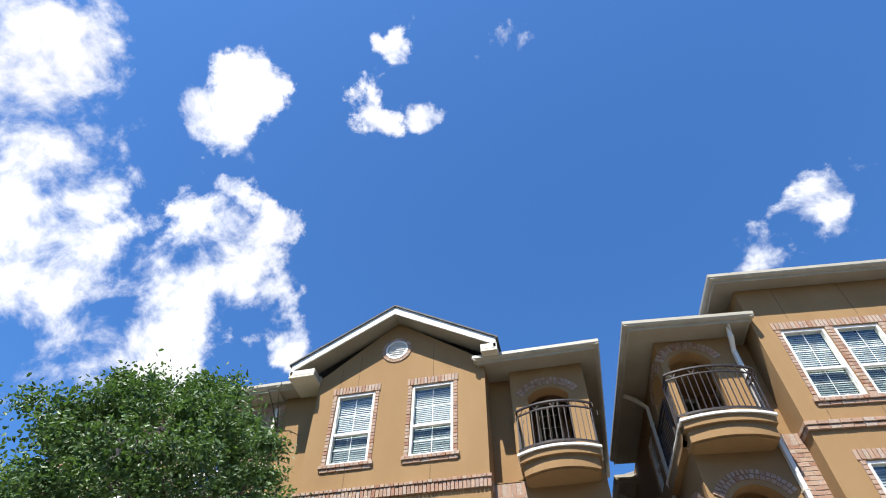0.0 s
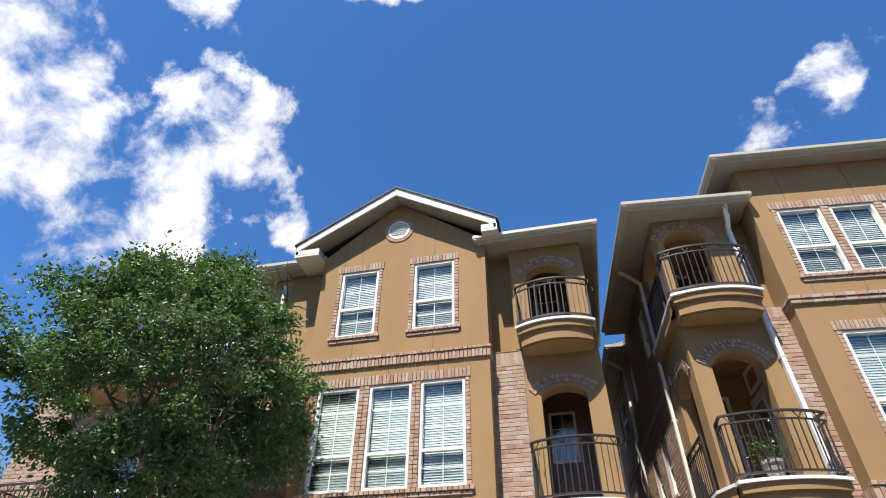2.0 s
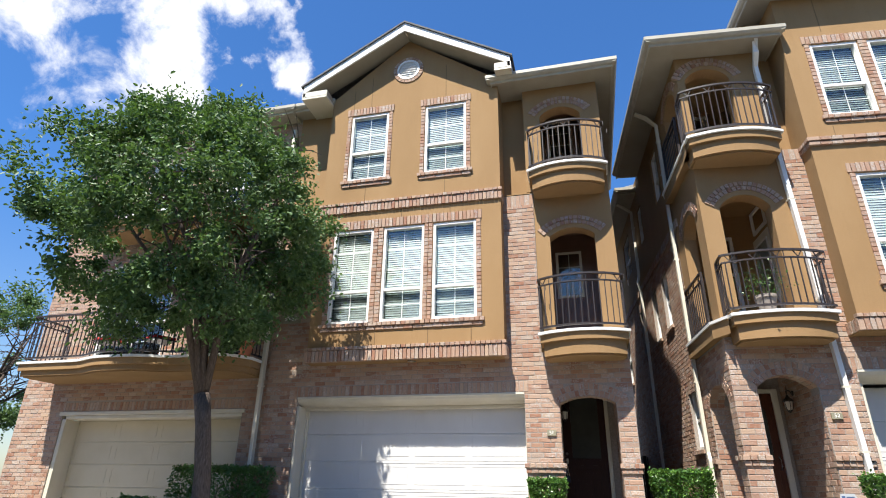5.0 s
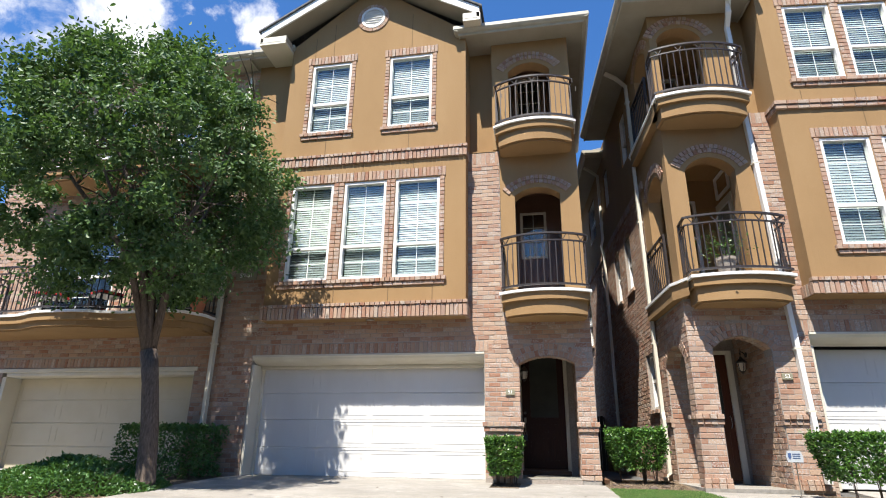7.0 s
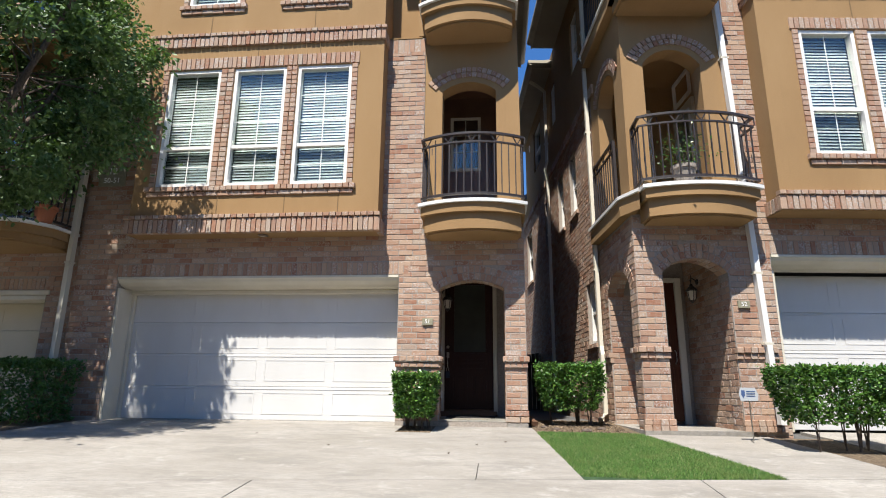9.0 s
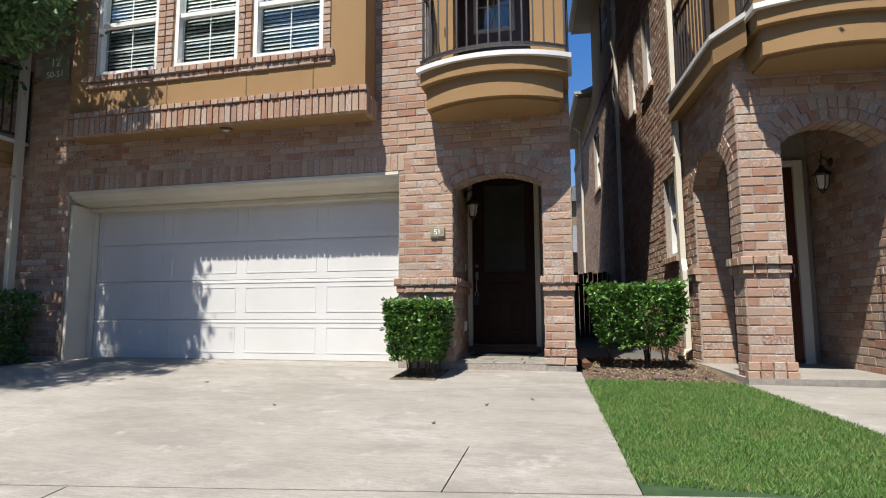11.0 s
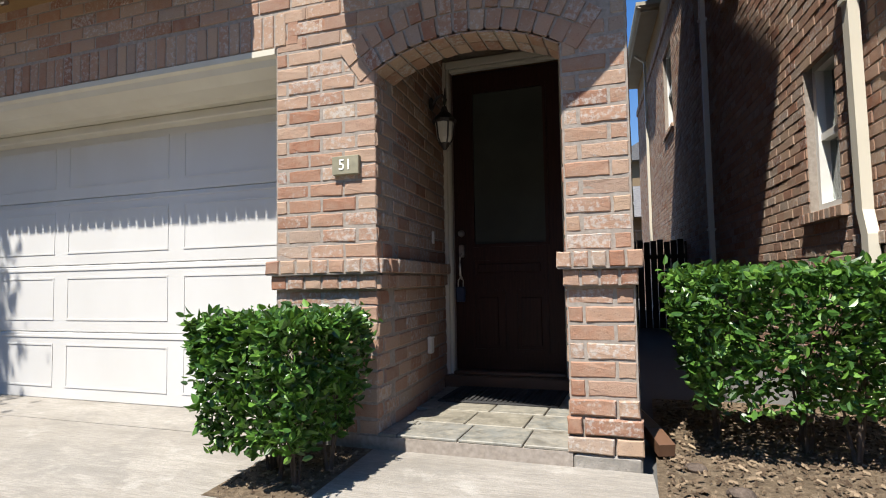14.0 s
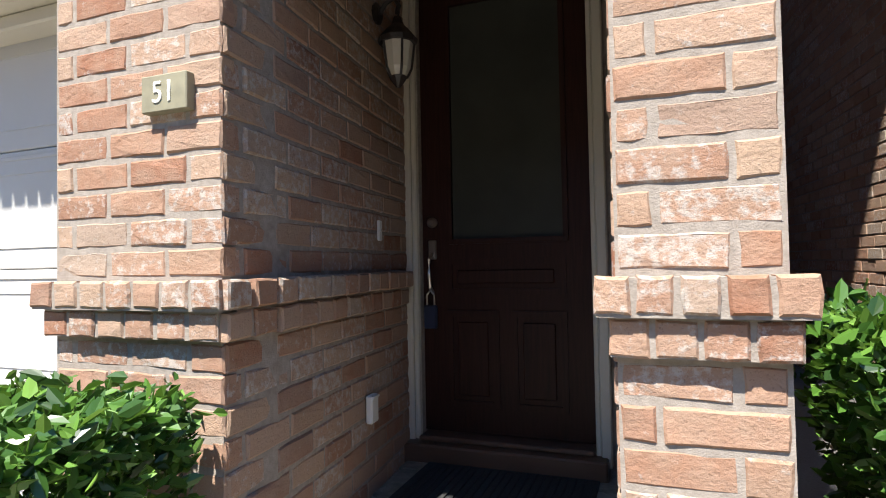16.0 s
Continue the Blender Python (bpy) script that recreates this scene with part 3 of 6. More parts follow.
def window(parent, x0, x1, z0, z1, y, split=0.40, blind=True, muntin=(2, 3), face=None, rows_low=2):
    """A white double-hung window in a wall that faces -y: frame, sashes, panes and a slatted blind."""
    to = face or (lambda u, v, d: (u, y + d, v))

    def bars(spans):
        bm = bmesh.new()
        for u0, v0, d0, u1, v1, d1 in spans:
            vs = [bm.verts.new(to(u, v, d)) for u in (u0, u1) for d in (d0, d1) for v in (v0, v1)]
            for q in ((0, 1, 3, 2), (4, 6, 7, 5), (0, 4, 5, 1), (2, 3, 7, 6), (0, 2, 6, 4), (1, 5, 7, 3)):
                bm.faces.new([vs[i] for i in q])
        return bm

    f, zm = 0.055, z0 + (z1 - z0) * split
    win = part("window", bars([(x0, z0, -0.02, x0 + f, z1, 0.1), (x1 - f, z0, -0.02, x1, z1, 0.1), (x0 + f, z1 - f, -0.02, x1 - f, z1, 0.1), (x0 + f, z0, -0.03, x1 - f, z0 + f, 0.1)]), WHITE, parent, "white vinyl window frame")
    part("sash_rail", bars([(x0 + f, zm - 0.028, 0.0, x1 - f, zm + 0.028, 0.06)]), WHITE, win)
    m = []
    a, b = x0 + f, x1 - f
    for i in range(1, muntin[0]):
        u = a + (b - a) * i / muntin[0]
        m += [(u - 0.006, zm + 0.028, 0.037, u + 0.006, z1 - f, 0.047), (u - 0.006, z0 + f, 0.057, u + 0.006, zm - 0.028, 0.067)]
    for i in range(1, muntin[1]):
        v = zm + (z1 - f - zm) * i / muntin[1]
        m.append((a, v - 0.006, 0.038, b, v + 0.006, 0.046))
    for i in range(1, rows_low):
        v = z0 + f + (zm - z0 - f) * i / rows_low
        m.append((a, v - 0.006, 0.058, b, v + 0.006, 0.066))
    part("muntin", bars(m), WHITE, win)
    for v0, v1, d in ((zm + 0.028, z1 - f, 0.042), (z0 + f, zm - 0.028, 0.062)):
        pane = part("pane", bars([(a, v0, d - 0.002, b, v1, d + 0.002)]), GLASS if v0 > zm else GLASS_DARK, win)
        pane.visible_shadow = False
    if blind:
        bm = bmesh.new()
        n = int((z1 - z0 - 2 * f) / 0.05)
        for i in range(n):
            v = z0 + f + 0.02 + i * 0.05
            q = [bm.verts.new(to(u, v + dv, dd)) for u, dv, dd in ((a + 0.01, -0.020, 0.105), (b - 0.01, -0.020, 0.105), (b - 0.01, 0.021, 0.126), (a + 0.01, 0.021, 0.126))]
            q2 = [bm.verts.new(v_.co + Vector((0, 0, 0.003))) for v_ in q]
            bm.faces.new(q)
            bm.faces.new(q2[::-1])
            for k in range(4):
                bm.faces.new((q[k], q[(k + 1) % 4], q2[(k + 1) % 4], q2[k]))
        part("blind", bm, BLIND, win, "white slatted venetian blind")
    # Shallow box behind the panes; its darkness is in the colour.
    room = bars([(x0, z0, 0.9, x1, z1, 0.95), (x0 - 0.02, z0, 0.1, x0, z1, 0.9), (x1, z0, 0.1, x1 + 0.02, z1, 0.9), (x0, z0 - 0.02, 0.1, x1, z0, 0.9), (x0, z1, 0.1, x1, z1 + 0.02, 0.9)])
    part("room_lining", room, DARK, win, "near-black box standing in for the unlit room behind the window")
    return win


def window_bricks(parent, x0, x1, z0, z1, y, lintel=0.2, left=True, right=True):
    """Soldier lintel, header jambs and a projecting sill of brick round a window opening."""
    cells = soldier_cells(x0 - 0.13, x1 + 0.13, z1 + 0.01, lintel)
    n = round((z1 - z0) / COURSE)
    h = (z1 - z0) / n
    for i in range(n):
        if left:
            cells.append((x0 - 0.105, z0 + i * h, 0.1, h))
        if right:
            cells.append((x1 + 0.005, z0 + i * h, 0.1, h))
    joined_bricks("brick_surround", cells, front(y), parent, proud=0.022)
    joined_bricks("brick_sill", soldier_cells(x0 - 0.15, x1 + 0.15, z0 - 0.085, 0.085, 0.1), front(y), parent, proud=0.06)
    joined_bricks("brick_sill_course", soldier_cells(x0 - 0.11, x1 + 0.11, z0 - 0.165, 0.075, 0.2), front(y), parent, proud=0.03)


def garage_door(parent, x0, x1, z0, z1, y, paint, cols=4, rows=4):
    """A sectional door: four sections, each with long moulded panels."""
    part("door_backing", boxes((x0, y + 0.035, z0, x1, y + 0.07, z1)), paint, parent)
    h = (z1 - z0) / rows
    for r in range(rows):
        a, b = z0 + r * h + 0.002, z0 + (r + 1) * h - 0.002
        bm = bmesh.new()
        box(bm, x0, y, a, x1, y + 0.0345, b, bevel=0.005)
        sec = part("door_section", bm, paint, parent)
        part("lip", boxes((x0, y - 0.006, b - 0.04, x1, y - 0.0005, b - 0.022), bevel=0.002), paint, sec)
        w = (x1 - x0) / cols
        for c_ in range(cols):
            u0, u1, v0, v1 = x0 + c_ * w + 0.07, x0 + (c_ + 1) * w - 0.07, a + 0.09, b - 0.09
            rim = bmesh.new()
            prism(rim, [[(u0, v0), (u1, v0), (u1, v1), (u0, v1)], [(u0 + 0.012, v0 + 0.012), (u0 + 0.012, v1 - 0.012), (u1 - 0.012, v1 - 0.012), (u1 - 0.012, v0 + 0.012)]], front(y - 0.0045), 0.004)
            part("panel_moulding", rim, paint, sec)


def railing(parent, pts, z0, z1, spacing=0.115, motif=True, tilt=0.0):
    """Iron railing along plan points: posts, bottom rail, two top rails with a row of V motifs, balusters."""
    rail = part("railing", ribbon(bmesh.new(), [(x, y, z1) for x, y in pts], 0.045, 0.035), IRON, parent, "black wrought-iron railing")
    part("lower_rail", ribbon(bmesh.new(), [(x, y, z0 + 0.09) for x, y in pts], 0.035, 0.035), IRON, rail)
    part("upper_rail", ribbon(bmesh.new(), [(x, y, z1 - 0.14) for x, y in pts], 0.03, 0.025), IRON, rail)
    seg = [Vector((b[0] - a[0], b[1] - a[1])).length for a, b in zip(pts, pts[1:])]
    total_len = sum(seg)

    def at(s):
        for (a, b), L in zip(zip(pts, pts[1:]), seg):
            if s <= L + 1e-6:
                t = s / L if L else 0
                return a[0] + (b[0] - a[0]) * t, a[1] + (b[1] - a[1]) * t
            s -= L
        return pts[-1]

    n = max(2, round(total_len / spacing))
    for i in range(n + 1):
        x, y = at(total_len * i / n)
        if i in (0, n):
            part("post", boxes((x - 0.022, y - 0.022, z0, x + 0.022, y + 0.022, z1 + 0.01)), IRON, rail)
        else:
            part("baluster", boxes((x - 0.0085, y - 0.0085, z0 + 0.09, x + 0.0085, y + 0.0085, z1 - 0.14)), IRON, rail)
    if motif:
        bm = bmesh.new()
        k = max(1, round(total_len / 0.37))
        for i in range(k):
            s = total_len * (i + 0.5) / k
            (xa, ya), (xb, yb), (xc, yc) = at(max(0, s - 0.07)), at(s), at(min(total_len, s + 0.07))
            ribbon(bm, [(xa, ya, z1 - 0.02), (xb, yb, z1 - 0.13)], 0.014, 0.014)
            ribbon(bm, [(xc, yc, z1 - 0.02), (xb, yb, z1 - 0.13)], 0.014, 0.014)
            ribbon(bm, [(xb + 0.12, yb, z1 - 0.02), (xb + 0.12, yb, z1 - 0.13)], 0.012, 0.012)
        part("scrollwork", bm, IRON, rail)["kind"] = "stuff"
    return rail


def bow(x0, x1, y_end, y_mid, n=14):
    """Plan points of a bowed front from x0 to x1."""
    w, h = (x1 - x0) / 2, y_end - y_mid
    r = (w * w + h * h) / (2 * h)
    a = math.asin(min(1.0, w / r))
    return [((x0 + x1) / 2 + r * math.sin(-a + 2 * a * i / n), y_mid + r - r * math.cos(-a + 2 * a * i / n)) for i in range(n + 1)]


def balcony(parent, curve, y_wall, z_top, rail_h=1.05, drop=0.44, rails=None):
    """A stucco balcony with a bowed front: white cap, band, set-back drum, soffit and a railing."""
    x0, x1 = curve[0][0], curve[-1][0]
    cx = (x0 + x1) / 2

    def grown(g, back=0.0):
        out = [(cx + (x - cx) * (1 + g / ((x1 - x0) / 2)), y - g) for x, y in curve]
        return [(out[0][0], y_wall + back)] + out + [(out[-1][0], y_wall + back)]

    bal = part("balcony", prism(bmesh.new(), [grown(-0.02)], flat_at(z_top - 0.19), 0.14), STUCCO, parent, "ochre stucco balcony with a bowed front")
    part("cap", prism(bmesh.new(), [grown(0.02)], flat_at(z_top - 0.05), 0.05), WHITE, bal, "white painted slab edge")
    part("drum", prism(bmesh.new(), [grown(-0.075)], flat_at(z_top - drop), drop - 0.19), STUCCO, bal)
    part("soffit", prism(bmesh.new(), [grown(-0.12)], flat_at(z_top - drop - 0.03), 0.03), STUCCO, bal)
    for pts in (rails or [[(x0 + 0.03, y_wall)] + [(cx + (x - cx) * 0.965, y + 0.04) for x, y in curve] + [(x1 - 0.03, y_wall)]]):
        railing(bal, pts, z_top, z_top + rail_h)
    return bal


def hip_eave(parent, x0, x1, y0, y1, z, over, wall, rise=0.35, thick=0.16):
    """Soffit, fascia, gutter and shingle slope of an eave; the box x0..x1, y0..y1 is the roof's edge."""
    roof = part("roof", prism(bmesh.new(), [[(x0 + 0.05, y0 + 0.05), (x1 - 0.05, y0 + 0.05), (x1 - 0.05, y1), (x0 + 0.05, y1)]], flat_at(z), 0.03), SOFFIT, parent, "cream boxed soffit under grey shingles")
    part("fascia", boxes((x0 + 0.03, y0 + 0.03, z - 0.02, x1 - 0.03, y0 + 0.055, z + thick), (x0 + 0.03, y0 + 0.055, z - 0.02, x0 + 0.055, y1, z + thick), (x1 - 0.055, y0 + 0.055, z - 0.02, x1 - 0.03, y1, z + thick)), GUTTER, roof)
    prof = [(0.0, 0.05), (-0.05, 0.06), (-0.085, 0.1), (-0.09, 0.17), (-0.1, 0.17), (-0.1, 0.09), (-0.06, 0.045), (0.0, 0.035)]
    bm = bmesh.new()
    prism(bm, [prof], lambda u, v, d: (x0 - 0.06 + d, y0 + 0.03 + u, z + v), x1 - x0 + 0.12)
    prism(bm, [prof], lambda u, v, d: (x1 - 0.03 - u, y0 - 0.06 + d, z + v), y1 - y0)
    prism(bm, [prof], lambda u, v, d: (x0 + 0.03 + u, y0 - 0.06 + d, z + v), y1 - y0)
    part("gutter", bm, GUTTER, roof, "cream metal gutter")
    bm = bmesh.new()
    mx, my = (x1 - x0) * 0.45, (x1 - x0) * 0.45
    q = [bm.verts.new(p) for p in ((x0, y0, z + thick), (x1, y0, z + thick), (x1, y1, z + thick), (x0, y1, z + thick), ((x0 + x1) / 2, y0 + my, z + thick + rise * (x1 - x0)), ((x0 + x1) / 2, y1, z + thick + rise * (x1 - x0)))]
    for f in ((0, 1, 4), (1, 2, 5, 4), (3, 0, 4, 5), (0, 3, 2, 1), (2, 3, 5)):
        bm.faces.new([q[i] for i in f])
    part("shingles", bm, SHINGLE, roof)
    return roof


def downspout(name, pts, label, parent=None, w=0.085, material=None):
    bm = bmesh.new()
    ribbon(bm, pts, w, w * 0.75)
    ob = part(name, bm, material or CREAM, parent)
    for a, b in zip(pts, pts[1:]):
        va, vb = Vector(a), Vector(b)
        if (vb - va).length > 1.5:
            for t in (0.25, 0.75):
                p = va.lerp(vb, t)
                part("strap", boxes((p.x - w * 0.62, p.y - w * 0.5, p.z - 0.015, p.x + w * 0.62, p.y + w * 0.5, p.z + 0.015)), CREAM, ob)
    return tagged(ob, label, "downspout", "downspouts")


def text(body, size, at, parent, material, depth=0.004, turn=0.0, name="lettering"):
    cu_ = bpy.data.curves.new(name, "FONT")
    cu_.body, cu_.size, cu_.extrude, cu_.align_x, cu_.align_y = body, size, depth, "CENTER", "CENTER"
    tmp = bpy.data.objects.new(name, cu_)
    scene.collection.objects.link(tmp)
    bpy.context.view_layer.update()
    me = bpy.data.meshes.new_from_object(tmp.evaluated_get(bpy.context.evaluated_depsgraph_get()))
    bpy.data.objects.remove(tmp)
    me.materials.clear()
    me.materials.append(material)
    ob = new(name, me)
    ob.matrix_basis = pose(*at, 90, 0, turn)
    ob.parent = parent
    return ob


def lantern(at, turn, label):
    """A wall lantern: back plate, curved arm, cap, ribs and frosted glass. It stands out along local -y."""
    e = empty("wall_lantern", at, label, "wall lamp", "porch lanterns", turn=turn)
    e.scale = (1.0, 1.0, 1.0)
    part("back_plate", lathe(bmesh.new(), 0, 0, [(0.005, -0.001), (0.045, 0.0), (0.05, 0.012), (0.03, 0.025)], 12), IRON, e).matrix_basis = pose(0, 0, 0.18, 90, 0, 0)
    part("arm", tube(bmesh.new(), [(0, -0.02, 0.18), (0, -0.05, 0.22), (0, -0.09, 0.24), (0, -0.115, 0.2), (0, -0.105, 0.14)], 0.011), IRON, e)
    part("finial", tube(bmesh.new(), [(0, -0.105, 0.17), (0.02, -0.105, 0.25), (0.03, -0.105, 0.3)], [0.012, 0.008, 0.003], 6), IRON, e)
    part("cap", lathe(bmesh.new(), 0, -0.105, [(0.085, 0.03), (0.09, 0.05), (0.06, 0.085), (0.03, 0.115), (0.018, 0.15)], 10), IRON, e)
    part("glass", lathe(bmesh.new(), 0, -0.105, [(0.035, -0.12), (0.055, -0.08), (0.068, 0.03)], 10), LANTERN, e, "frosted lantern glass")
    for k in range(5):
        a = 2 * math.pi * k / 5
        part("rib", tube(bmesh.new(), [(r_ * math.cos(a), -0.105 + r_ * math.sin(a), z_) for r_, z_ in ((0.038, -0.125), (0.06, -0.08), (0.074, 0.035))], 0.006, 5), IRON, e)
    part("base_cup", lathe(bmesh.new(), 0, -0.105, [(0.01, -0.165), (0.022, -0.15), (0.042, -0.12), (0.03, -0.11)], 10), IRON, e)
    return e


# ---- ground ----
# The kerb line turns a little against the houses.
KERB = lambda x: -3.62 + 0.17 * (x - 0.5)


def ground_z(x, y):
    k = KERB(x)
    if y >= 0.6:
        return -0.05
    if y >= k:
        return -0.05 - 0.25 * ((0.6 - y) / (0.6 - k)) ** 1.15
    if y >= k - 0.75:
        return -0.30 - 0.07 * (k - y) / 0.75
    return -0.37 - 0.006 * min(8.0, k - 0.75 - y)


def sheet(name, xs, ys, lift, material, label, warp=None, category="", thick=0.06):
    """A ground sheet over a grid of u along x and y as a share between edges, with a turned-down rim."""
    bm = bmesh.new()
    grid = [[None] * len(xs) for _ in ys]
    for j, v in enumerate(ys):
        for i, u in enumerate(xs):
            x, y = warp(u, v) if warp else (u, v)
            grid[j][i] = bm.verts.new((x, y, ground_z(x, y) + lift))
    for j in range(len(ys) - 1):
        for i in range(len(xs) - 1):
            bm.faces.new((grid[j][i], grid[j][i + 1], grid[j + 1][i + 1], grid[j + 1][i]))
    rim = [grid[0][i] for i in range(len(xs))] + [grid[j][-1] for j in range(1, len(ys))] + [grid[-1][i] for i in range(len(xs) - 2, -1, -1)] + [grid[j][0] for j in range(len(ys) - 2, 0, -1)]
    low = [bm.verts.new(v.co - Vector((0, 0, thick))) for v in rim]
    for k in range(len(rim)):
        l = (k + 1) % len(rim)
        bm.faces.new((rim[k], low[k], low[l], rim[l]))
    ob = part(name, bm, material)
    return tagged(ob, label, category or name, kind="structure")


def steps(a, b, n):
    return [a + (b - a) * i / n for i in range(n + 1)]


bm = bmesh.new()
gx = [-400, -60, -20] + steps(-14, 14, 28) + [20, 60, 400]
gy = [-400, -60, -25, -14, -10, -8, -6.5, -5.5, -4.8, -4.4, -4.0, -3.6, -3.2, -2.6, -2, -1.4, -0.7, 0, 0.6, 1.2, 3, 8, 20, 60, 400]
gv = [[bm.verts.new((x, y, ground_z(x, y) - 0.03)) for x in gx] for y in gy]
for j in range(len(gy) - 1):
    for i in range(len(gx) - 1):
        bm.faces.new((gv[j][i], gv[j][i + 1], gv[j + 1][i + 1], gv[j + 1][i]))
tagged(part("ground", bm, STREET), "worn grey asphalt street and ground around the houses", "ground", kind="structure")

# Unseen wall, added behind the camera to cut low sky light on the fronts.
tagged(part("wall_opposite", boxes((-45, -21.0, -0.6, 45, -20.6, 9.0)), STUCCO), "unseen plain ochre stucco wall added across the street to block low sky light", "wall", kind="structure")

LAWN_L = lambda y: 2.02 - 0.08 * y
LAWN_R = lambda y: 3.42 - 0.27 * (y + 0.5)
# the driveway in slabs with open joints between them
def slab(name, xa, xb, ya, yb, label):
    """A concrete slab between edge functions of y; ya and yb functions of x."""
    bm_ = bmesh.new()
    us, vs = steps(0, 1, 8), steps(0, 1, 8)
    g_ = []
    for v in vs:
        row = []
        for u in us:
            y = 0.0
            x = 0.0
            for _ in range(6):
                x = xa(y) + (xb(y) - xa(y)) * u
                y = ya(x) + (yb(x) - ya(x)) * v
            row.append(bm_.verts.new((x, y, ground_z(x, y) + 0.012)))
        g_.append(row)
    for j in range(8):
        for i in range(8):
            bm_.faces.new((g_[j][i], g_[j][i + 1], g_[j + 1][i + 1], g_[j + 1][i]))
    rim = g_[0] + [r[-1] for r in g_[1:]] + g_[-1][-2::-1] + [r[0] for r in g_[-2:0:-1]]
    low = [bm_.verts.new(v.co - Vector((0, 0, 0.07))) for v in rim]
    for k in range(len(rim)):
        l = (k + 1) % len(rim)
        bm_.faces.new((rim[k], low[k], low[l], rim[l]))
    return tagged(part(name, bm_, CONCRETE), label, "driveway", kind="structure")


C = lambda v: (lambda _: v)
slab("driveway_slab_1", C(-4.92), lambda y: LAWN_L(y) - 0.01, lambda x: KERB(x) + 0.722, C(-0.02), "stained pale concrete driveway before the garage")
slab("driveway_slab_4", C(-4.92), C(1.335), lambda x: KERB(x) + 0.01, lambda x: KERB(x) + 0.72, "stained pale concrete driveway edge at the street")
slab("driveway_apron", C(-4.68), C(0.0), C(-0.01), C(0.62), "pale concrete threshold strip of the garage")
slab("walk_slab_1", C(1.342), lambda y: LAWN_L(y) - 0.01, lambda x: KERB(x) + 0.01, lambda x: KERB(x) + 0.72, "concrete walk slab beside the lawn")
slab("walk_slab_3", lambda y: LAWN_R(y) + 0.02, lambda y: 4.98 - 0.16 * y, lambda x: KERB(x) + 0.01, C(-0.5), "concrete walk of the next house")
slab("driveway_slab_2", lambda y: 5.75 - 0.1 * y, C(11.0), lambda x: KERB(x) + 0.01, C(0.1), "concrete driveway of the next house")
slab("driveway_slab_3", C(-12.6), lambda y: -6.4 + 0.2 * y, lambda x: KERB(x) + 0.01, C(0.4), "concrete driveway of the house beyond the tree")
for i, (a, b) in enumerate(((-9.0, -4.0), (-3.99, -0.52), (-0.51, 3.3), (3.31, 7.0), (7.01, 11.0))):
    slab("gutter_pan_%d" % (i + 1), C(a), C(b), lambda x: KERB(x) - 0.72, lambda x: KERB(x) - 0.002, "concrete gutter pan along the street")
sheet("lawn", steps(0, 1, 10), steps(0, 1, 14), 0.005, LAWN, "short green lawn between two concrete walks", warp=lambda u, v: ((lambda y: (LAWN_L(y) + (LAWN_R(y) - LAWN_L(y)) * u, y))((KERB(2 + 2 * u) + 0.02) + (-0.48 - KERB(2 + 2 * u) - 0.02) * v)), category="lawn")
sheet("mulch_bed_1", steps(2.03, 3.55, 10), steps(-0.48, 1.6, 8), 0.0, MULCH, "dark bark mulch bed under the hedge", category="mulch")
sheet("mulch_bed_2", steps(0, 1, 6), steps(0, 1, 8), 0.0, MULCH, "dark mulch strip along the walk", warp=lambda u, v: (5.0 + 0.75 * u - 0.16 * (-2.9 + 2.4 * v), -2.6 + 2.1 * v), category="mulch")
sheet("mulch_bed_3", steps(-7.6, -4.93, 10), steps(-3.6, 0.0, 8), 0.004, MULCH, "dark soil bed under the tree", category="mulch")
sheet("mulch_bed_4", steps(0.14, 0.62, 4), steps(-0.74, -0.03, 5), 0.0145, MULCH, "small soil cut-out holding the clipped shrub", category="mulch")

# grass blades
rg = random.Random(3)
verts, faces = [], []
for _ in range(88000):
    u, v = rg.random(), rg.random()
    k = KERB(3)
    y = k + 0.03 + (-0.5 - k - 0.03) * v
    x = LAWN_L(y) + (LAWN_R(y) - LAWN_L(y)) * u + rg.uniform(-0.03, 0.03)
    if y < KERB(x) + 0.01:
        continue
    z = ground_z(x, y) + 0.004
    h, a, ln = rg.uniform(0.012, 0.04), rg.uniform(0, 6.28), rg.uniform(0.0, 0.028)
    dx, dy = math.cos(a) * 0.002, math.sin(a) * 0.002
    b_ = rg.uniform(0, 6.28)
    n = len(verts)
    verts += [(x - dx, y - dy, z), (x + dx, y + dy, z), (x + dx * 0.7 + math.cos(b_) * ln * 0.4, y + dy * 0.7 + math.sin(b_) * ln * 0.4, z + h * 0.6), (x + math.cos(b_) * ln, y + math.sin(b_) * ln, z + h)]
    faces += [(n, n + 1, n + 2), (n, n + 2, n + 3)]
me = bpy.data.meshes.new("grass")
me.from_pydata(verts, [], faces)
me.materials.append(GRASS)
tagged(new("grass", me), "short green grass blades of the small lawn", "grass", kind="stuff")


# ---- the house with the clipped shrub: number 51 ----
house = empty("townhouse", (0, 0, 0), "three-storey brick and ochre stucco townhouse with gable", "house", "row of townhouses")
GX0, GX1, GTOP = -4.70, 0.0, 2.21
PX0, PX1, SPR, APX = 0.638, 1.652, 1.98, 2.115

outer = [(-5.45, -0.4), (1.965, -0.4), (1.965, 2.95), (0.36, 2.95), (0.36, 6.42), (-0.31, 6.42), (-0.31, 2.9), (-4.40, 2.9), (-4.40, 6.3), (-5.45, 6.3)]
wall = part("wall_front", prism(bmesh.new(), [outer, [(GX0, -0.38), (GX0, GTOP), (GX1, GTOP), (GX1, -0.38)], arch_loop(PX0, PX1, -0.38, SPR, APX)[::-1]], front(0.0), 0.24), MORTAR, house, "brick front wall with grey mortar")


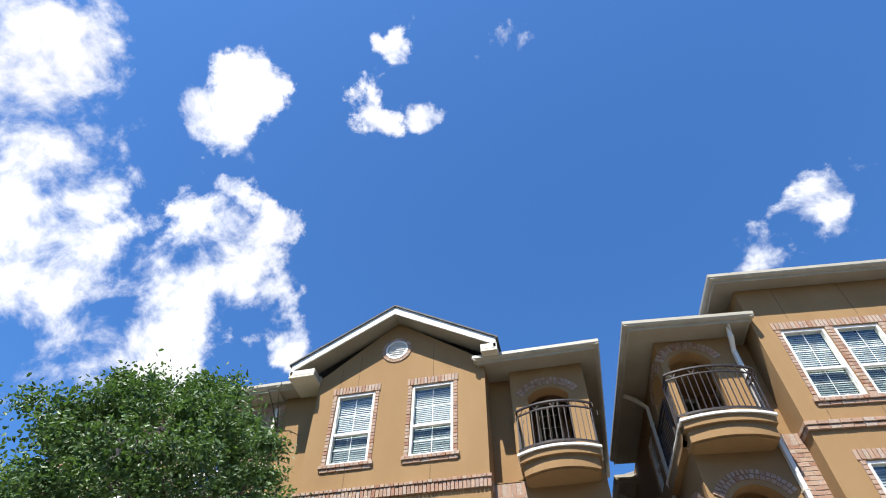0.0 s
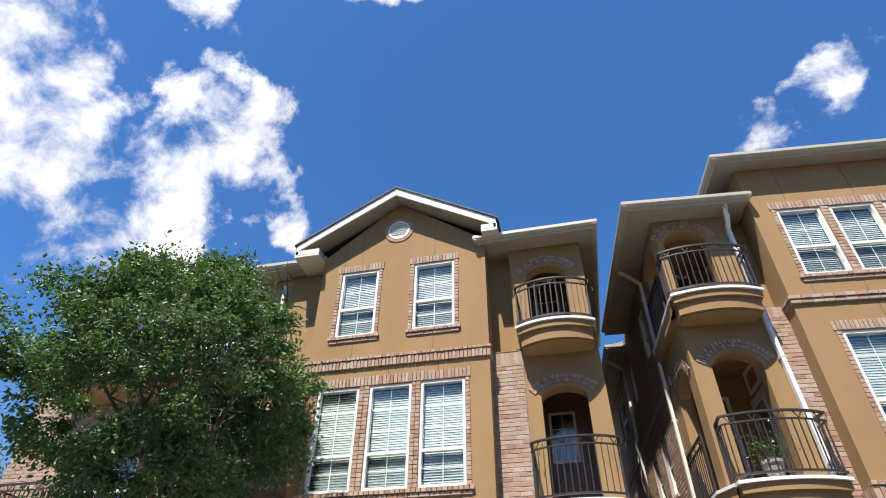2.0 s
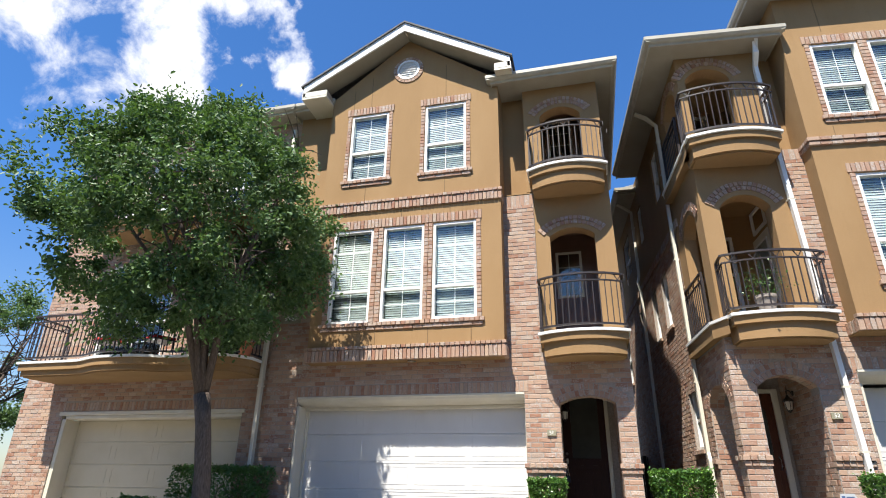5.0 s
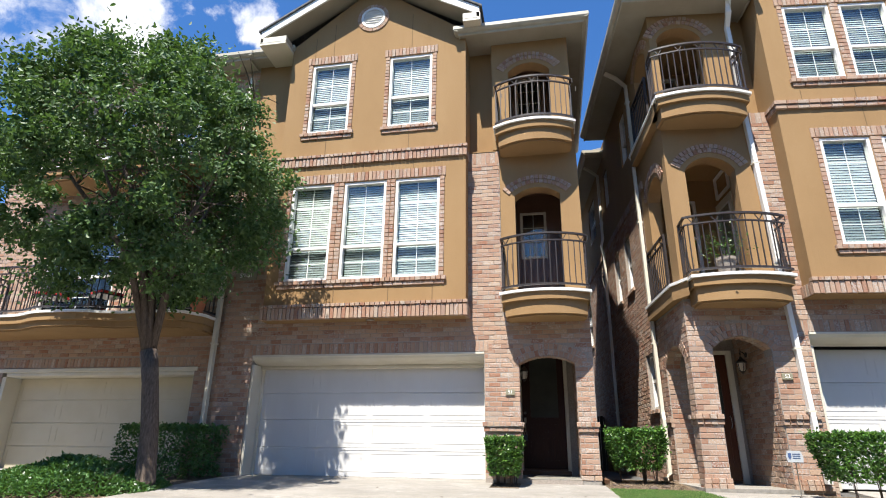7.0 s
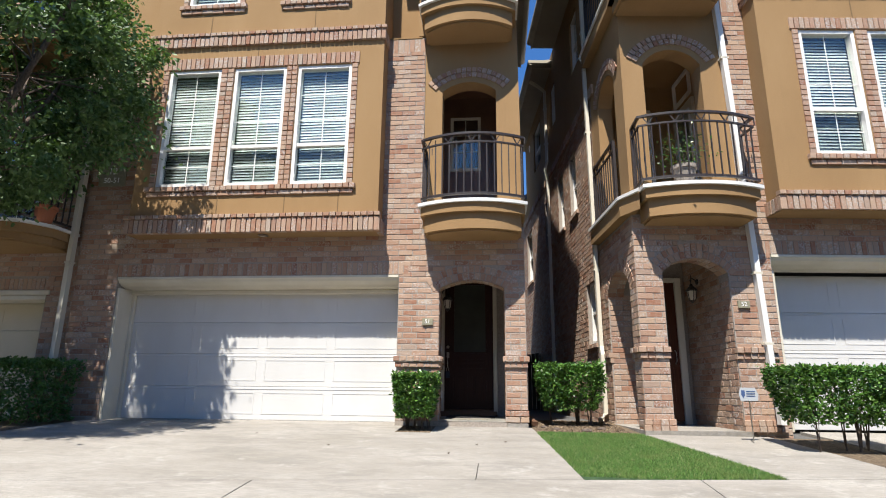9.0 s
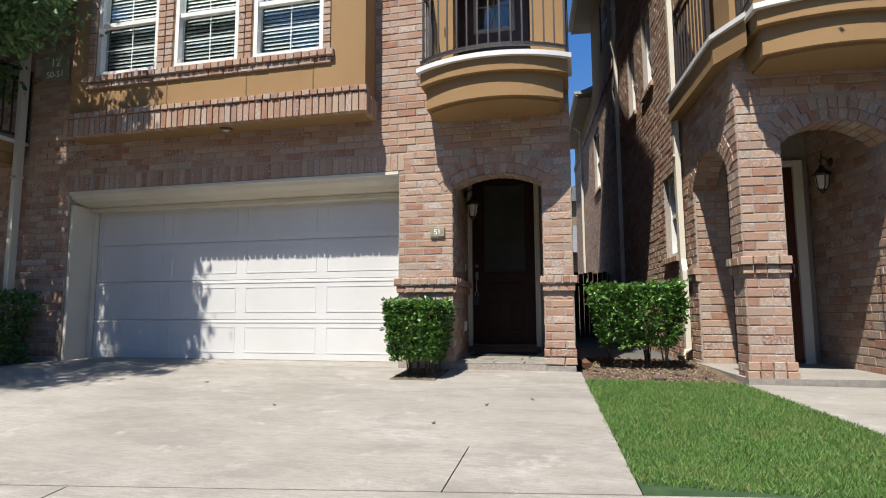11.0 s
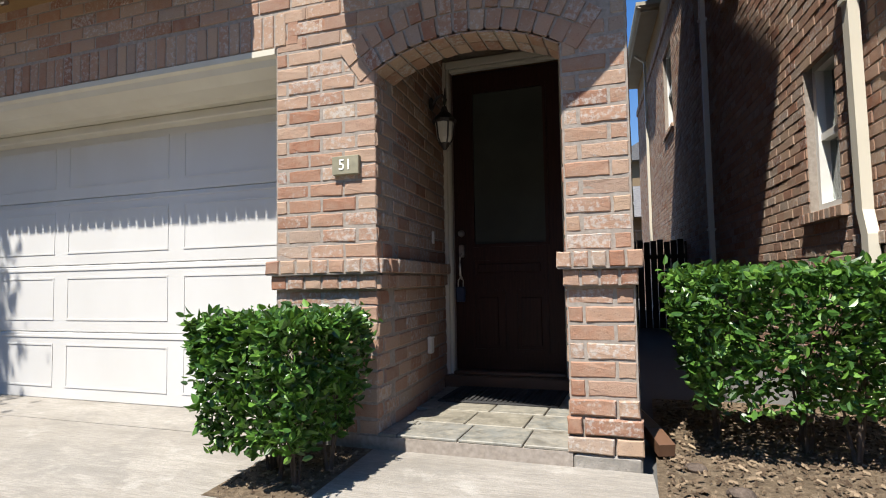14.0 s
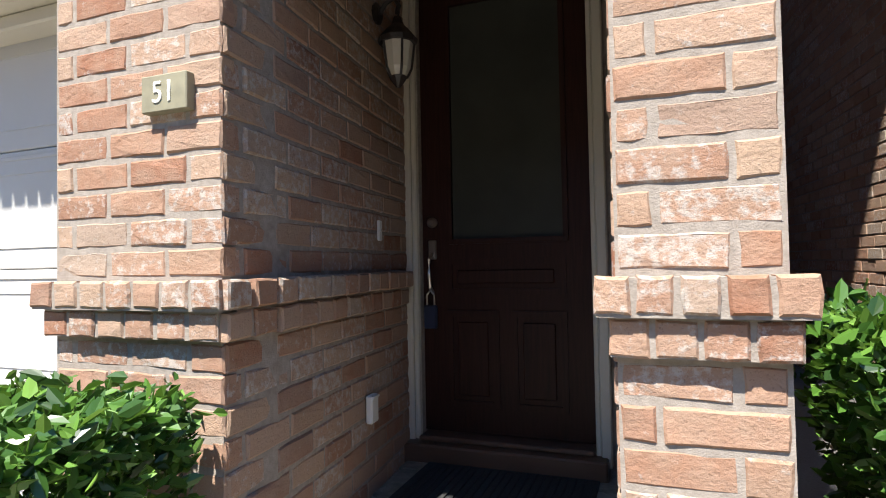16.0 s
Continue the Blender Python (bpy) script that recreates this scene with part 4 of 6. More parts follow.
def spans_front(z):
    """Open stretches of the front brickwork away from the single bricks, at the height z."""
    out = [(-5.45, GX0 - 0.0)] if z < GTOP else []
    if GTOP <= z < 2.42:
        out = [(-5.45, GX0 - 0.02), (0.17, 1.965)]
    elif 2.42 <= z < 2.9:
        out = [(-5.45, 1.965)]
    elif z >= 2.9:
        out = [(-5.45, -4.40), (-0.31, 0.36)] if z < 6.12 else [(-5.45, -4.40)]
    if 1.95 < z < 2.6:
        cx, cz, r, a = arch_at(PX0, PX1, SPR, APX)
        rr = r + 0.25
        if z < cz + rr:
            half = math.sqrt(max(0.0, rr * rr - (z - cz) ** 2))
            lim = cx - half
            out = [(s, min(e, lim)) for s, e in out if s < lim]
            out.append((max(cx + half, PX1), 1.965))
    return out


brick_wall("brickwork", brick_cells(-5.45, 1.965, -0.35, 6.3, spans_front), front(0.0), wall)
brick_wall("brick_lintel", soldier_cells(GX0 - 0.35, 0.155, GTOP + 0.0, 0.205), front(0.0), wall)
brick_wall("brick_cap", soldier_cells(-0.31, 0.36, 6.14, 0.26, 0.1), front(0.0), wall)
arch_bricks("brick_arch", PX0, PX1, SPR, APX, 0.0, wall, rings=2, thick=0.115, proud=0.009)
arch_soffit(PX0, PX1, SPR, APX, lambda u, v, d: (u, d, v), 0.24, wall)

# porch: side walls, back wall, ceiling, floor
slant = lambda y: 0.638 - 0.082 * max(0.0, y - 0.24)
porch_l = part("porch_wall", prism(bmesh.new(), [[(0.24, -0.1), (1.46, -0.1), (1.46, 2.75), (0.24, 2.75)]], lambda u, v, d: (slant(u) - 0.002 - d, u, v), 0.1), MORTAR, house, "shaded brick side wall of the porch")
part("porch_wall", prism(bmesh.new(), [[(0.24, -0.1), (1.62, -0.1), (1.62, 2.75), (0.24, 2.75)]], side(1.653), 0.09), MORTAR, house)
part("porch_back_wall", prism(bmesh.new(), [[(0.4, -0.1), (1.66, -0.1), (1.66, 2.75), (0.4, 2.75)], [(0.60, -0.05), (0.60, 2.52), (1.51, 2.52), (1.51, -0.05)]], front(1.46), 0.1), MORTAR, house)
part("porch_ceiling", boxes((0.3, 0.24, 2.70, 1.66, 1.7, 2.75)), STUCCO, house)
pr = bmesh.new()
box(pr, 0.52, -0.02, -0.12, 1.66, 1.62, 0.0)
porch = tagged(part("porch_floor", pr, MORTAR), "porch floor paved with mottled slate tiles", "floor", kind="structure")

# front door
fd = empty("door_1", (0, 0, 0), "dark-stained wooden front door with frosted pane, closed", "door", kind="structure")
DX0, DX1, DZ0, DZ1, DY = 0.60, 1.452, 0.13, 2.47, 1.50
part("casing", boxes((DX0 - 0.075, DY - 0.085, 0.05, DX0 - 0.028, DY - 0.03, DZ1 + 0.09), (DX0 - 0.028, DY - 0.07, 0.05, DX0 - 0.004, DY - 0.01, DZ1 + 0.06), (DX1 + 0.028, DY - 0.085, 0.05, DX1 + 0.075, DY - 0.03, DZ1 + 0.09), (DX1 + 0.004, DY - 0.07, 0.05, DX1 + 0.028, DY - 0.01, DZ1 + 0.06), (DX0 - 0.028, DY - 0.085, DZ1 + 0.03, DX1 + 0.028, DY - 0.03, DZ1 + 0.09), (DX0 - 0.004, DY - 0.07, DZ1 + 0.004, DX1 + 0.004, DY - 0.01, DZ1 + 0.03), bevel=0.006), CREAM, fd, "cream painted door casing")
part("threshold", boxes((DX0 - 0.06, DY - 0.16, 0.0, DX1 + 0.06, DY + 0.05, 0.10), (DX0, DY - 0.1, 0.10, DX1, DY + 0.04, 0.125), bevel=0.008), BROWN, fd)
GZ0, GZ1 = 1.10, 2.30
leaf = bmesh.new()
prism(leaf, [[(DX0, DZ0), (DX1, DZ0), (DX1, DZ1), (DX0, DZ1)], [(DX0 + 0.165, GZ0), (DX0 + 0.165, GZ1), (DX1 - 0.13, GZ1), (DX1 - 0.13, GZ0)]], front(DY), 0.045)
dl = part("leaf", leaf, WOOD, fd)
part("pane", boxes((DX0 + 0.165, DY + 0.012, GZ0, DX1 - 0.13, DY + 0.024, GZ1)), FROST, dl, "frosted grey glass pane")
bead = bmesh.new()
u0, u1 = DX0 + 0.165, DX1 - 0.13
prism(bead, [[(u0 - 0.025, GZ0 - 0.025), (u1 + 0.025, GZ0 - 0.025), (u1 + 0.025, GZ1 + 0.025), (u0 - 0.025, GZ1 + 0.025)], [(u0, GZ0), (u0, GZ1), (u1, GZ1), (u1, GZ0)]], front(DY - 0.012), 0.02)
part("glazing_bead", bead, WOOD, dl)
for a, b, c_, d in ((DX0 + 0.13, DX1 - 0.12, 0.82, 1.0), (DX0 + 0.13, DX0 + 0.40, 0.26, 0.74), (DX1 - 0.39, DX1 - 0.12, 0.26, 0.74)):
    bm = bmesh.new()
    prism(bm, [[(a, c_), (b, c_), (b, d), (a, d)], [(a + 0.03, c_ + 0.03), (a + 0.03, d - 0.03), (b - 0.03, d - 0.03), (b - 0.03, c_ + 0.03)]], front(DY - 0.010), 0.012)
    box(bm, a + 0.055, DY - 0.008, c_ + 0.055, b - 0.055, DY + 0.002, d - 0.055, bevel=0.006)
    part("raised_panel", bm, WOOD, dl)
hx = DX0 + 0.055
hd = part("handle", lathe(bmesh.new(), 0, 0, [(0.005, 0.0), (0.027, 0.0), (0.027, 0.012), (0.012, 0.03)], 12), NICKEL, dl, "brushed nickel handle set")
hd.matrix_basis = pose(hx, DY, 1.19, 90, 0, 0)
part("grip", boxes((hx - 0.022, DY - 0.012, 1.0, hx + 0.022, DY, 1.1), bevel=0.005), NICKEL, dl)
part("pull", tube(bmesh.new(), [(hx, DY - 0.01, 1.03), (hx, DY - 0.055, 1.0), (hx, DY - 0.06, 0.93), (hx, DY - 0.05, 0.86), (hx, DY - 0.01, 0.83)], 0.009), NICKEL, dl)
lb = empty("key_lock_box", (hx, DY - 0.03, 0.71), "dark blue lock box hanging from the handle", "lock box")
part("body", boxes((-0.035, -0.03, -0.06, 0.035, 0.0, 0.06), bevel=0.008), BLUEBOX, lb)
part("shackle", tube(bmesh.new(), [(-0.02, -0.015, 0.055), (-0.02, -0.015, 0.11), (0.0, -0.015, 0.135), (0.02, -0.015, 0.11), (0.02, -0.015, 0.055)], 0.005, 6), NICKEL, lb)

# garage front
gar = empty("garage_front", (0, 0, 0), "white garage front with moulded header", "garage door")
garage_door(gar, GX0 + 0.09, GX1 - 0.02, -0.045, 2.02, 0.43, GARAGE)
cove = [(-0.014, 2.205), (-0.014, 2.17), (0.012, 2.155), (0.03, 2.12), (0.10, 2.075), (0.22, 2.05), (0.24, 2.03), (0.41, 2.03), (0.41, 2.205)]
part("header", prism(bmesh.new(), [cove], lambda u, v, d: (GX0 + 0.004 + d, u, v), GX1 - GX0 - 0.008), CREAM, gar, "cream coved header trim")
part("door_stop", boxes((GX0 + 0.06, 0.3, 1.965, GX1 - 0.032, 0.42, 2.028), bevel=0.008), CREAM, gar)
part("jamb", boxes((GX0 + 0.002, 0.02, -0.06, GX0 + 0.05, 0.44, 2.03), (GX0 + 0.05, 0.36, -0.06, GX0 + 0.1, 0.425, 2.03), bevel=0.006), CREAM, gar)
part("jamb", boxes((GX1 - 0.03, 0.24, -0.06, GX1 - 0.002, 0.44, 2.03)), CREAM, gar)
part("weather_strip", boxes((GX0 + 0.09, 0.42, -0.062, GX1 - 0.02, 0.46, -0.045)), RUBBER, gar)
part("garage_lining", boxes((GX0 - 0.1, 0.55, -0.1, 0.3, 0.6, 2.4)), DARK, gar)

# bay
BX0, BX1, BY = -4.42, -0.30, -0.345
PEAK = (-2.50, 10.93)
W2 = [(-4.05, -3.12), (-2.88, -1.965), (-1.765, -0.835)]
W2Z = (3.63, 5.76)
W3 = [(-3.87, -2.93), (-2.02, -1.05)]
W3Z = (7.03, 8.84)
hole = lambda x0, x1, z0, z1: [(x0, z0), (x0, z1), (x1, z1), (x1, z0)]
bay = part("bay_wall", prism(bmesh.new(), [[(BX0, 2.88), (BX1, 2.88), (BX1, 9.35), PEAK, (BX0, 9.4)]] + [hole(a, b, *W2Z) for a, b in W2] + [hole(a, b, *W3Z) for a, b in W3], front(BY), 0.14), STUCCO, house, "ochre stucco gabled bay with joints")
part("bay_side", boxes((BX0, BY + 0.14, 2.88, BX0 + 0.1, 0.5, 9.4)), STUCCO, bay)
part("bay_side", boxes((BX1 - 0.1, BY + 0.14, 2.88, BX1, 0.5, 9.35)), STUCCO, bay)
part("bay_soffit", boxes((BX0 - 0.02, BY - 0.03, 2.84, BX1 + 0.02, 0.0, 2.879)), STUCCO, bay)
for z0, h, pr_ in ((2.83, 0.235, 0.06), (6.19, 0.19, 0.05)):
    joined_bricks("soldier_band", soldier_cells(BX0 - 0.03, BX1 + 0.03, z0, h), front(BY), bay, proud=pr_)
    joined_bricks("band_cap", soldier_cells(BX0 - 0.05, BX1 + 0.05, z0 + h, 0.072, 0.1), front(BY), bay, proud=pr_ + 0.02)
    joined_bricks("band_return", soldier_cells(BY - pr_, 0.0, z0, h), side(BX1, -1.0), bay, proud=pr_ - 0.02)
for a, b in W2:
    window(bay, a, b, *W2Z, BY + 0.03, split=0.33, muntin=(2, 3))
for a, b in W3:
    window(bay, a, b, *W3Z, BY + 0.03, split=0.42, muntin=(2, 2))
    window_bricks(bay, a, b, *W3Z, BY)
joined_bricks("brick_surround", soldier_cells(W2[0][0] - 0.13, W2[2][1] + 0.13, W2Z[1] + 0.01, 0.215), front(BY), bay, proud=0.022)
cells = []
nrow = round((W2Z[1] - W2Z[0]) / COURSE)
for i in range(nrow):
    h = (W2Z[1] - W2Z[0]) / nrow
    for u, w in ((W2[0][0] - 0.105, 0.1), (W2[2][1] + 0.005, 0.1), (W2[0][1] + 0.005, 0.115), (W2[0][1] + 0.12, 0.115), (W2[1][1] + 0.005, 0.095), (W2[1][1] + 0.1, 0.095)):
        cells.append((u, W2Z[0] + i * h, w, h))
joined_bricks("brick_jamb", cells, front(BY), bay, proud=0.022)
joined_bricks("brick_sill", soldier_cells(W2[0][0] - 0.16, W2[2][1] + 0.16, W2Z[0] - 0.09, 0.085, 0.1), front(BY), bay, proud=0.06)
joined_bricks("brick_sill_course", soldier_cells(W2[0][0] - 0.12, W2[2][1] + 0.12, W2Z[0] - 0.17, 0.075, 0.2), front(BY), bay, proud=0.03)
JOINTMAT = Mat("joint_shadow", 0.95).color((0.16, 0.10, 0.045)).m
bm = bmesh.new()
for x, z0, z1 in ((-2.95, 3.15, 3.45), (-1.83, 3.15, 3.45), (-0.95, 3.15, 3.45), (-2.5, 5.99, 6.18), (-1.4, 5.99, 6.18), (-3.4, 6.46, 6.85), (-1.53, 6.46, 6.85), (-3.4, 9.07, 9.95), (-1.53, 9.07, 10.0), (-3.85, 9.07, 9.6)):
    box(bm, x - 0.007, BY - 0.004, z0, x + 0.007, BY + 0.003, z1)
part("control_joint", bm, JOINTMAT, bay)["kind"] = "stuff"
# round vent
vt = part("vent", prism(bmesh.new(), [[(-2.49 + 0.29 * math.cos(t), 10.02 + 0.29 * math.sin(t)) for t in steps(0, 2 * math.pi, 28)[:-1]], [(-2.49 + 0.235 * math.cos(t), 10.02 + 0.235 * math.sin(t)) for t in steps(2 * math.pi, 0, 28)[:-1]]], front(BY - 0.03), 0.05), WHITE, bay, "round white louvred gable vent")
for i in range(7):
    z = 10.02 - 0.2 + i * 0.066
    w = math.sqrt(max(0.001, 0.235 ** 2 - (z + 0.02 - 10.02) ** 2))
    bm = bmesh.new()
    q = [bm.verts.new(p) for p in ((-2.49 - w, BY - 0.025, z), (-2.49 + w, BY - 0.025, z), (-2.49 + w, BY + 0.01, z + 0.05), (-2.49 - w, BY + 0.01, z + 0.05))]
    q2 = [bm.verts.new(v.co + Vector((0, 0.008, 0.008))) for v in q]
    bm.faces.new(q)
    bm.faces.new(q2[::-1])
    for k in range(4):
        bm.faces.new((q[k], q[(k + 1) % 4], q2[(k + 1) % 4], q2[k]))
    part("slat", bm, WHITE, vt)
part("backing", prism(bmesh.new(), [[(-2.49 + 0.23 * math.cos(t), 10.02 + 0.23 * math.sin(t)) for t in steps(0, 2 * math.pi, 20)[:-1]]], front(BY - 0.004), 0.006), WHITE, vt)
bm = bmesh.new()
for i in range(24):
    a0, a1 = 2 * math.pi * i / 24 + 0.02, 2 * math.pi * (i + 1) / 24 - 0.02
    q = [(-2.49 + r_ * math.cos(a), 10.02 + r_ * math.sin(a)) for r_, a in ((0.295, a0), (0.295, a1), (0.38, a1), (0.38, a0))]
    prism(bm, [q], front(BY - 0.022), 0.03)
part("brick_ring", bm, BRICK, vt)["kind"] = "stuff"
# gable roof
EL, ER = (-5.05, 9.62), (0.06, 9.58)
RP = (-2.50, 11.13)
bm = bmesh.new()
prism(bm, [[EL, (EL[0], EL[1] - 0.20), (RP[0], RP[1] - 0.24), (ER[0], ER[1] - 0.20), ER, RP]], front(-0.78), 0.04)
rf = part("gable_roof", bm, WHITE, house, "white barge boards under grey shingles")
bm = bmesh.new()
prism(bm, [[(EL[0] + 0.02, EL[1] - 0.17), (RP[0], RP[1] - 0.20), (ER[0] - 0.02, ER[1] - 0.17), (ER[0] - 0.02, ER[1] - 0.12), (RP[0], RP[1] - 0.15), (EL[0] + 0.02, EL[1] - 0.12)]], front(-0.74), 0.5)
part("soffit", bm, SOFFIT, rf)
bm = bmesh.new()
prism(bm, [[(EL[0] - 0.06, EL[1] - 0.02), (RP[0], RP[1]), (ER[0] + 0.06, ER[1] - 0.02), (ER[0] + 0.06, ER[1] + 0.02), (RP[0], RP[1] + 0.045), (EL[0] - 0.06, EL[1] + 0.02)]], front(-0.82), 9.0)
part("shingles", bm, SHINGLE, rf)
for x0, x1 in ((EL[0] - 0.02, BX0 + 0.0), (BX1 - 0.0, ER[0] + 0.02)):
    part("eave_return", boxes((x0, -0.775, 9.24, x1, 0.6, 9.30), (x0, -0.78, 9.30, x1, -0.755, 9.44)), CREAM, rf)
    part("gutter", boxes((x0 if x0 < -3 else x1 - 0.1, -0.78, 9.30, x0 + 0.1 if x0 < -3 else x1, 8.0, 9.44), bevel=0.02), CREAM, rf)

# stucco above and beside the pier, and the tower
part("upper_wall", boxes((BX1 - 0.05, 0.30, 6.0, 0.3, 0.42, 9.3)), STUCCO, house)
part("upper_wall", boxes((-5.45, 0.05, 6.3, BX0 + 0.05, 0.2, 9.4)), STUCCO, house)
part("upper_wall_return", boxes((-0.31, 0.0, 6.40, 0.3, 0.3, 6.44)), STUCCO, house)
T2, T3 = (0.66, 1.56, 3.21, 5.36, 5.53), (0.59, 1.49, 6.74, 8.36, 8.58)
tower = part("tower_wall", prism(bmesh.new(), [[(0.365, 2.95), (1.965, 2.95), (1.90, 9.3), (0.23, 9.3), (0.23, 6.46), (0.365, 6.46)], arch_loop(*T2)[::-1], arch_loop(*T3)[::-1]], front(0.0), 0.3), STUCCO, house, "ochre stucco stair tower with arched openings")
part("tower_side", boxes((1.685, 0.3, 2.95, 1.76, 5.0, 9.3), (0.23, 0.3, 6.46, 0.36, 0.9, 9.3)), STUCCO, tower)
arch_bricks("brick_arch", 0.60, 1.62, 5.44, 5.62, 0.0, tower, rings=2, thick=0.095, proud=0.02)
arch_bricks("brick_arch", 0.53, 1.55, 8.44, 8.67, 0.0, tower, rings=2, thick=0.095, proud=0.02)
side_brick = part("side_wall", boxes((1.60, 1.64, -0.4, 1.745, 5.0, 2.95)), MORTAR, house, "brick side wall along the alley")
brick_wall("brickwork", brick_cells(0.24, 5.0, -0.02, 2.93), side(1.746, -1.0), side_brick)
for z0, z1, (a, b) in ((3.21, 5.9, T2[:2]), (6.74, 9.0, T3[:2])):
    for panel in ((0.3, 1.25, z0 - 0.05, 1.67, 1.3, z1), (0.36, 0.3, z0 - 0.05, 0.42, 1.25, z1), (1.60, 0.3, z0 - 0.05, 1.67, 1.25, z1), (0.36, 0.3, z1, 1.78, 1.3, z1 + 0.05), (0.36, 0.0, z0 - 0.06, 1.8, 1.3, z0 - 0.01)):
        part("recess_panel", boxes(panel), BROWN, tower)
    bd_ = part("balcony_door", boxes((0.55, 1.2, z0, 1.45, 1.25, z0 + 2.4 if z0 < 5 else z0 + 2.2)), BROWN, tower, "brown balcony door with a nine-light window")
    part("window_frame", prism(bmesh.new(), [[(0.70, z0 + 1.18), (1.27, z0 + 1.18), (1.27, z0 + 2.26), (0.70, z0 + 2.26)], hole(0.755, 1.215, z0 + 1.235, z0 + 2.205)], front(1.18), 0.03), CREAM, bd_)
    part("pane", boxes((0.755, 1.19, z0 + 1.235, 1.215, 1.198, z0 + 2.205)), GLASS, bd_)
    part("muntin", boxes((0.976, 1.183, z0 + 1.235, 0.994, 1.188, z0 + 2.205), (0.755, 1.183, z0 + 1.55, 1.215, 1.188, z0 + 1.568), (0.755, 1.183, z0 + 1.88, 1.215, 1.188, z0 + 1.898)), CREAM, bd_)
balcony(tower, bow(0.37, 1.99, -0.48, -0.72), 0.0, 3.21, 1.06)
balcony(tower, bow(0.31, 1.92, -0.48, -0.72), 0.0, 6.73, 1.00)
hip_eave(house, -0.48, 2.30, -0.50, 5.5, 9.14, 0.5, 0.0)
hip_eave(house, -6.0, -4.45, -0.36, 8.0, 9.28, 0.4, 0.0)
for x0, x1 in ((EL[0] + 0.03, BX0), (BX1, ER[0] - 0.03)):
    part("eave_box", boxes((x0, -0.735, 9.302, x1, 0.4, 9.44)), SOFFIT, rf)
part("roof_wall_back", boxes((-5.4, 4.9, -0.3, 1.68, 5.0, 9.3)), STUCCO, house)
part("rear_wall", boxes((1.15, 5.0, -0.3, 1.25, 9.2, 9.3)), STUCCO, house)
part("rear_wall", boxes((-5.4, 9.2, -0.3, 1.25, 9.3, 9.3)), STUCCO, house)
part("party_wall", boxes((-5.45, 0.24, -0.3, -5.3, 9.2, 9.3)), STUCCO, house)
part("can_light", lathe(bmesh.new(), -2.2, -0.18, [(0.075, 2.835), (0.085, 2.828), (0.06, 2.826), (0.05, 2.84)], 16), NICKEL, house, "recessed soffit light")

# plaques and small fittings
pq = empty("house_number_plaque", (0.47, -0.012, 1.465), "stone plaque with white number 51", "house number", "house numbers")
part("plate", boxes((-0.082, -0.022, -0.052, 0.082, 0.012, 0.052), bevel=0.003), PLAQUE, pq)
text("51", 0.085, (0, -0.023, 0), pq, LETTER, 0.002)
pq2 = empty("building_plaque", (-5.06, -0.012, 4.0), "stone plaque with building and unit numbers", "plaque")
part("plate", prism(bmesh.new(), [[(-0.24, -0.2), (0.24, -0.2), (0.24, 0.14), (0.12, 0.2), (-0.12, 0.2), (-0.24, 0.14)]], lambda u, v, d: (u, -0.02 + d, v), 0.03), PLAQUE, pq2)
text("12", 0.17, (0.0, -0.022, 0.07), pq2, LETTER, 0.002)
text("50-51", 0.13, (0.0, -0.022, -0.1), pq2, LETTER, 0.002)
lantern((slant(1.05) + 0.004, 1.05, 1.93), 94, "black iron wall lantern with frosted glass")
bell = empty("doorbell", (slant(1.03) + 0.008, 1.03, 1.13), "small white doorbell button on the brick", "doorbell", turn=94)
part("housing", boxes((-0.016, -0.014, -0.045, 0.016, 0.0, 0.045), bevel=0.004), WHITE, bell)
part("button", lathe(bmesh.new(), 0, 0, [(0.008, 0.0), (0.008, 0.004)], 10), NICKEL, bell).matrix_basis = pose(0, -0.014, 0.0, 90, 0, 0)
out_ = empty("outlet_cover", (slant(0.9) + 0.008, 0.9, 0.38), "white weatherproof outlet cover on the brick", "outlet", turn=94)
part("cover", boxes((-0.035, -0.03, -0.058, 0.035, 0.0, 0.058), bevel=0.006), WHITE, out_)
part("hinge", boxes((-0.03, -0.036, 0.045, 0.03, -0.028, 0.055)), WHITE, out_)
dm = empty("door_mat", (1.08, 1.07, 0.016), "black ribbed rubber door mat", "door mat")
part("base", boxes((-0.40, -0.26, 0.0, 0.40, 0.26, 0.012), bevel=0.004), RUBBER, dm)
for i in range(22):
    part("rib", boxes((-0.37 + i * 0.0345, -0.23, 0.012, -0.35 + i * 0.0345, 0.23, 0.019)), RUBBER, dm)


# ---- the next house: number 52 ----
# it follows the bend of the street, turned a little against its neighbour
TURN52 = pose(3.52, -0.47, 0, 0, 0, 5.2) @ pose(-3.42, 0.42, 0)


def in_52(ob):
    """Sets a thing built in the corner house's own plan into the place."""
    ob.matrix_basis = TURN52 @ ob.matrix_basis
    return ob


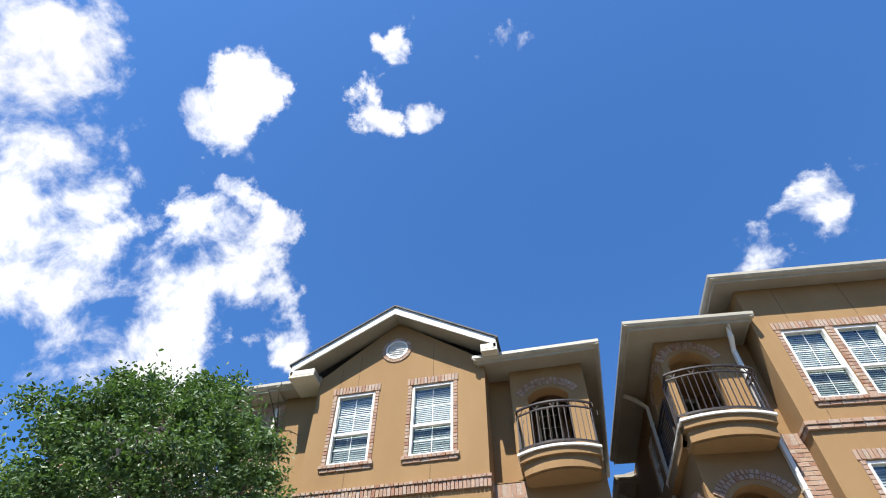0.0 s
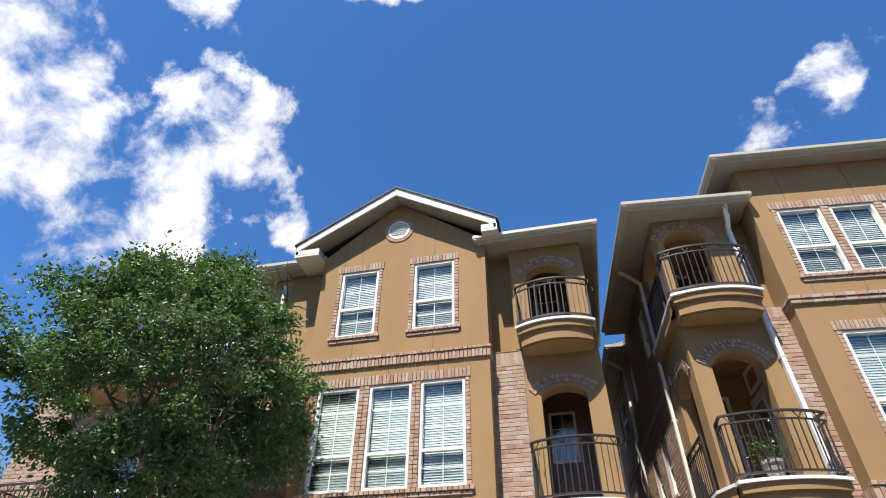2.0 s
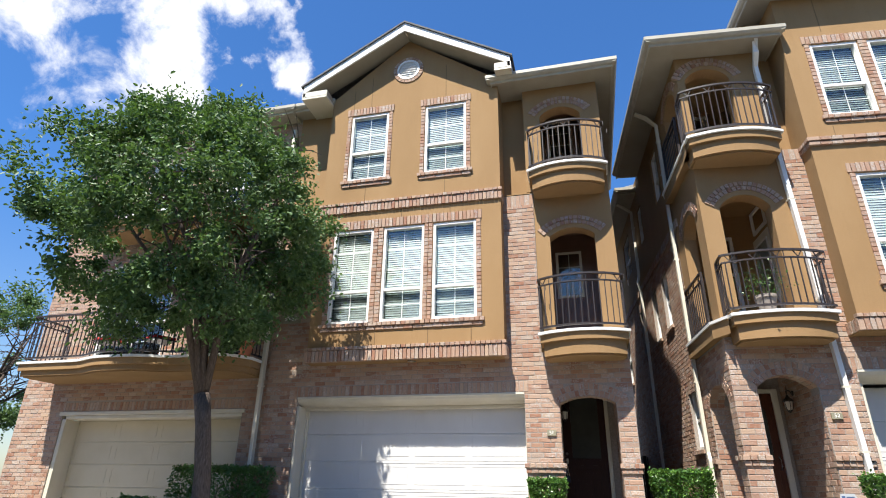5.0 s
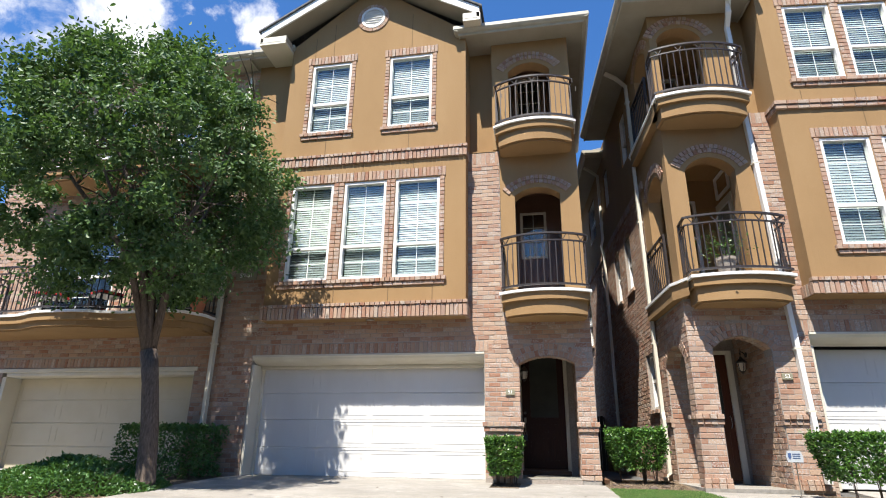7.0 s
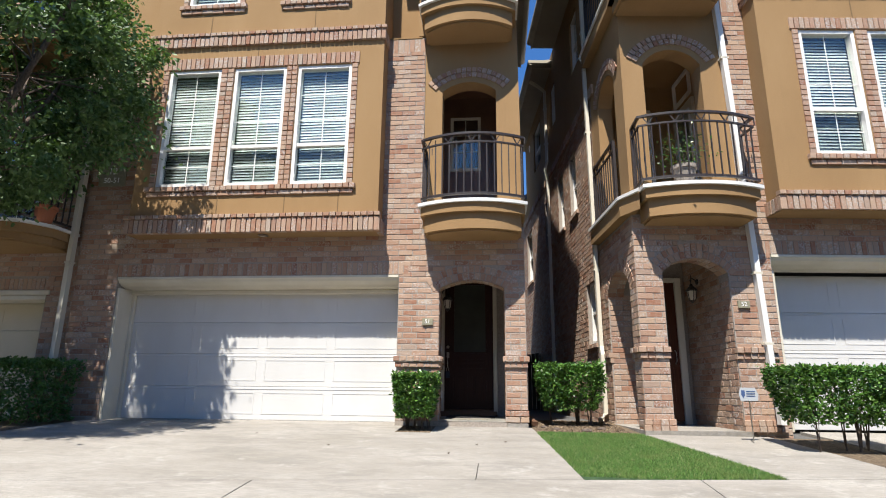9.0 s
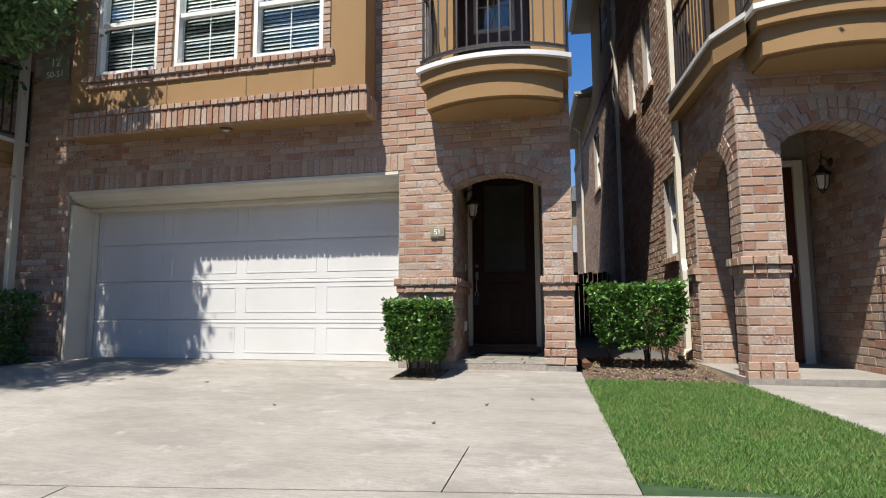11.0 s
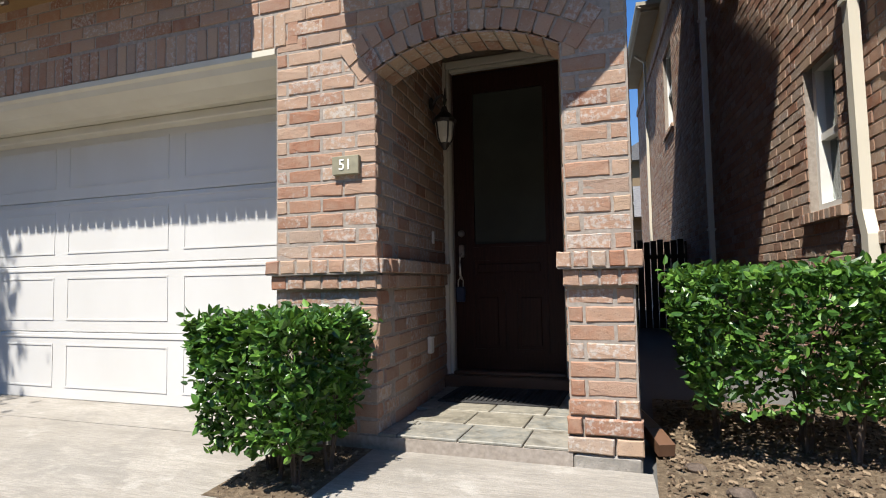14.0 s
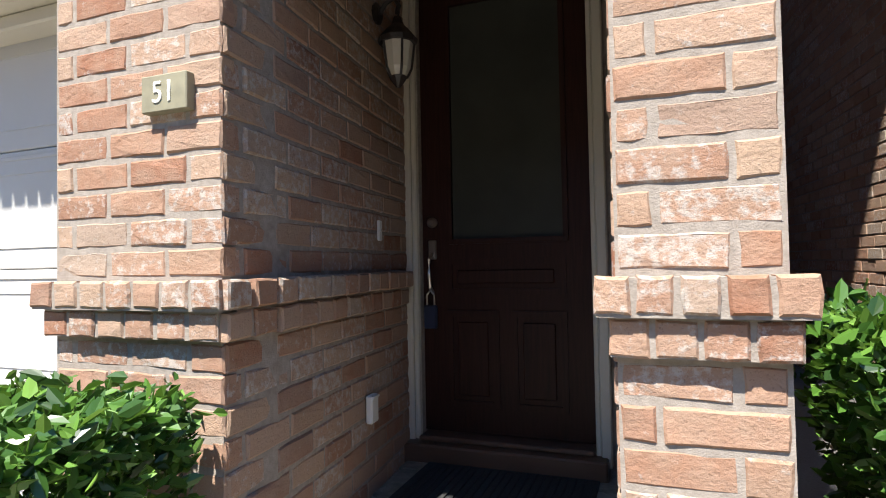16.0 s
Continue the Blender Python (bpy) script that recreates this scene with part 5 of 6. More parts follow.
nb = empty("townhouse", (0, 0, 0), "three-storey corner townhouse of brick and ochre stucco", "house", "row of townhouses")
in_52(nb)
NX, NY = 3.42, -0.42
NA = (3.80, 4.74, -0.38, 2.13, 2.34)
SA = (-0.12, 1.02, -0.38, 1.98, 2.32)
G52, G52TOP, PIER52 = 5.37, 2.40, 5.02
SIDE_WINDOWS = [(1.85, 2.42, 1.30, 2.46), (2.85, 3.45, 4.10, 5.45), (4.15, 4.75, 4.10, 5.45), (6.0, 6.6, 4.15, 5.45), (9.0, 10.1, 3.8, 5.5)]
nwall = part("wall_front", prism(bmesh.new(), [[(NX, -0.4), (9.9, -0.4), (9.9, 3.0), (5.48, 3.0), (5.48, 6.64), (PIER52, 6.64), (PIER52, 2.98), (NX, 2.98)], arch_loop(*NA)[::-1], [(G52, -0.38), (G52, G52TOP), (9.7, G52TOP), (9.7, -0.38)]], front(NY), 0.3), MORTAR, nb, "brick front wall of the corner house")


def spans_next(z):
    out = []
    if z < G52TOP:
        out = [(NX, NA[0]), (NA[1], G52), (9.7, 9.9)]
    elif z < G52TOP + 0.2:
        out = [(NX, G52 - 0.14)]
    elif z < 2.98:
        out = [(NX, 9.9)]
    else:
        return [(PIER52, 5.48)] if z < 6.40 else []
    if NA[3] < z < 2.75:
        cx, cz, r, a = arch_at(NA[0], NA[1], NA[3], NA[4])
        rr = r + 0.24
        if z < cz + rr:
            wide = (NA[1] - NA[0]) / 2
            lean = wide / math.sqrt(max(0.01, r * r - wide * wide))
            half = max(wide, min(math.sqrt(max(0.0, rr * rr - (z - cz) ** 2)), (z - cz) * lean + 0.01)) if z < NA[4] else math.sqrt(max(0.0, rr * rr - (z - cz) ** 2))
            cut = []
            for s, e in out:
                if s < cx - half:
                    cut.append((s, min(e, cx - half)))
                if e > cx + half:
                    cut.append((max(s, cx + half), e))
            out = cut
    return out


brick_wall("brickwork", brick_cells(NX, 9.9, -0.18, 6.64, spans_next), front(NY), nwall)
brick_wall("brick_lintel", soldier_cells(G52 - 0.14, 9.9, G52TOP, 0.205), front(NY), nwall)
brick_wall("brick_cap", soldier_cells(PIER52, 5.48, 6.40, 0.24, 0.1), front(NY), nwall)
arch_bricks("brick_arch", NA[0], NA[1], NA[3], NA[4], NY, nwall, rings=2, thick=0.11, proud=0.01)
arch_soffit(NA[0], NA[1], NA[3], NA[4], lambda u, v, d: (u, NY + d, v), 0.3, nwall)
for z0, pr_ in ((0.90, 0.03), (0.985, 0.055), (0.02, 0.03), (-0.06, 0.045)):
    for a, b in ((NX - pr_, NA[0] + 0.02), (NA[1] - 0.02, 5.30)):
        joined_bricks("brick_ledge", soldier_cells(a, b, z0, 0.085, 0.105), front(NY), nwall, proud=pr_)
nside = part("side_wall", prism(bmesh.new(), [[(NY + 0.3, -0.4), (16.0, -0.4), (16.0, 5.95), (1.45, 5.95), (1.45, 2.985), (NY + 0.3, 2.985)], arch_loop(*SA)[::-1], *[hole(*w_) for w_ in SIDE_WINDOWS]], side(NX), 0.25), MORTAR, nb, "long brick side wall along the alley")
part("corner_return", boxes((NX, NY, 2.98, NX + 0.25, NY + 0.3, 2.985)), MORTAR, nside)


def spans_side(z):
    out = [(NY, 16.0)]

    def cut(a, b):
        nonlocal out
        new_out = []
        for s, e in out:
            if a > s:
                new_out.append((s, min(e, a)))
            if b < e:
                new_out.append((max(s, b), e))
        out = [(s, e) for s, e in new_out if e - s > 0.03]

    if z < SA[3]:
        cut(SA[0], SA[1])
    elif z < SA[4] + 0.22:
        cx, cz, r, a = arch_at(SA[0], SA[1], SA[3], SA[4])
        rr = r + 0.22
        if z < cz + rr:
            wide = (SA[1] - SA[0]) / 2
            lean = wide / math.sqrt(max(0.01, r * r - wide * wide))
            half = math.sqrt(max(0.0, rr * rr - (z - cz) ** 2))
            half = max(wide, min(half, (z - cz) * lean + 0.01)) if z < SA[4] else half
            cut(cx - half, cx + half)
    for a, b, c_, d in SIDE_WINDOWS:
        if c_ < z < d:
            cut(a, b)
    if z > 2.98:
        cut(NY, 1.45)
    return out


brick_wall("brickwork", brick_cells(NY, 16.0, -0.18, 5.95, spans_side), side(NX), nside)
arch_bricks("brick_arch", SA[0], SA[1], SA[3], SA[4], 0, nside, rings=2, thick=0.1, proud=0.009, face=lambda u, v, d: (NX + d, u, v))
arch_soffit(SA[0], SA[1], SA[3], SA[4], lambda u, v, d: (NX + d, u, v), 0.25, nside)
for z0, pr_ in ((0.90, 0.03), (0.985, 0.055)):
    for a, b in ((NY, SA[0] + 0.02), (SA[1] - 0.02, 1.6)):
        joined_bricks("brick_ledge", soldier_cells(a, b, z0, 0.085, 0.105), side(NX), nside, proud=pr_)
for a, b, c_, d in SIDE_WINDOWS:
    window(nside, a, b, c_, d, 0, split=0.5, blind=False, muntin=(1, 1), rows_low=1, face=lambda u, v, dd: (NX + 0.08 + dd, u, v))
    joined_bricks("brick_sill", soldier_cells(a - 0.1, b + 0.1, c_ - 0.09, 0.085, 0.1), side(NX), nside, proud=0.05)
joined_bricks("brick_band", soldier_cells(1.2, 16.0, 5.86, 0.2, 0.1), side(NX), nside, proud=0.04)
brick_wall("arch_reveal", brick_cells(NX + 0.01, 3.80, -0.15, 2.0), front(SA[1]), nside)
brick_wall("arch_reveal", brick_cells(NY + 0.02, NY + 0.3, -0.15, 2.05), side(NA[1]), nwall)
# two-storey rear part on the same wall line
hip_eave(nb, 3.02, 6.0, 10.5, 16.0, 6.78, 0.5, 0.0)
part("rear_gable", boxes((NX + 0.02, 10.0, 5.95, NX + 0.2, 16.0, 6.8)), STUCCO, nb)
# stucco floors of the corner tower
N2, N3 = (3.76, 4.66, 3.33, 5.46, 5.72), (3.56, 4.44, 6.98, 8.44, 8.72)
ntow = part("tower_wall", prism(bmesh.new(), [[(NX, 2.985), (PIER52, 2.985), (PIER52, 9.1), (NX, 9.1)], arch_loop(*N2)[::-1], arch_loop(*N3)[::-1]], front(NY), 0.3), STUCCO, nb, "ochre stucco corner tower with arched openings")
part("tower_side", prism(bmesh.new(), [[(NY + 0.3, 2.985), (1.45, 2.985), (1.45, 5.95), (10.0, 5.95), (10.0, 9.1), (NY + 0.3, 9.1)], arch_loop(0.0, 0.98, 3.33, 5.42, 5.72)[::-1], arch_loop(0.0, 0.98, 6.98, 8.42, 8.68)[::-1], hole(2.2, 2.85, 7.2, 8.5), hole(4.7, 5.3, 7.1, 8.2), hole(7.0, 8.2, 7.0, 8.3)], side(NX), 0.25), STUCCO, ntow)
for a, b, c_, d in ((2.2, 2.85, 7.2, 8.5), (4.7, 5.3, 7.1, 8.2), (7.0, 8.2, 7.0, 8.3)):
    window(ntow, a, b, c_, d, 0, split=0.45, blind=False, muntin=(1, 1), rows_low=1, face=lambda u, v, dd: (NX + 0.06 + dd, u, v))
arch_bricks("brick_arch", 3.70, 4.72, 5.54, 5.81, NY, ntow, rings=2, thick=0.095, proud=0.02)
arch_bricks("brick_arch", 3.50, 4.50, 8.52, 8.81, NY, ntow, rings=2, thick=0.095, proud=0.02)
for zs_, za_ in ((5.50, 5.81), (8.50, 8.77)):
    arch_bricks("brick_arch", -0.05, 1.03, zs_, za_, 0, ntow, rings=2, thick=0.095, proud=0.02, face=lambda u, v, d: (NX + d, u, v))
for z0, z1 in ((3.33, 6.2), (6.98, 9.0)):
    for panel in ((NX + 0.2, 1.5, z0 - 0.05, 5.4, 1.6, z1), (5.0, NY + 0.3, z0 - 0.05, 5.1, 1.5, z1), (NX + 0.05, NY + 0.1, z1 - 0.05, 5.1, 1.5, z1), (NX + 0.05, NY + 0.1, z0 - 0.12, 5.1, 1.55, z0 - 0.02)):
        part("recess_panel", boxes(panel), STUCCO, ntow)
    window(ntow, 4.14, 4.54, z0 + 0.6, min(z0 + 2.3, z1 - 0.2), 1.44, split=0.5, blind=False, muntin=(1, 1), rows_low=1)
    top = min(z0 + 2.15, z1 - 0.15)
    bdo = part("balcony_door", boxes((4.95, 0.60, z0, 5.0, 1.42, top)), CREAM, ntow, "cream balcony door with a tall glass light")
    part("pane", boxes((4.935, 0.74, z0 + 0.35, 4.951, 1.28, top - 0.2)), GLASS_DARK, bdo)
    part("window_frame", prism(bmesh.new(), [[(0.70, z0 + 0.31), (1.32, z0 + 0.31), (1.32, top - 0.16), (0.70, top - 0.16)], hole(0.74, 1.28, z0 + 0.35, top - 0.2)], lambda u, v, d: (4.93 + d, u, v), 0.02), WHITE, bdo)
    if z1 - top > 0.5:
        part("transom", prism(bmesh.new(), [[(0.66, top + 0.12), (1.36, top + 0.12), (1.36, z1 - 0.1), (0.66, z1 - 0.1)], hole(0.72, 1.30, top + 0.18, z1 - 0.16)], lambda u, v, d: (4.96 + d, u, v), 0.04), WHITE, bdo)
for z, xa, xb in ((3.28, 3.47, 5.12), (6.80, 3.27, 4.96)):
    cur = bow(xa, xb, -0.88, -1.07)
    b_ = balcony(ntow, cur, NY, z, 1.05, rails=[[(xa + 0.03, NY - 0.02)] + [(x, y + 0.04) for x, y in cur] + [(xb - 0.03, NY - 0.02)], [(NX - 0.07, 0.0), (NX - 0.07, 1.2)]])
    part("side_ledge", prism(bmesh.new(), [[(NX - 0.14, 1.4), (NX, 1.4), (NX, NY), (xa, NY), (xa - 0.02, -0.72), (NX - 0.14, NY + 0.1)]], flat_at(z - 0.30), 0.25), STUCCO, b_)
    part("side_cap", prism(bmesh.new(), [[(NX - 0.17, 1.42), (NX, 1.42), (NX, NY), (xa, NY), (xa - 0.04, -0.78), (NX - 0.17, NY + 0.08)]], flat_at(z - 0.05), 0.048), WHITE, b_)
# bay of the corner house
CY = -0.78
M2 = [(6.03, 6.88), (7.08, 7.93), (8.13, 8.98)]
M2Z = (3.80, 5.84)
M3 = [(5.90, 6.77), (6.95, 7.82), (8.0, 8.87)]
M3Z = (7.10, 8.80)
nbay = part("bay_wall", prism(bmesh.new(), [[(5.42, 2.98), (9.9, 2.98), (9.9, 10.1), (5.42, 10.1)]] + [hole(a, b, *M2Z) for a, b in M2] + [hole(a, b, *M3Z) for a, b in M3], front(CY), 0.15), STUCCO, nb, "ochre stucco bay with brick-trimmed windows")
part("bay_side", boxes((5.42, CY + 0.15, 2.98, 5.52, 1.0, 10.1), (PIER52 - 0.02, NY + 0.3, 6.6, 5.42, NY + 0.4, 10.1)), STUCCO, nbay)
part("bay_soffit", boxes((5.40, CY - 0.03, 2.945, 9.9, NY, 2.979)), STUCCO, nbay)
for z0, h, pr_ in ((2.95, 0.215, 0.06), (6.45, 0.085, 0.05), (6.54, 0.085, 0.07)):
    joined_bricks("soldier_band", soldier_cells(5.39, 9.9, z0, h, 0.082 if h > 0.1 else 0.2), front(CY), nbay, proud=pr_)
    joined_bricks("band_return", soldier_cells(CY - pr_, NY, z0, h, 0.09), side(5.42), nbay, proud=pr_ - 0.02)
joined_bricks("band_cap", soldier_cells(5.37, 9.9, 3.165, 0.072, 0.1), front(CY), nbay, proud=0.08)
for a, b in M2:
    window(nbay, a, b, *M2Z, CY + 0.03, split=0.36)
    window_bricks(nbay, a, b, *M2Z, CY)
for a, b in M3:
    window(nbay, a, b, *M3Z, CY + 0.03, split=0.42, muntin=(2, 2))
    window_bricks(nbay, a, b, *M3Z, CY)
bm = bmesh.new()
for x, z0, z1 in ((6.9, 5.98, 6.44), (5.9, 6.63, 6.87), (6.85, 6.63, 6.87), (6.2, 9.1, 10.0), (7.6, 9.1, 10.0)):
    box(bm, x - 0.007, CY - 0.004, z0, x + 0.007, CY + 0.003, z1)
part("control_joint", bm, JOINTMAT, nbay)["kind"] = "stuff"
hip_eave(nb, 2.80, 5.40, -0.95, 4.6, 9.04, 0.5, 0.0)
hip_eave(nb, 2.88, 5.6, 5.0, 10.5, 8.74, 0.5, 0.0)
hip_eave(nb, 4.90, 12.0, -1.16, 12.0, 10.04, 0.5, 0.0)
part("wall_back", boxes((9.9, NY, -0.4, 10.0, 9.0, 10.1), (NX + 0.25, 15.9, -0.4, 10.0, 16.0, 9.0)), STUCCO, nb)
# garage and porch of the corner house
g2 = empty("garage_front", (0, 0, 0), "white garage front of the corner house", "garage door")
in_52(g2)
garage_door(g2, G52 + 0.1, 9.66, -0.05, 2.18, 0.05, GARAGE)
part("header", prism(bmesh.new(), [[(NY + u, v + 0.19) for u, v in cove]], lambda u, v, d: (G52 + 0.01 + d, u, v), 9.69 - G52 - 0.01), CREAM, g2, "cream coved header trim")
part("jamb", boxes((G52 + 0.005, NY + 0.1, -0.06, G52 + 0.09, 0.08, 2.19), bevel=0.006), CREAM, g2)
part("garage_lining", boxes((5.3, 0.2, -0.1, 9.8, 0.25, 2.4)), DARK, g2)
nporch = part("porch_wall", boxes((4.76, NY + 0.3, -0.3, 4.9, 1.16, 2.9)), MORTAR, nb)
nporch_b = part("porch_back_wall", boxes((NX + 0.25, 1.16, -0.3, 5.2, 1.26, 2.9), (NX + 0.25, 1.025, -0.3, 3.80, 1.16, 2.9)), MORTAR, nb)
brick_wall("brickwork", brick_cells(NY + 0.3, 1.16, -0.15, 2.8), side(4.76), nporch)
part("porch_ceiling", boxes((NX + 0.1, NY + 0.2, 2.9, 5.2, 1.5, 2.95)), STUCCO, nb)
npf = in_52(tagged(part("porch_floor", boxes((NX - 0.04, NY - 0.05, -0.2, 4.82, 1.2, -0.045))  , CONCRETE), "concrete porch floor of the corner house", "floor", kind="structure"))
nd = empty("door_2", (0, 0.13, 0), "reddish wooden front door of the corner house", "door", kind="structure")
in_52(nd)
part("leaf", boxes((3.70, 0.960, 0.0, 4.55, 1.005, 2.25)), WOOD_RED, nd)
for a, b, c_, d in ((3.82, 4.08, 0.3, 0.85), (4.18, 4.44, 0.3, 0.85)):
    part("raised_panel", boxes((a, 0.947, c_, b, 0.962, d), bevel=0.006), WOOD_RED, nd)
part("pane", prism(bmesh.new(), [arch_loop(3.86, 4.41, 1.05, 1.9, 2.1)], front(0.951), 0.006), FROST, nd, "arched glass light")
part("glazing_bead", prism(bmesh.new(), [arch_loop(3.83, 4.44, 1.02, 1.92, 2.13), arch_loop(3.87, 4.40, 1.06, 1.9, 2.09)[::-1]], front(0.943), 0.016), WOOD_RED, nd)
part("casing", boxes((4.555, 0.925, -0.05, 4.66, 1.010, 2.33), (3.60, 0.925, 2.255, 4.555, 1.010, 2.33), bevel=0.006), CREAM, nd)
part("handle", tube(bmesh.new(), [(4.48, 0.955, 1.12), (4.48, 0.895, 1.08), (4.48, 0.895, 0.95), (4.48, 0.955, 0.9)], 0.009), NICKEL, nd)
in_52(lantern((4.752, 0.62, 2.0), -90, "black iron wall lantern beside the red door"))
pq3 = empty("house_number_plaque", (4.90, NY - 0.012, 1.665), "stone plaque with white number 52", "house number", "house numbers")
part("plate", boxes((-0.082, -0.022, -0.052, 0.082, 0.012, 0.052), bevel=0.003), PLAQUE, pq3)
text("52", 0.085, (0, -0.023, 0), pq3, LETTER, 0.002)
in_52(pq3)

# ---- downspouts ----
in_52(downspout("downspout", [(NX - 0.10, 1.62, 6.86), (NX - 0.04, 1.58, 6.72), (NX - 0.075, 1.50, 6.5), (NX - 0.075, 1.36, 1.2), (NX - 0.075, 1.31, 1.05), (NX - 0.075, 1.31, 0.1), (NX - 0.19, 1.2, 0.0)], "cream downspout with elbows on the alley wall"))
in_52(downspout("downspout", [(NX - 0.46, 5.7, 8.72), (NX - 0.28, 5.7, 8.6), (NX - 0.07, 5.7, 8.42), (NX - 0.07, 5.7, 6.35), (NX - 0.13, 5.7, 6.12), (NX - 0.07, 5.7, 5.8), (NX - 0.07, 5.7, 0.0)], "cream downspout further down the alley wall"))
in_52(downspout("downspout", [(NX - 0.55, 1.36, 8.98), (NX - 0.30, 1.40, 8.86), (NX - 0.07, 1.46, 8.66), (NX - 0.07, 1.46, 6.86)], "cream downspout from the tower eave to the ledge"))
in_52(downspout("downspout", [(NX - 0.30, 13.0, 6.7), (NX - 0.06, 13.0, 6.5), (NX - 0.06, 13.0, 0.0)], "cream downspout at the rear of the alley"))
in_52(downspout("downspout", [(4.93, NY - 0.42, 9.1), (4.93, NY - 0.3, 8.8), (4.96, NY - 0.06, 8.6), (4.98, NY - 0.06, 6.5), (5.10, NY - 0.06, 2.6), (5.16, NY - 0.06, 0.62), (5.16, NY - 0.14, 0.45), (5.16, NY - 0.14, 0.05)], "white downspout on the brick pier of the corner house", w=0.1, material=WHITE))
downspout("downspout", [(-5.56, -0.06, 8.9), (-5.56, -0.06, 0.3)], "cream downspout between two townhouses", w=0.1)
downspout("downspout", [(1.9, 0.45, 0.8), (1.93, 0.45, 0.12), (2.02, 0.36, 0.02), (2.08, 0.2, -0.02)], "brown downspout foot behind the brick pillar", w=0.08, material=BROWN)

# ---- the house beyond the tree: number 50 ----
lh = empty("townhouse", (0, 0, 0), "brick townhouse with a wide curved balcony", "house", "row of townhouses")
LY = 0.1
lwall = part("wall_front", prism(bmesh.new(), [[(-12.0, -0.4), (-5.47, -0.4), (-5.47, 9.3), (-12.0, 9.3)], [(-10.7, -0.38), (-10.7, 2.02), (-6.02, 2.02), (-6.02, -0.38)], hole(-10.3, -8.4, 3.1, 5.6), hole(-7.6, -6.3, 3.1, 5.6), hole(-9.8, -8.6, 6.8, 8.6), hole(-7.6, -6.4, 6.8, 8.6)], front(LY), 0.25), MORTAR, lh, "brick front wall behind the tree")


def spans_left(z):
    cuts = [(-10.7, -6.02)] if z < 2.22 else ([(-10.3, -8.4), (-7.6, -6.3)] if 3.1 < z < 5.6 else ([(-9.8, -8.6), (-7.6, -6.4)] if 6.8 < z < 8.6 else []))
    pts = [-12.0] + [v for ab in cuts for v in ab] + [-5.47]
    return list(zip(pts[::2], pts[1::2]))


brick_wall("brickwork", brick_cells(-12.0, -5.47, -0.35, 9.2, spans_left), front(LY), lwall)
brick_wall("brick_lintel", soldier_cells(-10.9, -5.9, 2.02, 0.2), front(LY), lwall)
for a, b, c_, d in ((-10.3, -8.4, 3.1, 5.6), (-7.6, -6.3, 3.1, 5.6), (-9.8, -8.6, 6.8, 8.6), (-7.6, -6.4, 6.8, 8.6)):
    window(lwall, a, b, c_, d, LY + 0.05, split=0.4, blind=False)
g3 = empty("garage_front", (0, 0, 0), "cream garage front in shade behind the tree", "garage door")
garage_door(g3, -10.6, -6.06, -0.05, 1.86, LY + 0.42, GARAGE_CREAM)
part("header", boxes((-10.78, LY - 0.03, 1.93, -5.95, LY + 0.1, 2.015), bevel=0.012), CREAM, g3)
part("header_soffit", boxes((-10.6, LY + 0.0, 1.85, -6.02, LY + 0.4, 1.928), bevel=0.012), CREAM, g3)
part("jamb", boxes((-10.7, LY + 0.02, -0.06, -10.6, LY + 0.44, 1.85), bevel=0.006), CREAM, g3)
part("garage_lining", boxes((-10.8, LY + 0.55, -0.1, -5.9, LY + 0.6, 2.4)), DARK, g3)
wave = [(-11.2 + 5.6 * i / 24, -0.95 - 0.28 * math.exp(-((i / 24 - 0.5) / 0.16) ** 4)) for i in range(25)]
wave = [(x, y + (0.5 * ((x + 5.9) / 0.3) if x > -5.9 else 0.0)) for x, y in wave]
lb_ = balcony(lh, wave, LY, 2.98, 1.05, drop=0.3)
lb3 = balcony(lh, [(x * 0.85 - 1.3, y * 0.8) for x, y in wave], LY, 6.5, 1.0, drop=0.3)
hip_eave(lh, -12.4, -5.5, -0.4, 8.0, 9.25, 0.5, 0.0)


def patio_chair(at, turn):
    e = empty("patio_chair", at, "dark metal patio chair with a red cushion", "chair", "balcony chairs", turn=turn)
    for x in (-0.24, 0.24):
        for y in (-0.22, 0.22):
            part("leg", tube(bmesh.new(), [(x, y, 0), (x * 0.95, y * 0.95, 0.42)], 0.014, 6), IRON, e)
    part("seat", boxes((-0.27, -0.25, 0.41, 0.27, 0.25, 0.435), bevel=0.006), IRON, e)
    part("cushion", boxes((-0.25, -0.24, 0.436, 0.25, 0.24, 0.5), bevel=0.02), REDCLOTH, e, "red seat cushion")
    part("backrest", tube(bmesh.new(), [(-0.26, 0.24, 0.42), (-0.26, 0.32, 0.85), (0, 0.34, 0.95), (0.26, 0.32, 0.85), (0.26, 0.24, 0.42)], 0.014, 6), IRON, e)
    for x in (-0.13, 0.0, 0.13):
        part("slat", tube(bmesh.new(), [(x, 0.25, 0.43), (x, 0.325, 0.9)], 0.009, 5), IRON, e)
    return e


ch = patio_chair((-9.2, -0.6, 2.982), 20)
copy_thing(ch, pose(-7.9, -0.55, 2.982, 0, 0, -25))


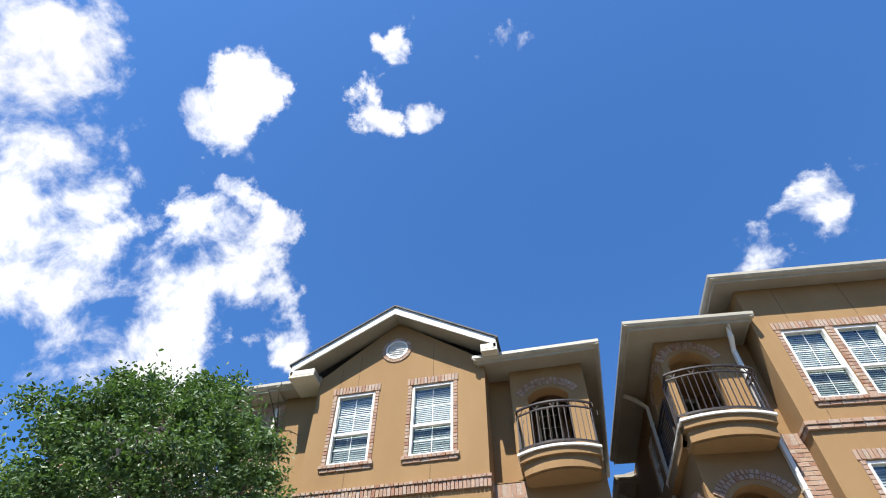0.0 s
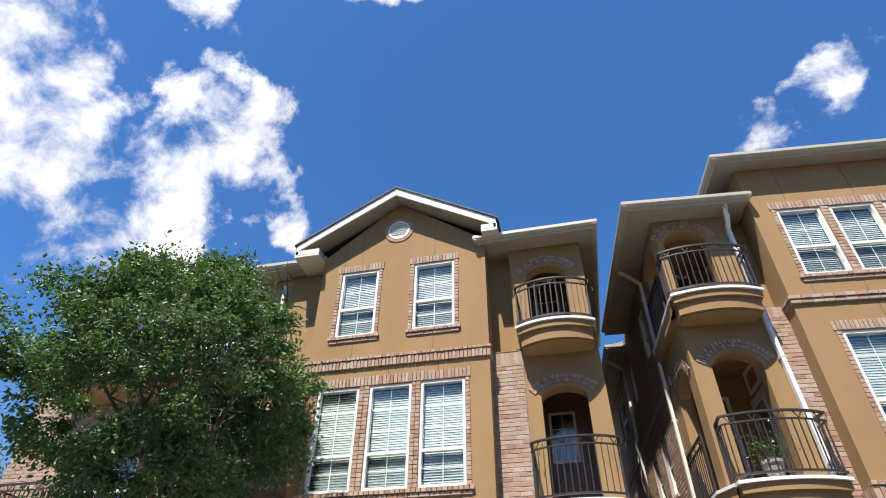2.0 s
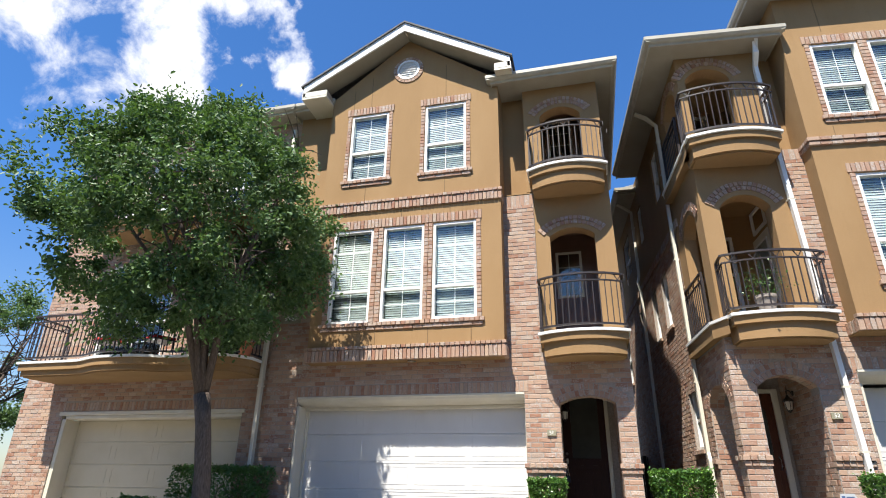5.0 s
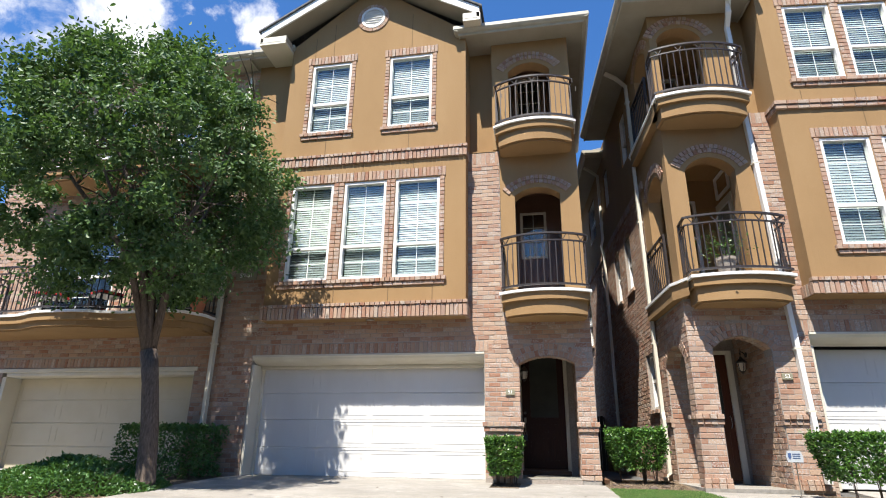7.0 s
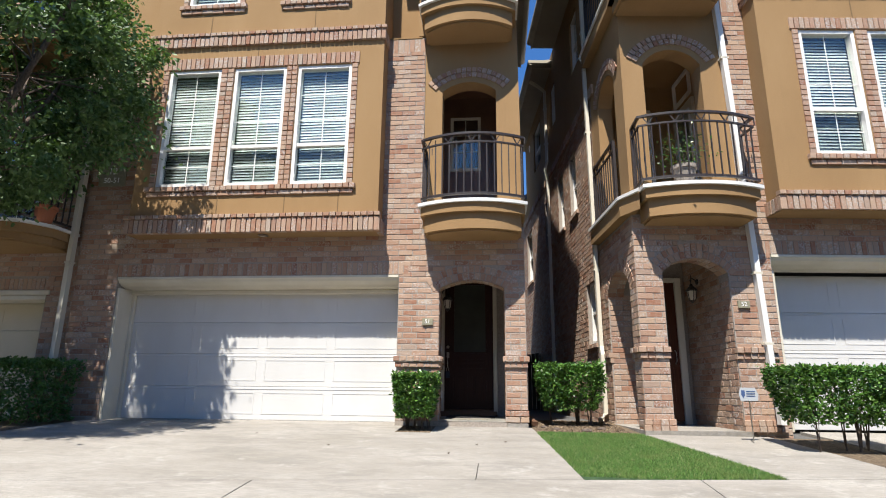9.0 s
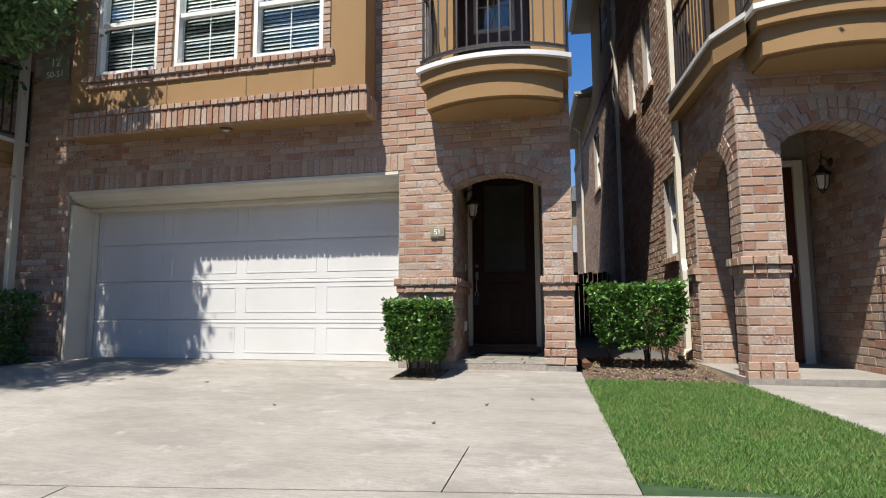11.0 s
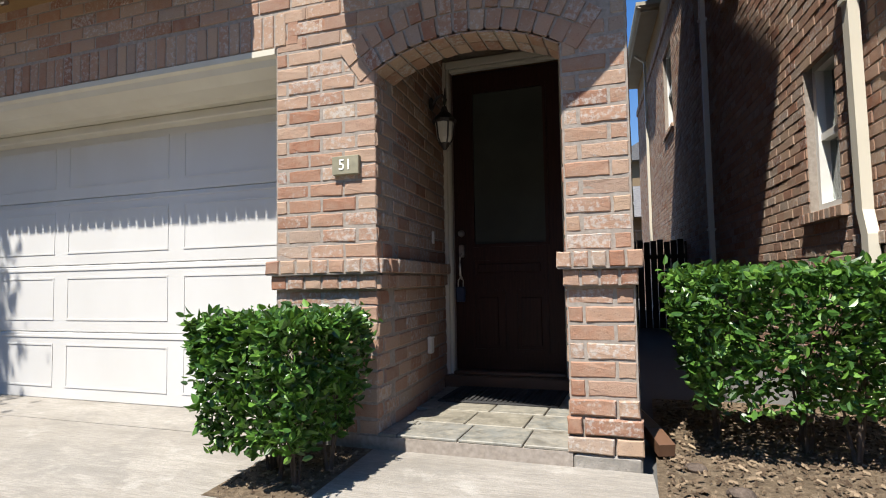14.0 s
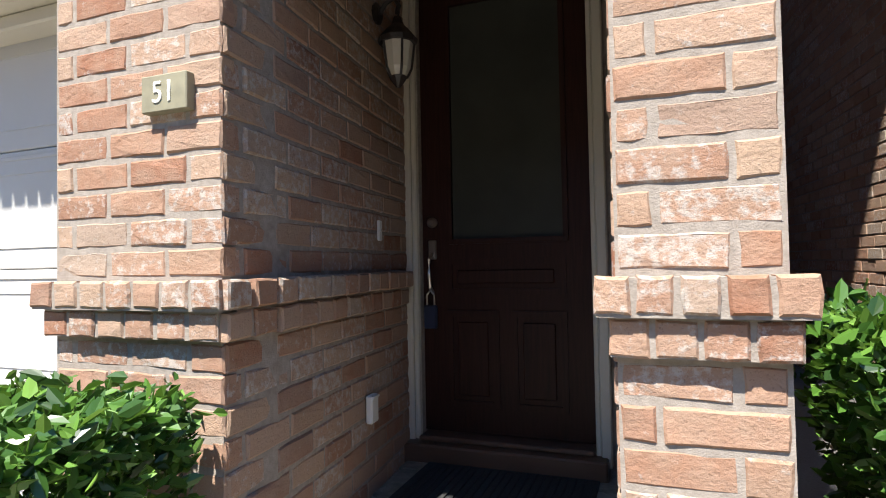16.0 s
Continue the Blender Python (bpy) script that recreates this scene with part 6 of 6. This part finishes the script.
def plant_pot(at, s, label, leaf_n, tall, material):
    e = empty("potted_plant", at, label, "plant pot")
    part("pot", lathe(bmesh.new(), 0, 0, [(0.11 * s, 0), (0.16 * s, 0.24 * s), (0.18 * s, 0.25 * s), (0.18 * s, 0.3 * s), (0.15 * s, 0.3 * s), (0.13 * s, 0.26 * s)], 16), material, e)
    if leaf_n:
        for k in range(7):
            a = k * 0.9
            part("stem", tube(bmesh.new(), [(0, 0, 0.25 * s), (0.1 * math.cos(a), 0.1 * math.sin(a), 0.25 * s + tall * 0.5), (0.28 * math.cos(a), 0.28 * math.sin(a), 0.25 * s + tall * (0.6 + 0.06 * k))], [0.008, 0.005, 0.002], 5), BARK, e)
        part("foliage", leaf_cloud(leaf_n, lambda r: (r.gauss(0, 0.17), r.gauss(0, 0.17), 0.3 * s + abs(r.gauss(tall * 0.4, tall * 0.28))), 0.05, 11), LEAF_HEDGE, e)["kind"] = "stuff"
    return e


def leaf_cloud(n, where, size, seed, aspect=0.55, out=None):
    """n pointed, slightly folded leaves at places drawn from where()."""
    r = random.Random(seed)
    bm_ = bmesh.new()
    for _ in range(n):
        p = Vector(where(r))
        d = Vector((r.gauss(0, 1), r.gauss(0, 1), r.gauss(0.1, 0.7))).normalized()
        if out is not None:
            d = (d + out(p)).normalized()
        s = d.cross(Vector((r.gauss(0, 1), r.gauss(0, 1), r.gauss(0, 1)))).normalized()
        nn = d.cross(s)
        L = size * r.uniform(0.65, 1.25)
        a, b, c_, e_ = p, p + d * L * 0.5 + s * L * aspect * 0.5 + nn * L * 0.1, p + d * L, p + d * L * 0.5 - s * L * aspect * 0.5 + nn * L * 0.1
        v = [bm_.verts.new(q) for q in (a, b, c_, e_)]
        bm_.faces.new((v[0], v[1], v[2]))
        bm_.faces.new((v[0], v[2], v[3]))
    return bm_


def leaves(name, n, where, size, seed, material, parent, aspect=0.55, out=None):
    """The same, written straight into a mesh, for large numbers."""
    r = random.Random(seed)
    vs, fs = [], []
    for _ in range(n):
        p = Vector(where(r))
        d = Vector((r.gauss(0, 1), r.gauss(0, 1), r.gauss(0.1, 0.7)))
        if out is not None:
            d = d.normalized() + out(p)
        d.normalize()
        s = d.cross(Vector((r.gauss(0, 1), r.gauss(0, 1), r.gauss(0, 1)))).normalized()
        nn = d.cross(s)
        L = size * r.uniform(0.65, 1.25)
        k = len(vs)
        vs += [p, p + d * L * 0.3 + s * L * aspect * 0.42 + nn * L * 0.08, p + d * L * 0.7 + s * L * aspect * 0.36 + nn * L * 0.06, p + d * L - nn * L * 0.05, p + d * L * 0.7 - s * L * aspect * 0.36 + nn * L * 0.06, p + d * L * 0.3 - s * L * aspect * 0.42 + nn * L * 0.08]
        fs += [(k, k + 1, k + 2, k + 3), (k, k + 3, k + 4, k + 5)]
    me_ = bpy.data.meshes.new(name)
    me_.from_pydata([tuple(v) for v in vs], [], fs)
    me_.materials.append(material)
    ob = new(name, me_)
    ob.parent = parent
    ob["kind"] = "stuff"
    return ob


plant_pot((4.22, -0.78, 3.285), 1.0, "pale pot with a leafy flowering plant", 260, 0.55, MORTAR)
plant_pot((-5.78, -0.50, 2.985), 1.0, "round terracotta pot on the balcony", 60, 0.25, TERRA)


# ---- tree ----
def tree(at, height, crown, seed, n_leaf, label, trunk_r=0.14, lean=(-0.35, 0.0), group="street trees"):
    """Tapered trunk, forked limbs, branches and a ragged crown of single leaves."""
    r = random.Random(seed)
    e = empty("tree", at, label, "tree", group)
    fork = height * 0.24
    part("trunk", tube(bmesh.new(), [(0, 0, -0.1), (0.0, 0, 0.06), (lean[0] * 0.25, 0.01, fork * 0.4), (lean[0] * 0.6, -0.01, fork * 0.75), (lean[0], lean[1], fork)], [trunk_r * 1.35, trunk_r * 1.08, trunk_r * 0.95, trunk_r * 0.9, trunk_r], 12), BARK, e, smooth=True)
    cx, cy, cz, rx, ry, rz = crown
    tips = []
    for k in range(9):
        a = 2 * math.pi * k / 9 + r.uniform(-0.3, 0.3)
        rr = r.uniform(0.35, 0.85)
        end = Vector((cx + rx * rr * math.cos(a), cy + ry * rr * math.sin(a), cz + rz * r.uniform(-0.2, 0.75)))
        base = Vector((lean[0] + 0.05 * math.cos(a), lean[1] + 0.05 * math.sin(a), fork + r.uniform(-0.25, 0.1)))
        m1 = base.lerp(end, 0.35) + Vector((0, 0, 0.35)) - Vector((math.cos(a), math.sin(a), 0)) * 0.25
        m2 = base.lerp(end, 0.7) + Vector((0, 0, 0.25))
        part("limb", tube(bmesh.new(), [base, m1, m2, end], [trunk_r * 0.5, trunk_r * 0.36, trunk_r * 0.22, trunk_r * 0.07], 8), BARK, e, smooth=True)
        for q in (m1, m1.lerp(m2, 0.5), m2, m2.lerp(end, 0.5), end):
            for _ in range(3):
                d = Vector((r.gauss(0, 1), r.gauss(0, 1), r.gauss(0.35, 0.6))).normalized()
                tip = q + d * r.uniform(0.6, 1.3)
                tips.append((q, tip))
    bm_ = bmesh.new()
    for q, tip in tips:
        tube(bm_, [q, q.lerp(tip, 0.5) + Vector((0, 0, 0.06)), tip], [trunk_r * 0.13, trunk_r * 0.08, trunk_r * 0.03], 5)
    part("twig", bm_, BARK, e)["kind"] = "stuff"
    # clumps over the crown's shell and inside, so that the outline is ragged
    clumps = []
    for _ in range(n_leaf // 300):
        while True:
            p = Vector((r.uniform(-1, 1), r.uniform(-1, 1), r.uniform(-1, 1)))
            if 0.25 < p.length < 1.0:
                break
        p = p.normalized() * (p.length ** 0.45)
        w = 1.0 - 0.46 * max(0.0, p.z) ** 1.6 - 0.16 * max(0.0, -p.z)
        w *= 1 + 0.10 * math.sin(5 * math.atan2(p.y, p.x) + seed) + r.uniform(-0.10, 0.13)
        clumps.append((Vector((cx + p.x * rx * w, cy + p.y * ry * w, cz + p.z * rz)), r.uniform(0.09, 0.23)))
    mid = Vector((cx, cy, cz))

    def where(q):
        c0, s0 = clumps[q.randrange(len(clumps))]
        return c0 + Vector((q.gauss(0, s0), q.gauss(0, s0), q.gauss(0, s0 * 0.8)))

    leaves("crown", n_leaf, where, 0.088, seed + 1, LEAF_TREE, e, 0.6, lambda p: (p - mid).normalized() * 0.5 + Vector((0, 0, -0.45)))
    return e


tree((-4.98, -2.25, -0.12), 8.6, (-0.95, -0.2, 5.36, 2.62, 2.6, 2.6), 5, 72000, "leafy green street tree with a forked trunk")
tree((-14.9, 1.4, -0.1), 6.0, (0, 0, 3.6, 1.9, 2.1, 2.3), 15, 16000, "dark green tree beyond the far townhouse", lean=(0.0, 0.0))


# ---- hedges ----
def hedge(at, sx, sy, z0, z1, n, label, seed, material=None, leaf=0.052, bare=0.0, mound=False, turn=0.0, stems=5):
    """A clipped shrub: short stems and a box of leaves, thinner at its foot."""
    e = empty("hedge", at, label, "hedge", "clipped hedges", turn=turn)
    r = random.Random(seed)
    for k in range(stems):
        x, y = r.uniform(-sx * 0.32, sx * 0.32), r.uniform(-sy * 0.2, sy * 0.2)
        for j in range(3):
            part("stem", tube(bmesh.new(), [(x, y, -0.06), (x + r.uniform(-0.05, 0.05), y + r.uniform(-0.05, 0.05), z0 + 0.1), (x + r.uniform(-0.25, 0.25) * sx, y + r.uniform(-0.25, 0.25) * sy, z0 + (z1 - z0) * 0.7)], [0.011, 0.007, 0.003], 6), BARK, e)

    def where(q):
        u = q.random()
        p = [q.uniform(-1, 1), q.uniform(-1, 1), q.uniform(0, 1)]
        if u < 0.30:
            p[2] = 1 - abs(q.gauss(0, 0.06))
        elif u < 0.86:
            k = 0 if q.random() < sy / (sx + sy) else 1
            p[k] = (1 if q.random() < 0.5 else -1) * (1 - abs(q.gauss(0, 0.09)))
            p[2] = q.random() ** (1.0 - 0.35 * bare)
        if mound:
            a, rr = q.uniform(0, 6.283), q.random() ** 0.5
            h = (1 - rr ** 3) * (0.8 + 0.2 * math.sin(5 * math.cos(a) * rr + seed) * math.cos(4 * math.sin(a) * rr))
            return (rr * math.cos(a) * sx / 2, rr * math.sin(a) * sy / 2, z0 + (z1 - z0) * h * (1 - abs(q.gauss(0, 0.12))))
        wob = 1 + 0.05 * math.sin(7 * p[0] + seed) * math.sin(6 * p[2] + 2 * p[1] + seed)
        low = 1 - bare * 0.5 * (1 - p[2]) ** 2
        return (p[0] * sx / 2 * wob * low, p[1] * sy / 2 * wob * low, z0 + (z1 - z0) * p[2] + q.gauss(0, 0.012))

    def thinned(q):
        while True:
            p = Vector(where(q))
            gap = noise.noise(p * 9.0 + Vector((seed, 0, 0))) + 0.6 * noise.noise(p * 21.0)
            if gap > -0.22 or q.random() < 0.18:
                break
        if q.random() < 0.10:
            p += Vector((p.x / sx, p.y / sy, 0.5 if p.z > z0 + (z1 - z0) * 0.85 else 0.0)) * q.uniform(0.0, 0.11)
        return p

    leaves("leaves", int(n * 1.15), thinned, leaf, seed, material or LEAF_HEDGE, e, 0.6, lambda p: Vector((p.x / sx, p.y / sy, 0.2)) * 0.6)
    return e


hedge((0.38, -0.46, -0.10), 0.56, 0.66, 0.18, 0.75, 6200, "clipped green shrub beside the garage door", 21, bare=0.55)
hedge((2.62, 0.45, -0.06), 0.95, 0.75, 0.24, 0.89, 6600, "clipped green hedge over mulch at the alley", 22, bare=0.5)
hedge((5.46, -1.42, -0.12), 1.25, 0.7, 0.24, 0.86, 8200, "clipped hedge along the next walk", 23, bare=0.5)
hedge((6.55, -1.62, -0.14), 1.2, 0.7, 0.24, 0.84, 7600, "clipped hedge along the next driveway", 24, bare=0.5)
hedge((7.5, -1.9, -0.16), 1.0, 0.7, 0.24, 0.84, 6200, "clipped hedge along the next driveway", 25, bare=0.7)
hedge((-5.85, -0.55, -0.1), 1.75, 0.75, 0.05, 0.92, 8000, "dark clipped hedge under the downspout", 26, material=LEAF_COVER)
hedge((-6.2, -2.25, -0.2), 2.9, 2.5, 0.0, 0.50, 17000, "low spreading groundcover hedge round the tree", 27, material=LEAF_COVER, leaf=0.06, stems=6, mound=True)
hedge((-12.4, -1.0, -0.1), 1.3, 0.9, 0.05, 0.9, 4000, "clipped hedge beside the far driveway", 28)

# ---- yard sign ----
ys = empty("yard_sign", (4.66, -1.0, -0.12), "small blue and white alarm sign on a stake", "sign")
ys.scale = (0.8, 0.8, 0.8)
part("stake", boxes((-0.008, -0.006, 0.0, 0.008, 0.006, 0.62)), NICKEL, ys)
part("panel", prism(bmesh.new(), [[(-0.13, 0.60), (0.13, 0.60), (0.14, 0.70), (0.10, 0.80), (-0.12, 0.80), (-0.15, 0.70)]], front(-0.012), 0.008), SIGN, ys)
part("shield", prism(bmesh.new(), [[(-0.115, 0.69), (-0.09, 0.64), (-0.06, 0.69), (-0.06, 0.76), (-0.115, 0.76)]], front(-0.016), 0.003), SIGNBLUE, ys)
for i in range(3):
    part("bar", boxes((-0.04, -0.016, 0.735 - i * 0.035, 0.09, -0.0125, 0.75 - i * 0.035)), SIGNBLUE, ys)

# ---- alley end and distance ----
fn = empty("fence", (0, 0, 0), "dark wooden fence across the alley", "fence")
for i in range(13):
    part("board", boxes((1.70 + i * 0.112, 8.0, -0.1, 1.80 + i * 0.112, 8.025, 1.45 + 0.02 * (i % 3))), FENCE, fn)
part("rail", boxes((1.70, 8.03, 1.15, 3.15, 8.07, 1.23)), FENCE, fn)
lp = empty("street_lamp", (3.25, 15.5, -0.1), "black post lamp in the distance", "street lamp")
part("post", tube(bmesh.new(), [(0, 0, 0), (0, 0, 2.9)], 0.05), IRON, lp)
part("head", lathe(bmesh.new(), 0, 0, [(0.06, 2.9), (0.16, 3.3), (0.19, 3.32), (0.05, 3.5)], 8), IRON, lp)
fh = empty("far_house", (4.2, 24.0, 0), "distant tan house with grey hipped roof", "house")
part("wall", boxes((-6, 0, -0.4, 4, 6, 3.6)), FARWALL, fh)
bm = bmesh.new()
q = [bm.verts.new(p) for p in ((-6.5, -0.6, 3.5), (4.5, -0.6, 3.5), (4.5, 6.6, 3.5), (-6.5, 6.6, 3.5), (-3, 3, 5.4), (1.5, 3, 5.4))]
for f in ((0, 1, 5, 4), (1, 2, 5), (2, 3, 4, 5), (3, 0, 4), (3, 2, 1, 0)):
    bm.faces.new([q[i] for i in f])
part("roof", bm, SHINGLE, fh)
part("balcony", boxes((-4, -1.2, 1.6, 2, 0, 1.8)), FARWALL, fh)
for i in range(30):
    part("baluster", boxes((-4 + i * 0.2, -1.15, 1.8, -3.97 + i * 0.2, -1.12, 2.8)), IRON, fh)
part("rail", boxes((-4, -1.17, 2.8, 2, -1.1, 2.86)), IRON, fh)
fh2 = empty("far_house", (7.5, 38.0, 0), "distant tan house with a gable", "house")
part("wall", boxes((-7, 0, -0.4, 5, 8, 9.0)), FARWALL, fh2)
bm = bmesh.new()
prism(bm, [[(-7.6, 8.8), (-1, 12.5), (5.6, 8.8)]], front(-0.6), 9)
part("roof", bm, SHINGLE, fh2)
part("window", boxes((-4.6, -0.05, 5.6, -3.2, 0.05, 7.6)), WHITE, fh2)

# ---- litter ----
rl = random.Random(31)
verts, faces = [], []
for _ in range(3200):
    zone = rl.random()
    if zone < 0.75:
        x, y = rl.uniform(2.06, 3.32), rl.uniform(-0.5, 1.5)
    elif zone < 0.85:
        x, y = rl.uniform(0.16, 0.60), rl.uniform(-0.70, -0.06)
    else:
        x, y = rl.uniform(-7.4, -5.0), rl.uniform(-3.3, -0.3)
    z = ground_z(x, y) + 0.012
    s, a = 0.005 + 0.02 * rl.random() ** 2.5, rl.uniform(0, 6.28)
    d1, d2 = Vector((math.cos(a), math.sin(a), rl.uniform(-0.3, 0.5))) * s, Vector((-math.sin(a), math.cos(a), rl.uniform(-0.2, 0.4))) * s * 0.35
    p = Vector((x, y, z))
    up = Vector((0, 0, 0.008))
    n = len(verts)
    verts += [tuple(q) for q in (p - d1 - d2, p + d1 - d2, p + d1 + d2, p - d1 + d2, p - d1 * 0.8 + up, p + d1 * 0.8 + up)]
    faces += [(n, n + 1, n + 5, n + 4), (n + 3, n + 4, n + 5, n + 2), (n, n + 4, n + 3), (n + 1, n + 2, n + 5)]
me = bpy.data.meshes.new("mulch_chips")
me.from_pydata(verts, [], faces)
ch_m = Mat("mulch_chip", 0.95, spec=0.2)
me.materials.append(ch_m.color(ch_m.ramp(ch_m.geo.outputs["Random Per Island"], (0.0, (0.06, 0.04, 0.026)), (0.6, (0.14, 0.10, 0.066)), (1.0, (0.28, 0.21, 0.14)))).m)
tagged(new("mulch_chips", me), "scattered brown bark chips and leaf litter", "mulch", kind="stuff")
DRY = Mat("dry_leaf", 0.8).color((0.07, 0.045, 0.028)).m
for x, y in ((1.62, -1.45), (1.28, -1.7), (-0.4, -2.0), (2.55, -1.9), (2.9, -2.4), (1.0, -2.3), (-1.6, -1.2), (3.1, -1.4)):
    bm = bmesh.new()
    z = ground_z(x, y) + 0.016
    a = rl.uniform(0, 6.28)
    q = [bm.verts.new((x + r_ * math.cos(a + t), y + r_ * math.sin(a + t), z + h_)) for r_, t, h_ in ((0.022, 0, 0.008), (0.012, 1.4, 0.0), (0.022, 3.14, 0.010), (0.013, 4.7, 0.002))]
    q2 = [bm.verts.new(v.co + Vector((0, 0, 0.0025))) for v in q]
    bm.faces.new(q)
    bm.faces.new(q2[::-1])
    for k in range(4):
        bm.faces.new((q[k], q[(k + 1) % 4], q2[(k + 1) % 4], q2[k]))
    tagged(part("fallen_leaf", bm, DRY), "dry brown leaf lying on the concrete", "leaf", "fallen leaves")
for x, y, s in ((2.75, -0.30, 0.06), (2.35, -0.15, 0.045), (3.0, -0.05, 0.05), (2.2, 0.1, 0.04)):
    bm = bmesh.new()
    bmesh.ops.create_icosphere(bm, subdivisions=2, radius=s)
    for v in bm.verts:
        v.co = Vector((v.co.x * 1.3, v.co.y, v.co.z * 0.6)) * (1 + 0.18 * noise.noise(v.co * 30))
        v.co += Vector((x, y, ground_z(x, y) + s * 0.3))
    tagged(part("stone", bm, BARK), "small grey-brown stone in the mulch", "stone", "stones in the bed")

# ---- porch tiles and single bricks ----
TILE_MESH = {}
for j in range(5):
    y0 = -0.015 + j * 0.315
    for i in range(4):
        x0 = 0.36 + i * 0.335 + (0.0 if j % 2 else 0.06)
        xa, xb = max(x0, slant(y0) + 0.005), min(x0 + 0.327, 1.645)
        if xb - xa < 0.05:
            continue
        bm = bmesh.new()
        box(bm, xa, y0, 0.0, xb, y0 + 0.307, 0.016 + rnd.uniform(-0.001, 0.002), bevel=0.004)
        part("tile", bm, SLATE, porch)

pier = part("pier_core", boxes((0.003, 0.02, -0.1, 0.62, 0.22, 2.2)), MORTAR, house)
pillar = part("pillar_core", boxes((1.665, 0.02, -0.1, 1.955, 0.24, 2.02)), MORTAR, house)
low_cells = lambda a, b, zs: [c_ for z in zs for c_ in brick_cells(a, b, z, z + COURSE)]


def course_cells(a, b, z0, rows, start=0):
    """Running bond with corners kept whole: rows of cells from z0 up."""
    out = []
    for r_ in range(rows):
        z = z0 + r_ * COURSE
        shift = 0.0 if (r_ + start) % 2 else LENGTH * 0.36
        u = a
        first = shift if shift else LENGTH
        while u < b - 0.02:
            w = min(first, b - u)
            if b - (u + w) < 0.05:
                w = b - u
            out.append((u, z, w, COURSE))
            u += w
            first = LENGTH
    return out


on_front = lambda u, v: ((u, 0.0, v), 0.0)
LEDGE = 0.95
z_low, z_high = LEDGE - 2 * COURSE, LEDGE
rows_low = 9
single_bricks(course_cells(0.0, PX0 + 0.011, z_low - rows_low * COURSE, rows_low), on_front, pier)
single_bricks(course_cells(0.0, PX0 + 0.011, z_high, 17, 1), on_front, pier)
single_bricks(soldier_cells(-0.02, PX0 + 0.02, z_low, COURSE, 0.112), on_front, pier, proud=0.035)
single_bricks(soldier_cells(-0.045, PX0 + 0.045, z_low + COURSE, COURSE, 0.112), on_front, pier, proud=0.058)
for nm, a_, b_ in (("pier", 0.0, PX0), ("pillar", PX1, 1.965)):
    part("ledge_mortar", boxes((a_ - 0.012, -0.03, z_low + 0.006, b_ + 0.012, 0.02, z_low + COURSE)), MORTAR, pier if nm == "pier" else pillar)
    part("ledge_mortar", boxes((a_ - 0.036, -0.052, z_low + COURSE, b_ + 0.036, 0.02, LEDGE - 0.008)), MORTAR, pier if nm == "pier" else pillar)
part("ledge_mortar", prism(bmesh.new(), [[(0.02, z_low + 0.008), (1.36, z_low + 0.008), (1.36, LEDGE - 0.012), (0.02, LEDGE - 0.012)]], lambda u, v, d: (slant(u) + 0.03 - d, u, v), 0.03), MORTAR, porch_l)
single_bricks(course_cells(PX1, 1.965, z_low - 6 * COURSE, 6), on_front, pillar)
single_bricks(course_cells(PX1, 1.965, z_high, 13, 1), on_front, pillar)
for z, g_, p_ in ((z_low, 0.02, 0.035), (z_low + COURSE, 0.045, 0.058)):
    single_bricks(soldier_cells(PX1 - g_, 1.965 + g_, z, COURSE, 0.085), on_front, pillar, proud=p_)
for k, g_ in ((7, 0.006), (8, 0.018), (9, 0.018)):
    single_bricks(course_cells(PX1 - g_, 1.965 + g_, z_low - k * COURSE, 1, k), on_front, pillar, proud=0.01 + g_)
part("footing", boxes((PX1 + 0.01, -0.02, -0.15, 1.97, 0.26, z_low - 9 * COURSE), bevel=0.01), FOOTING, pillar, "rough concrete footing")
TURN_IN = 90 + math.degrees(math.atan(0.068))
inner = lambda u, v: ((slant(u), u, v), TURN_IN)
wall_low = course_cells(0.0, 1.42, z_low - rows_low * COURSE, rows_low, 1)
wall_up = course_cells(0.0, 1.42, z_high, 19)
single_bricks(wall_low, inner, porch_l)
single_bricks(wall_up, inner, porch_l)
single_bricks(soldier_cells(-0.03, 1.36, z_low, COURSE, 0.112), inner, porch_l, proud=0.035)
single_bricks(soldier_cells(-0.05, 1.36, z_low + COURSE, COURSE, 0.112), inner, porch_l, proud=0.058)
# returns of the pillar: alley side and porch side
single_bricks(course_cells(0.0, 0.42, z_low - 8 * COURSE, 31), lambda u, v: ((1.962, u, v), 90.0), pillar)
brick_wall("brickwork", brick_cells(0.0, 1.44, -0.02, 2.6), side(PX1, 1.0), house)
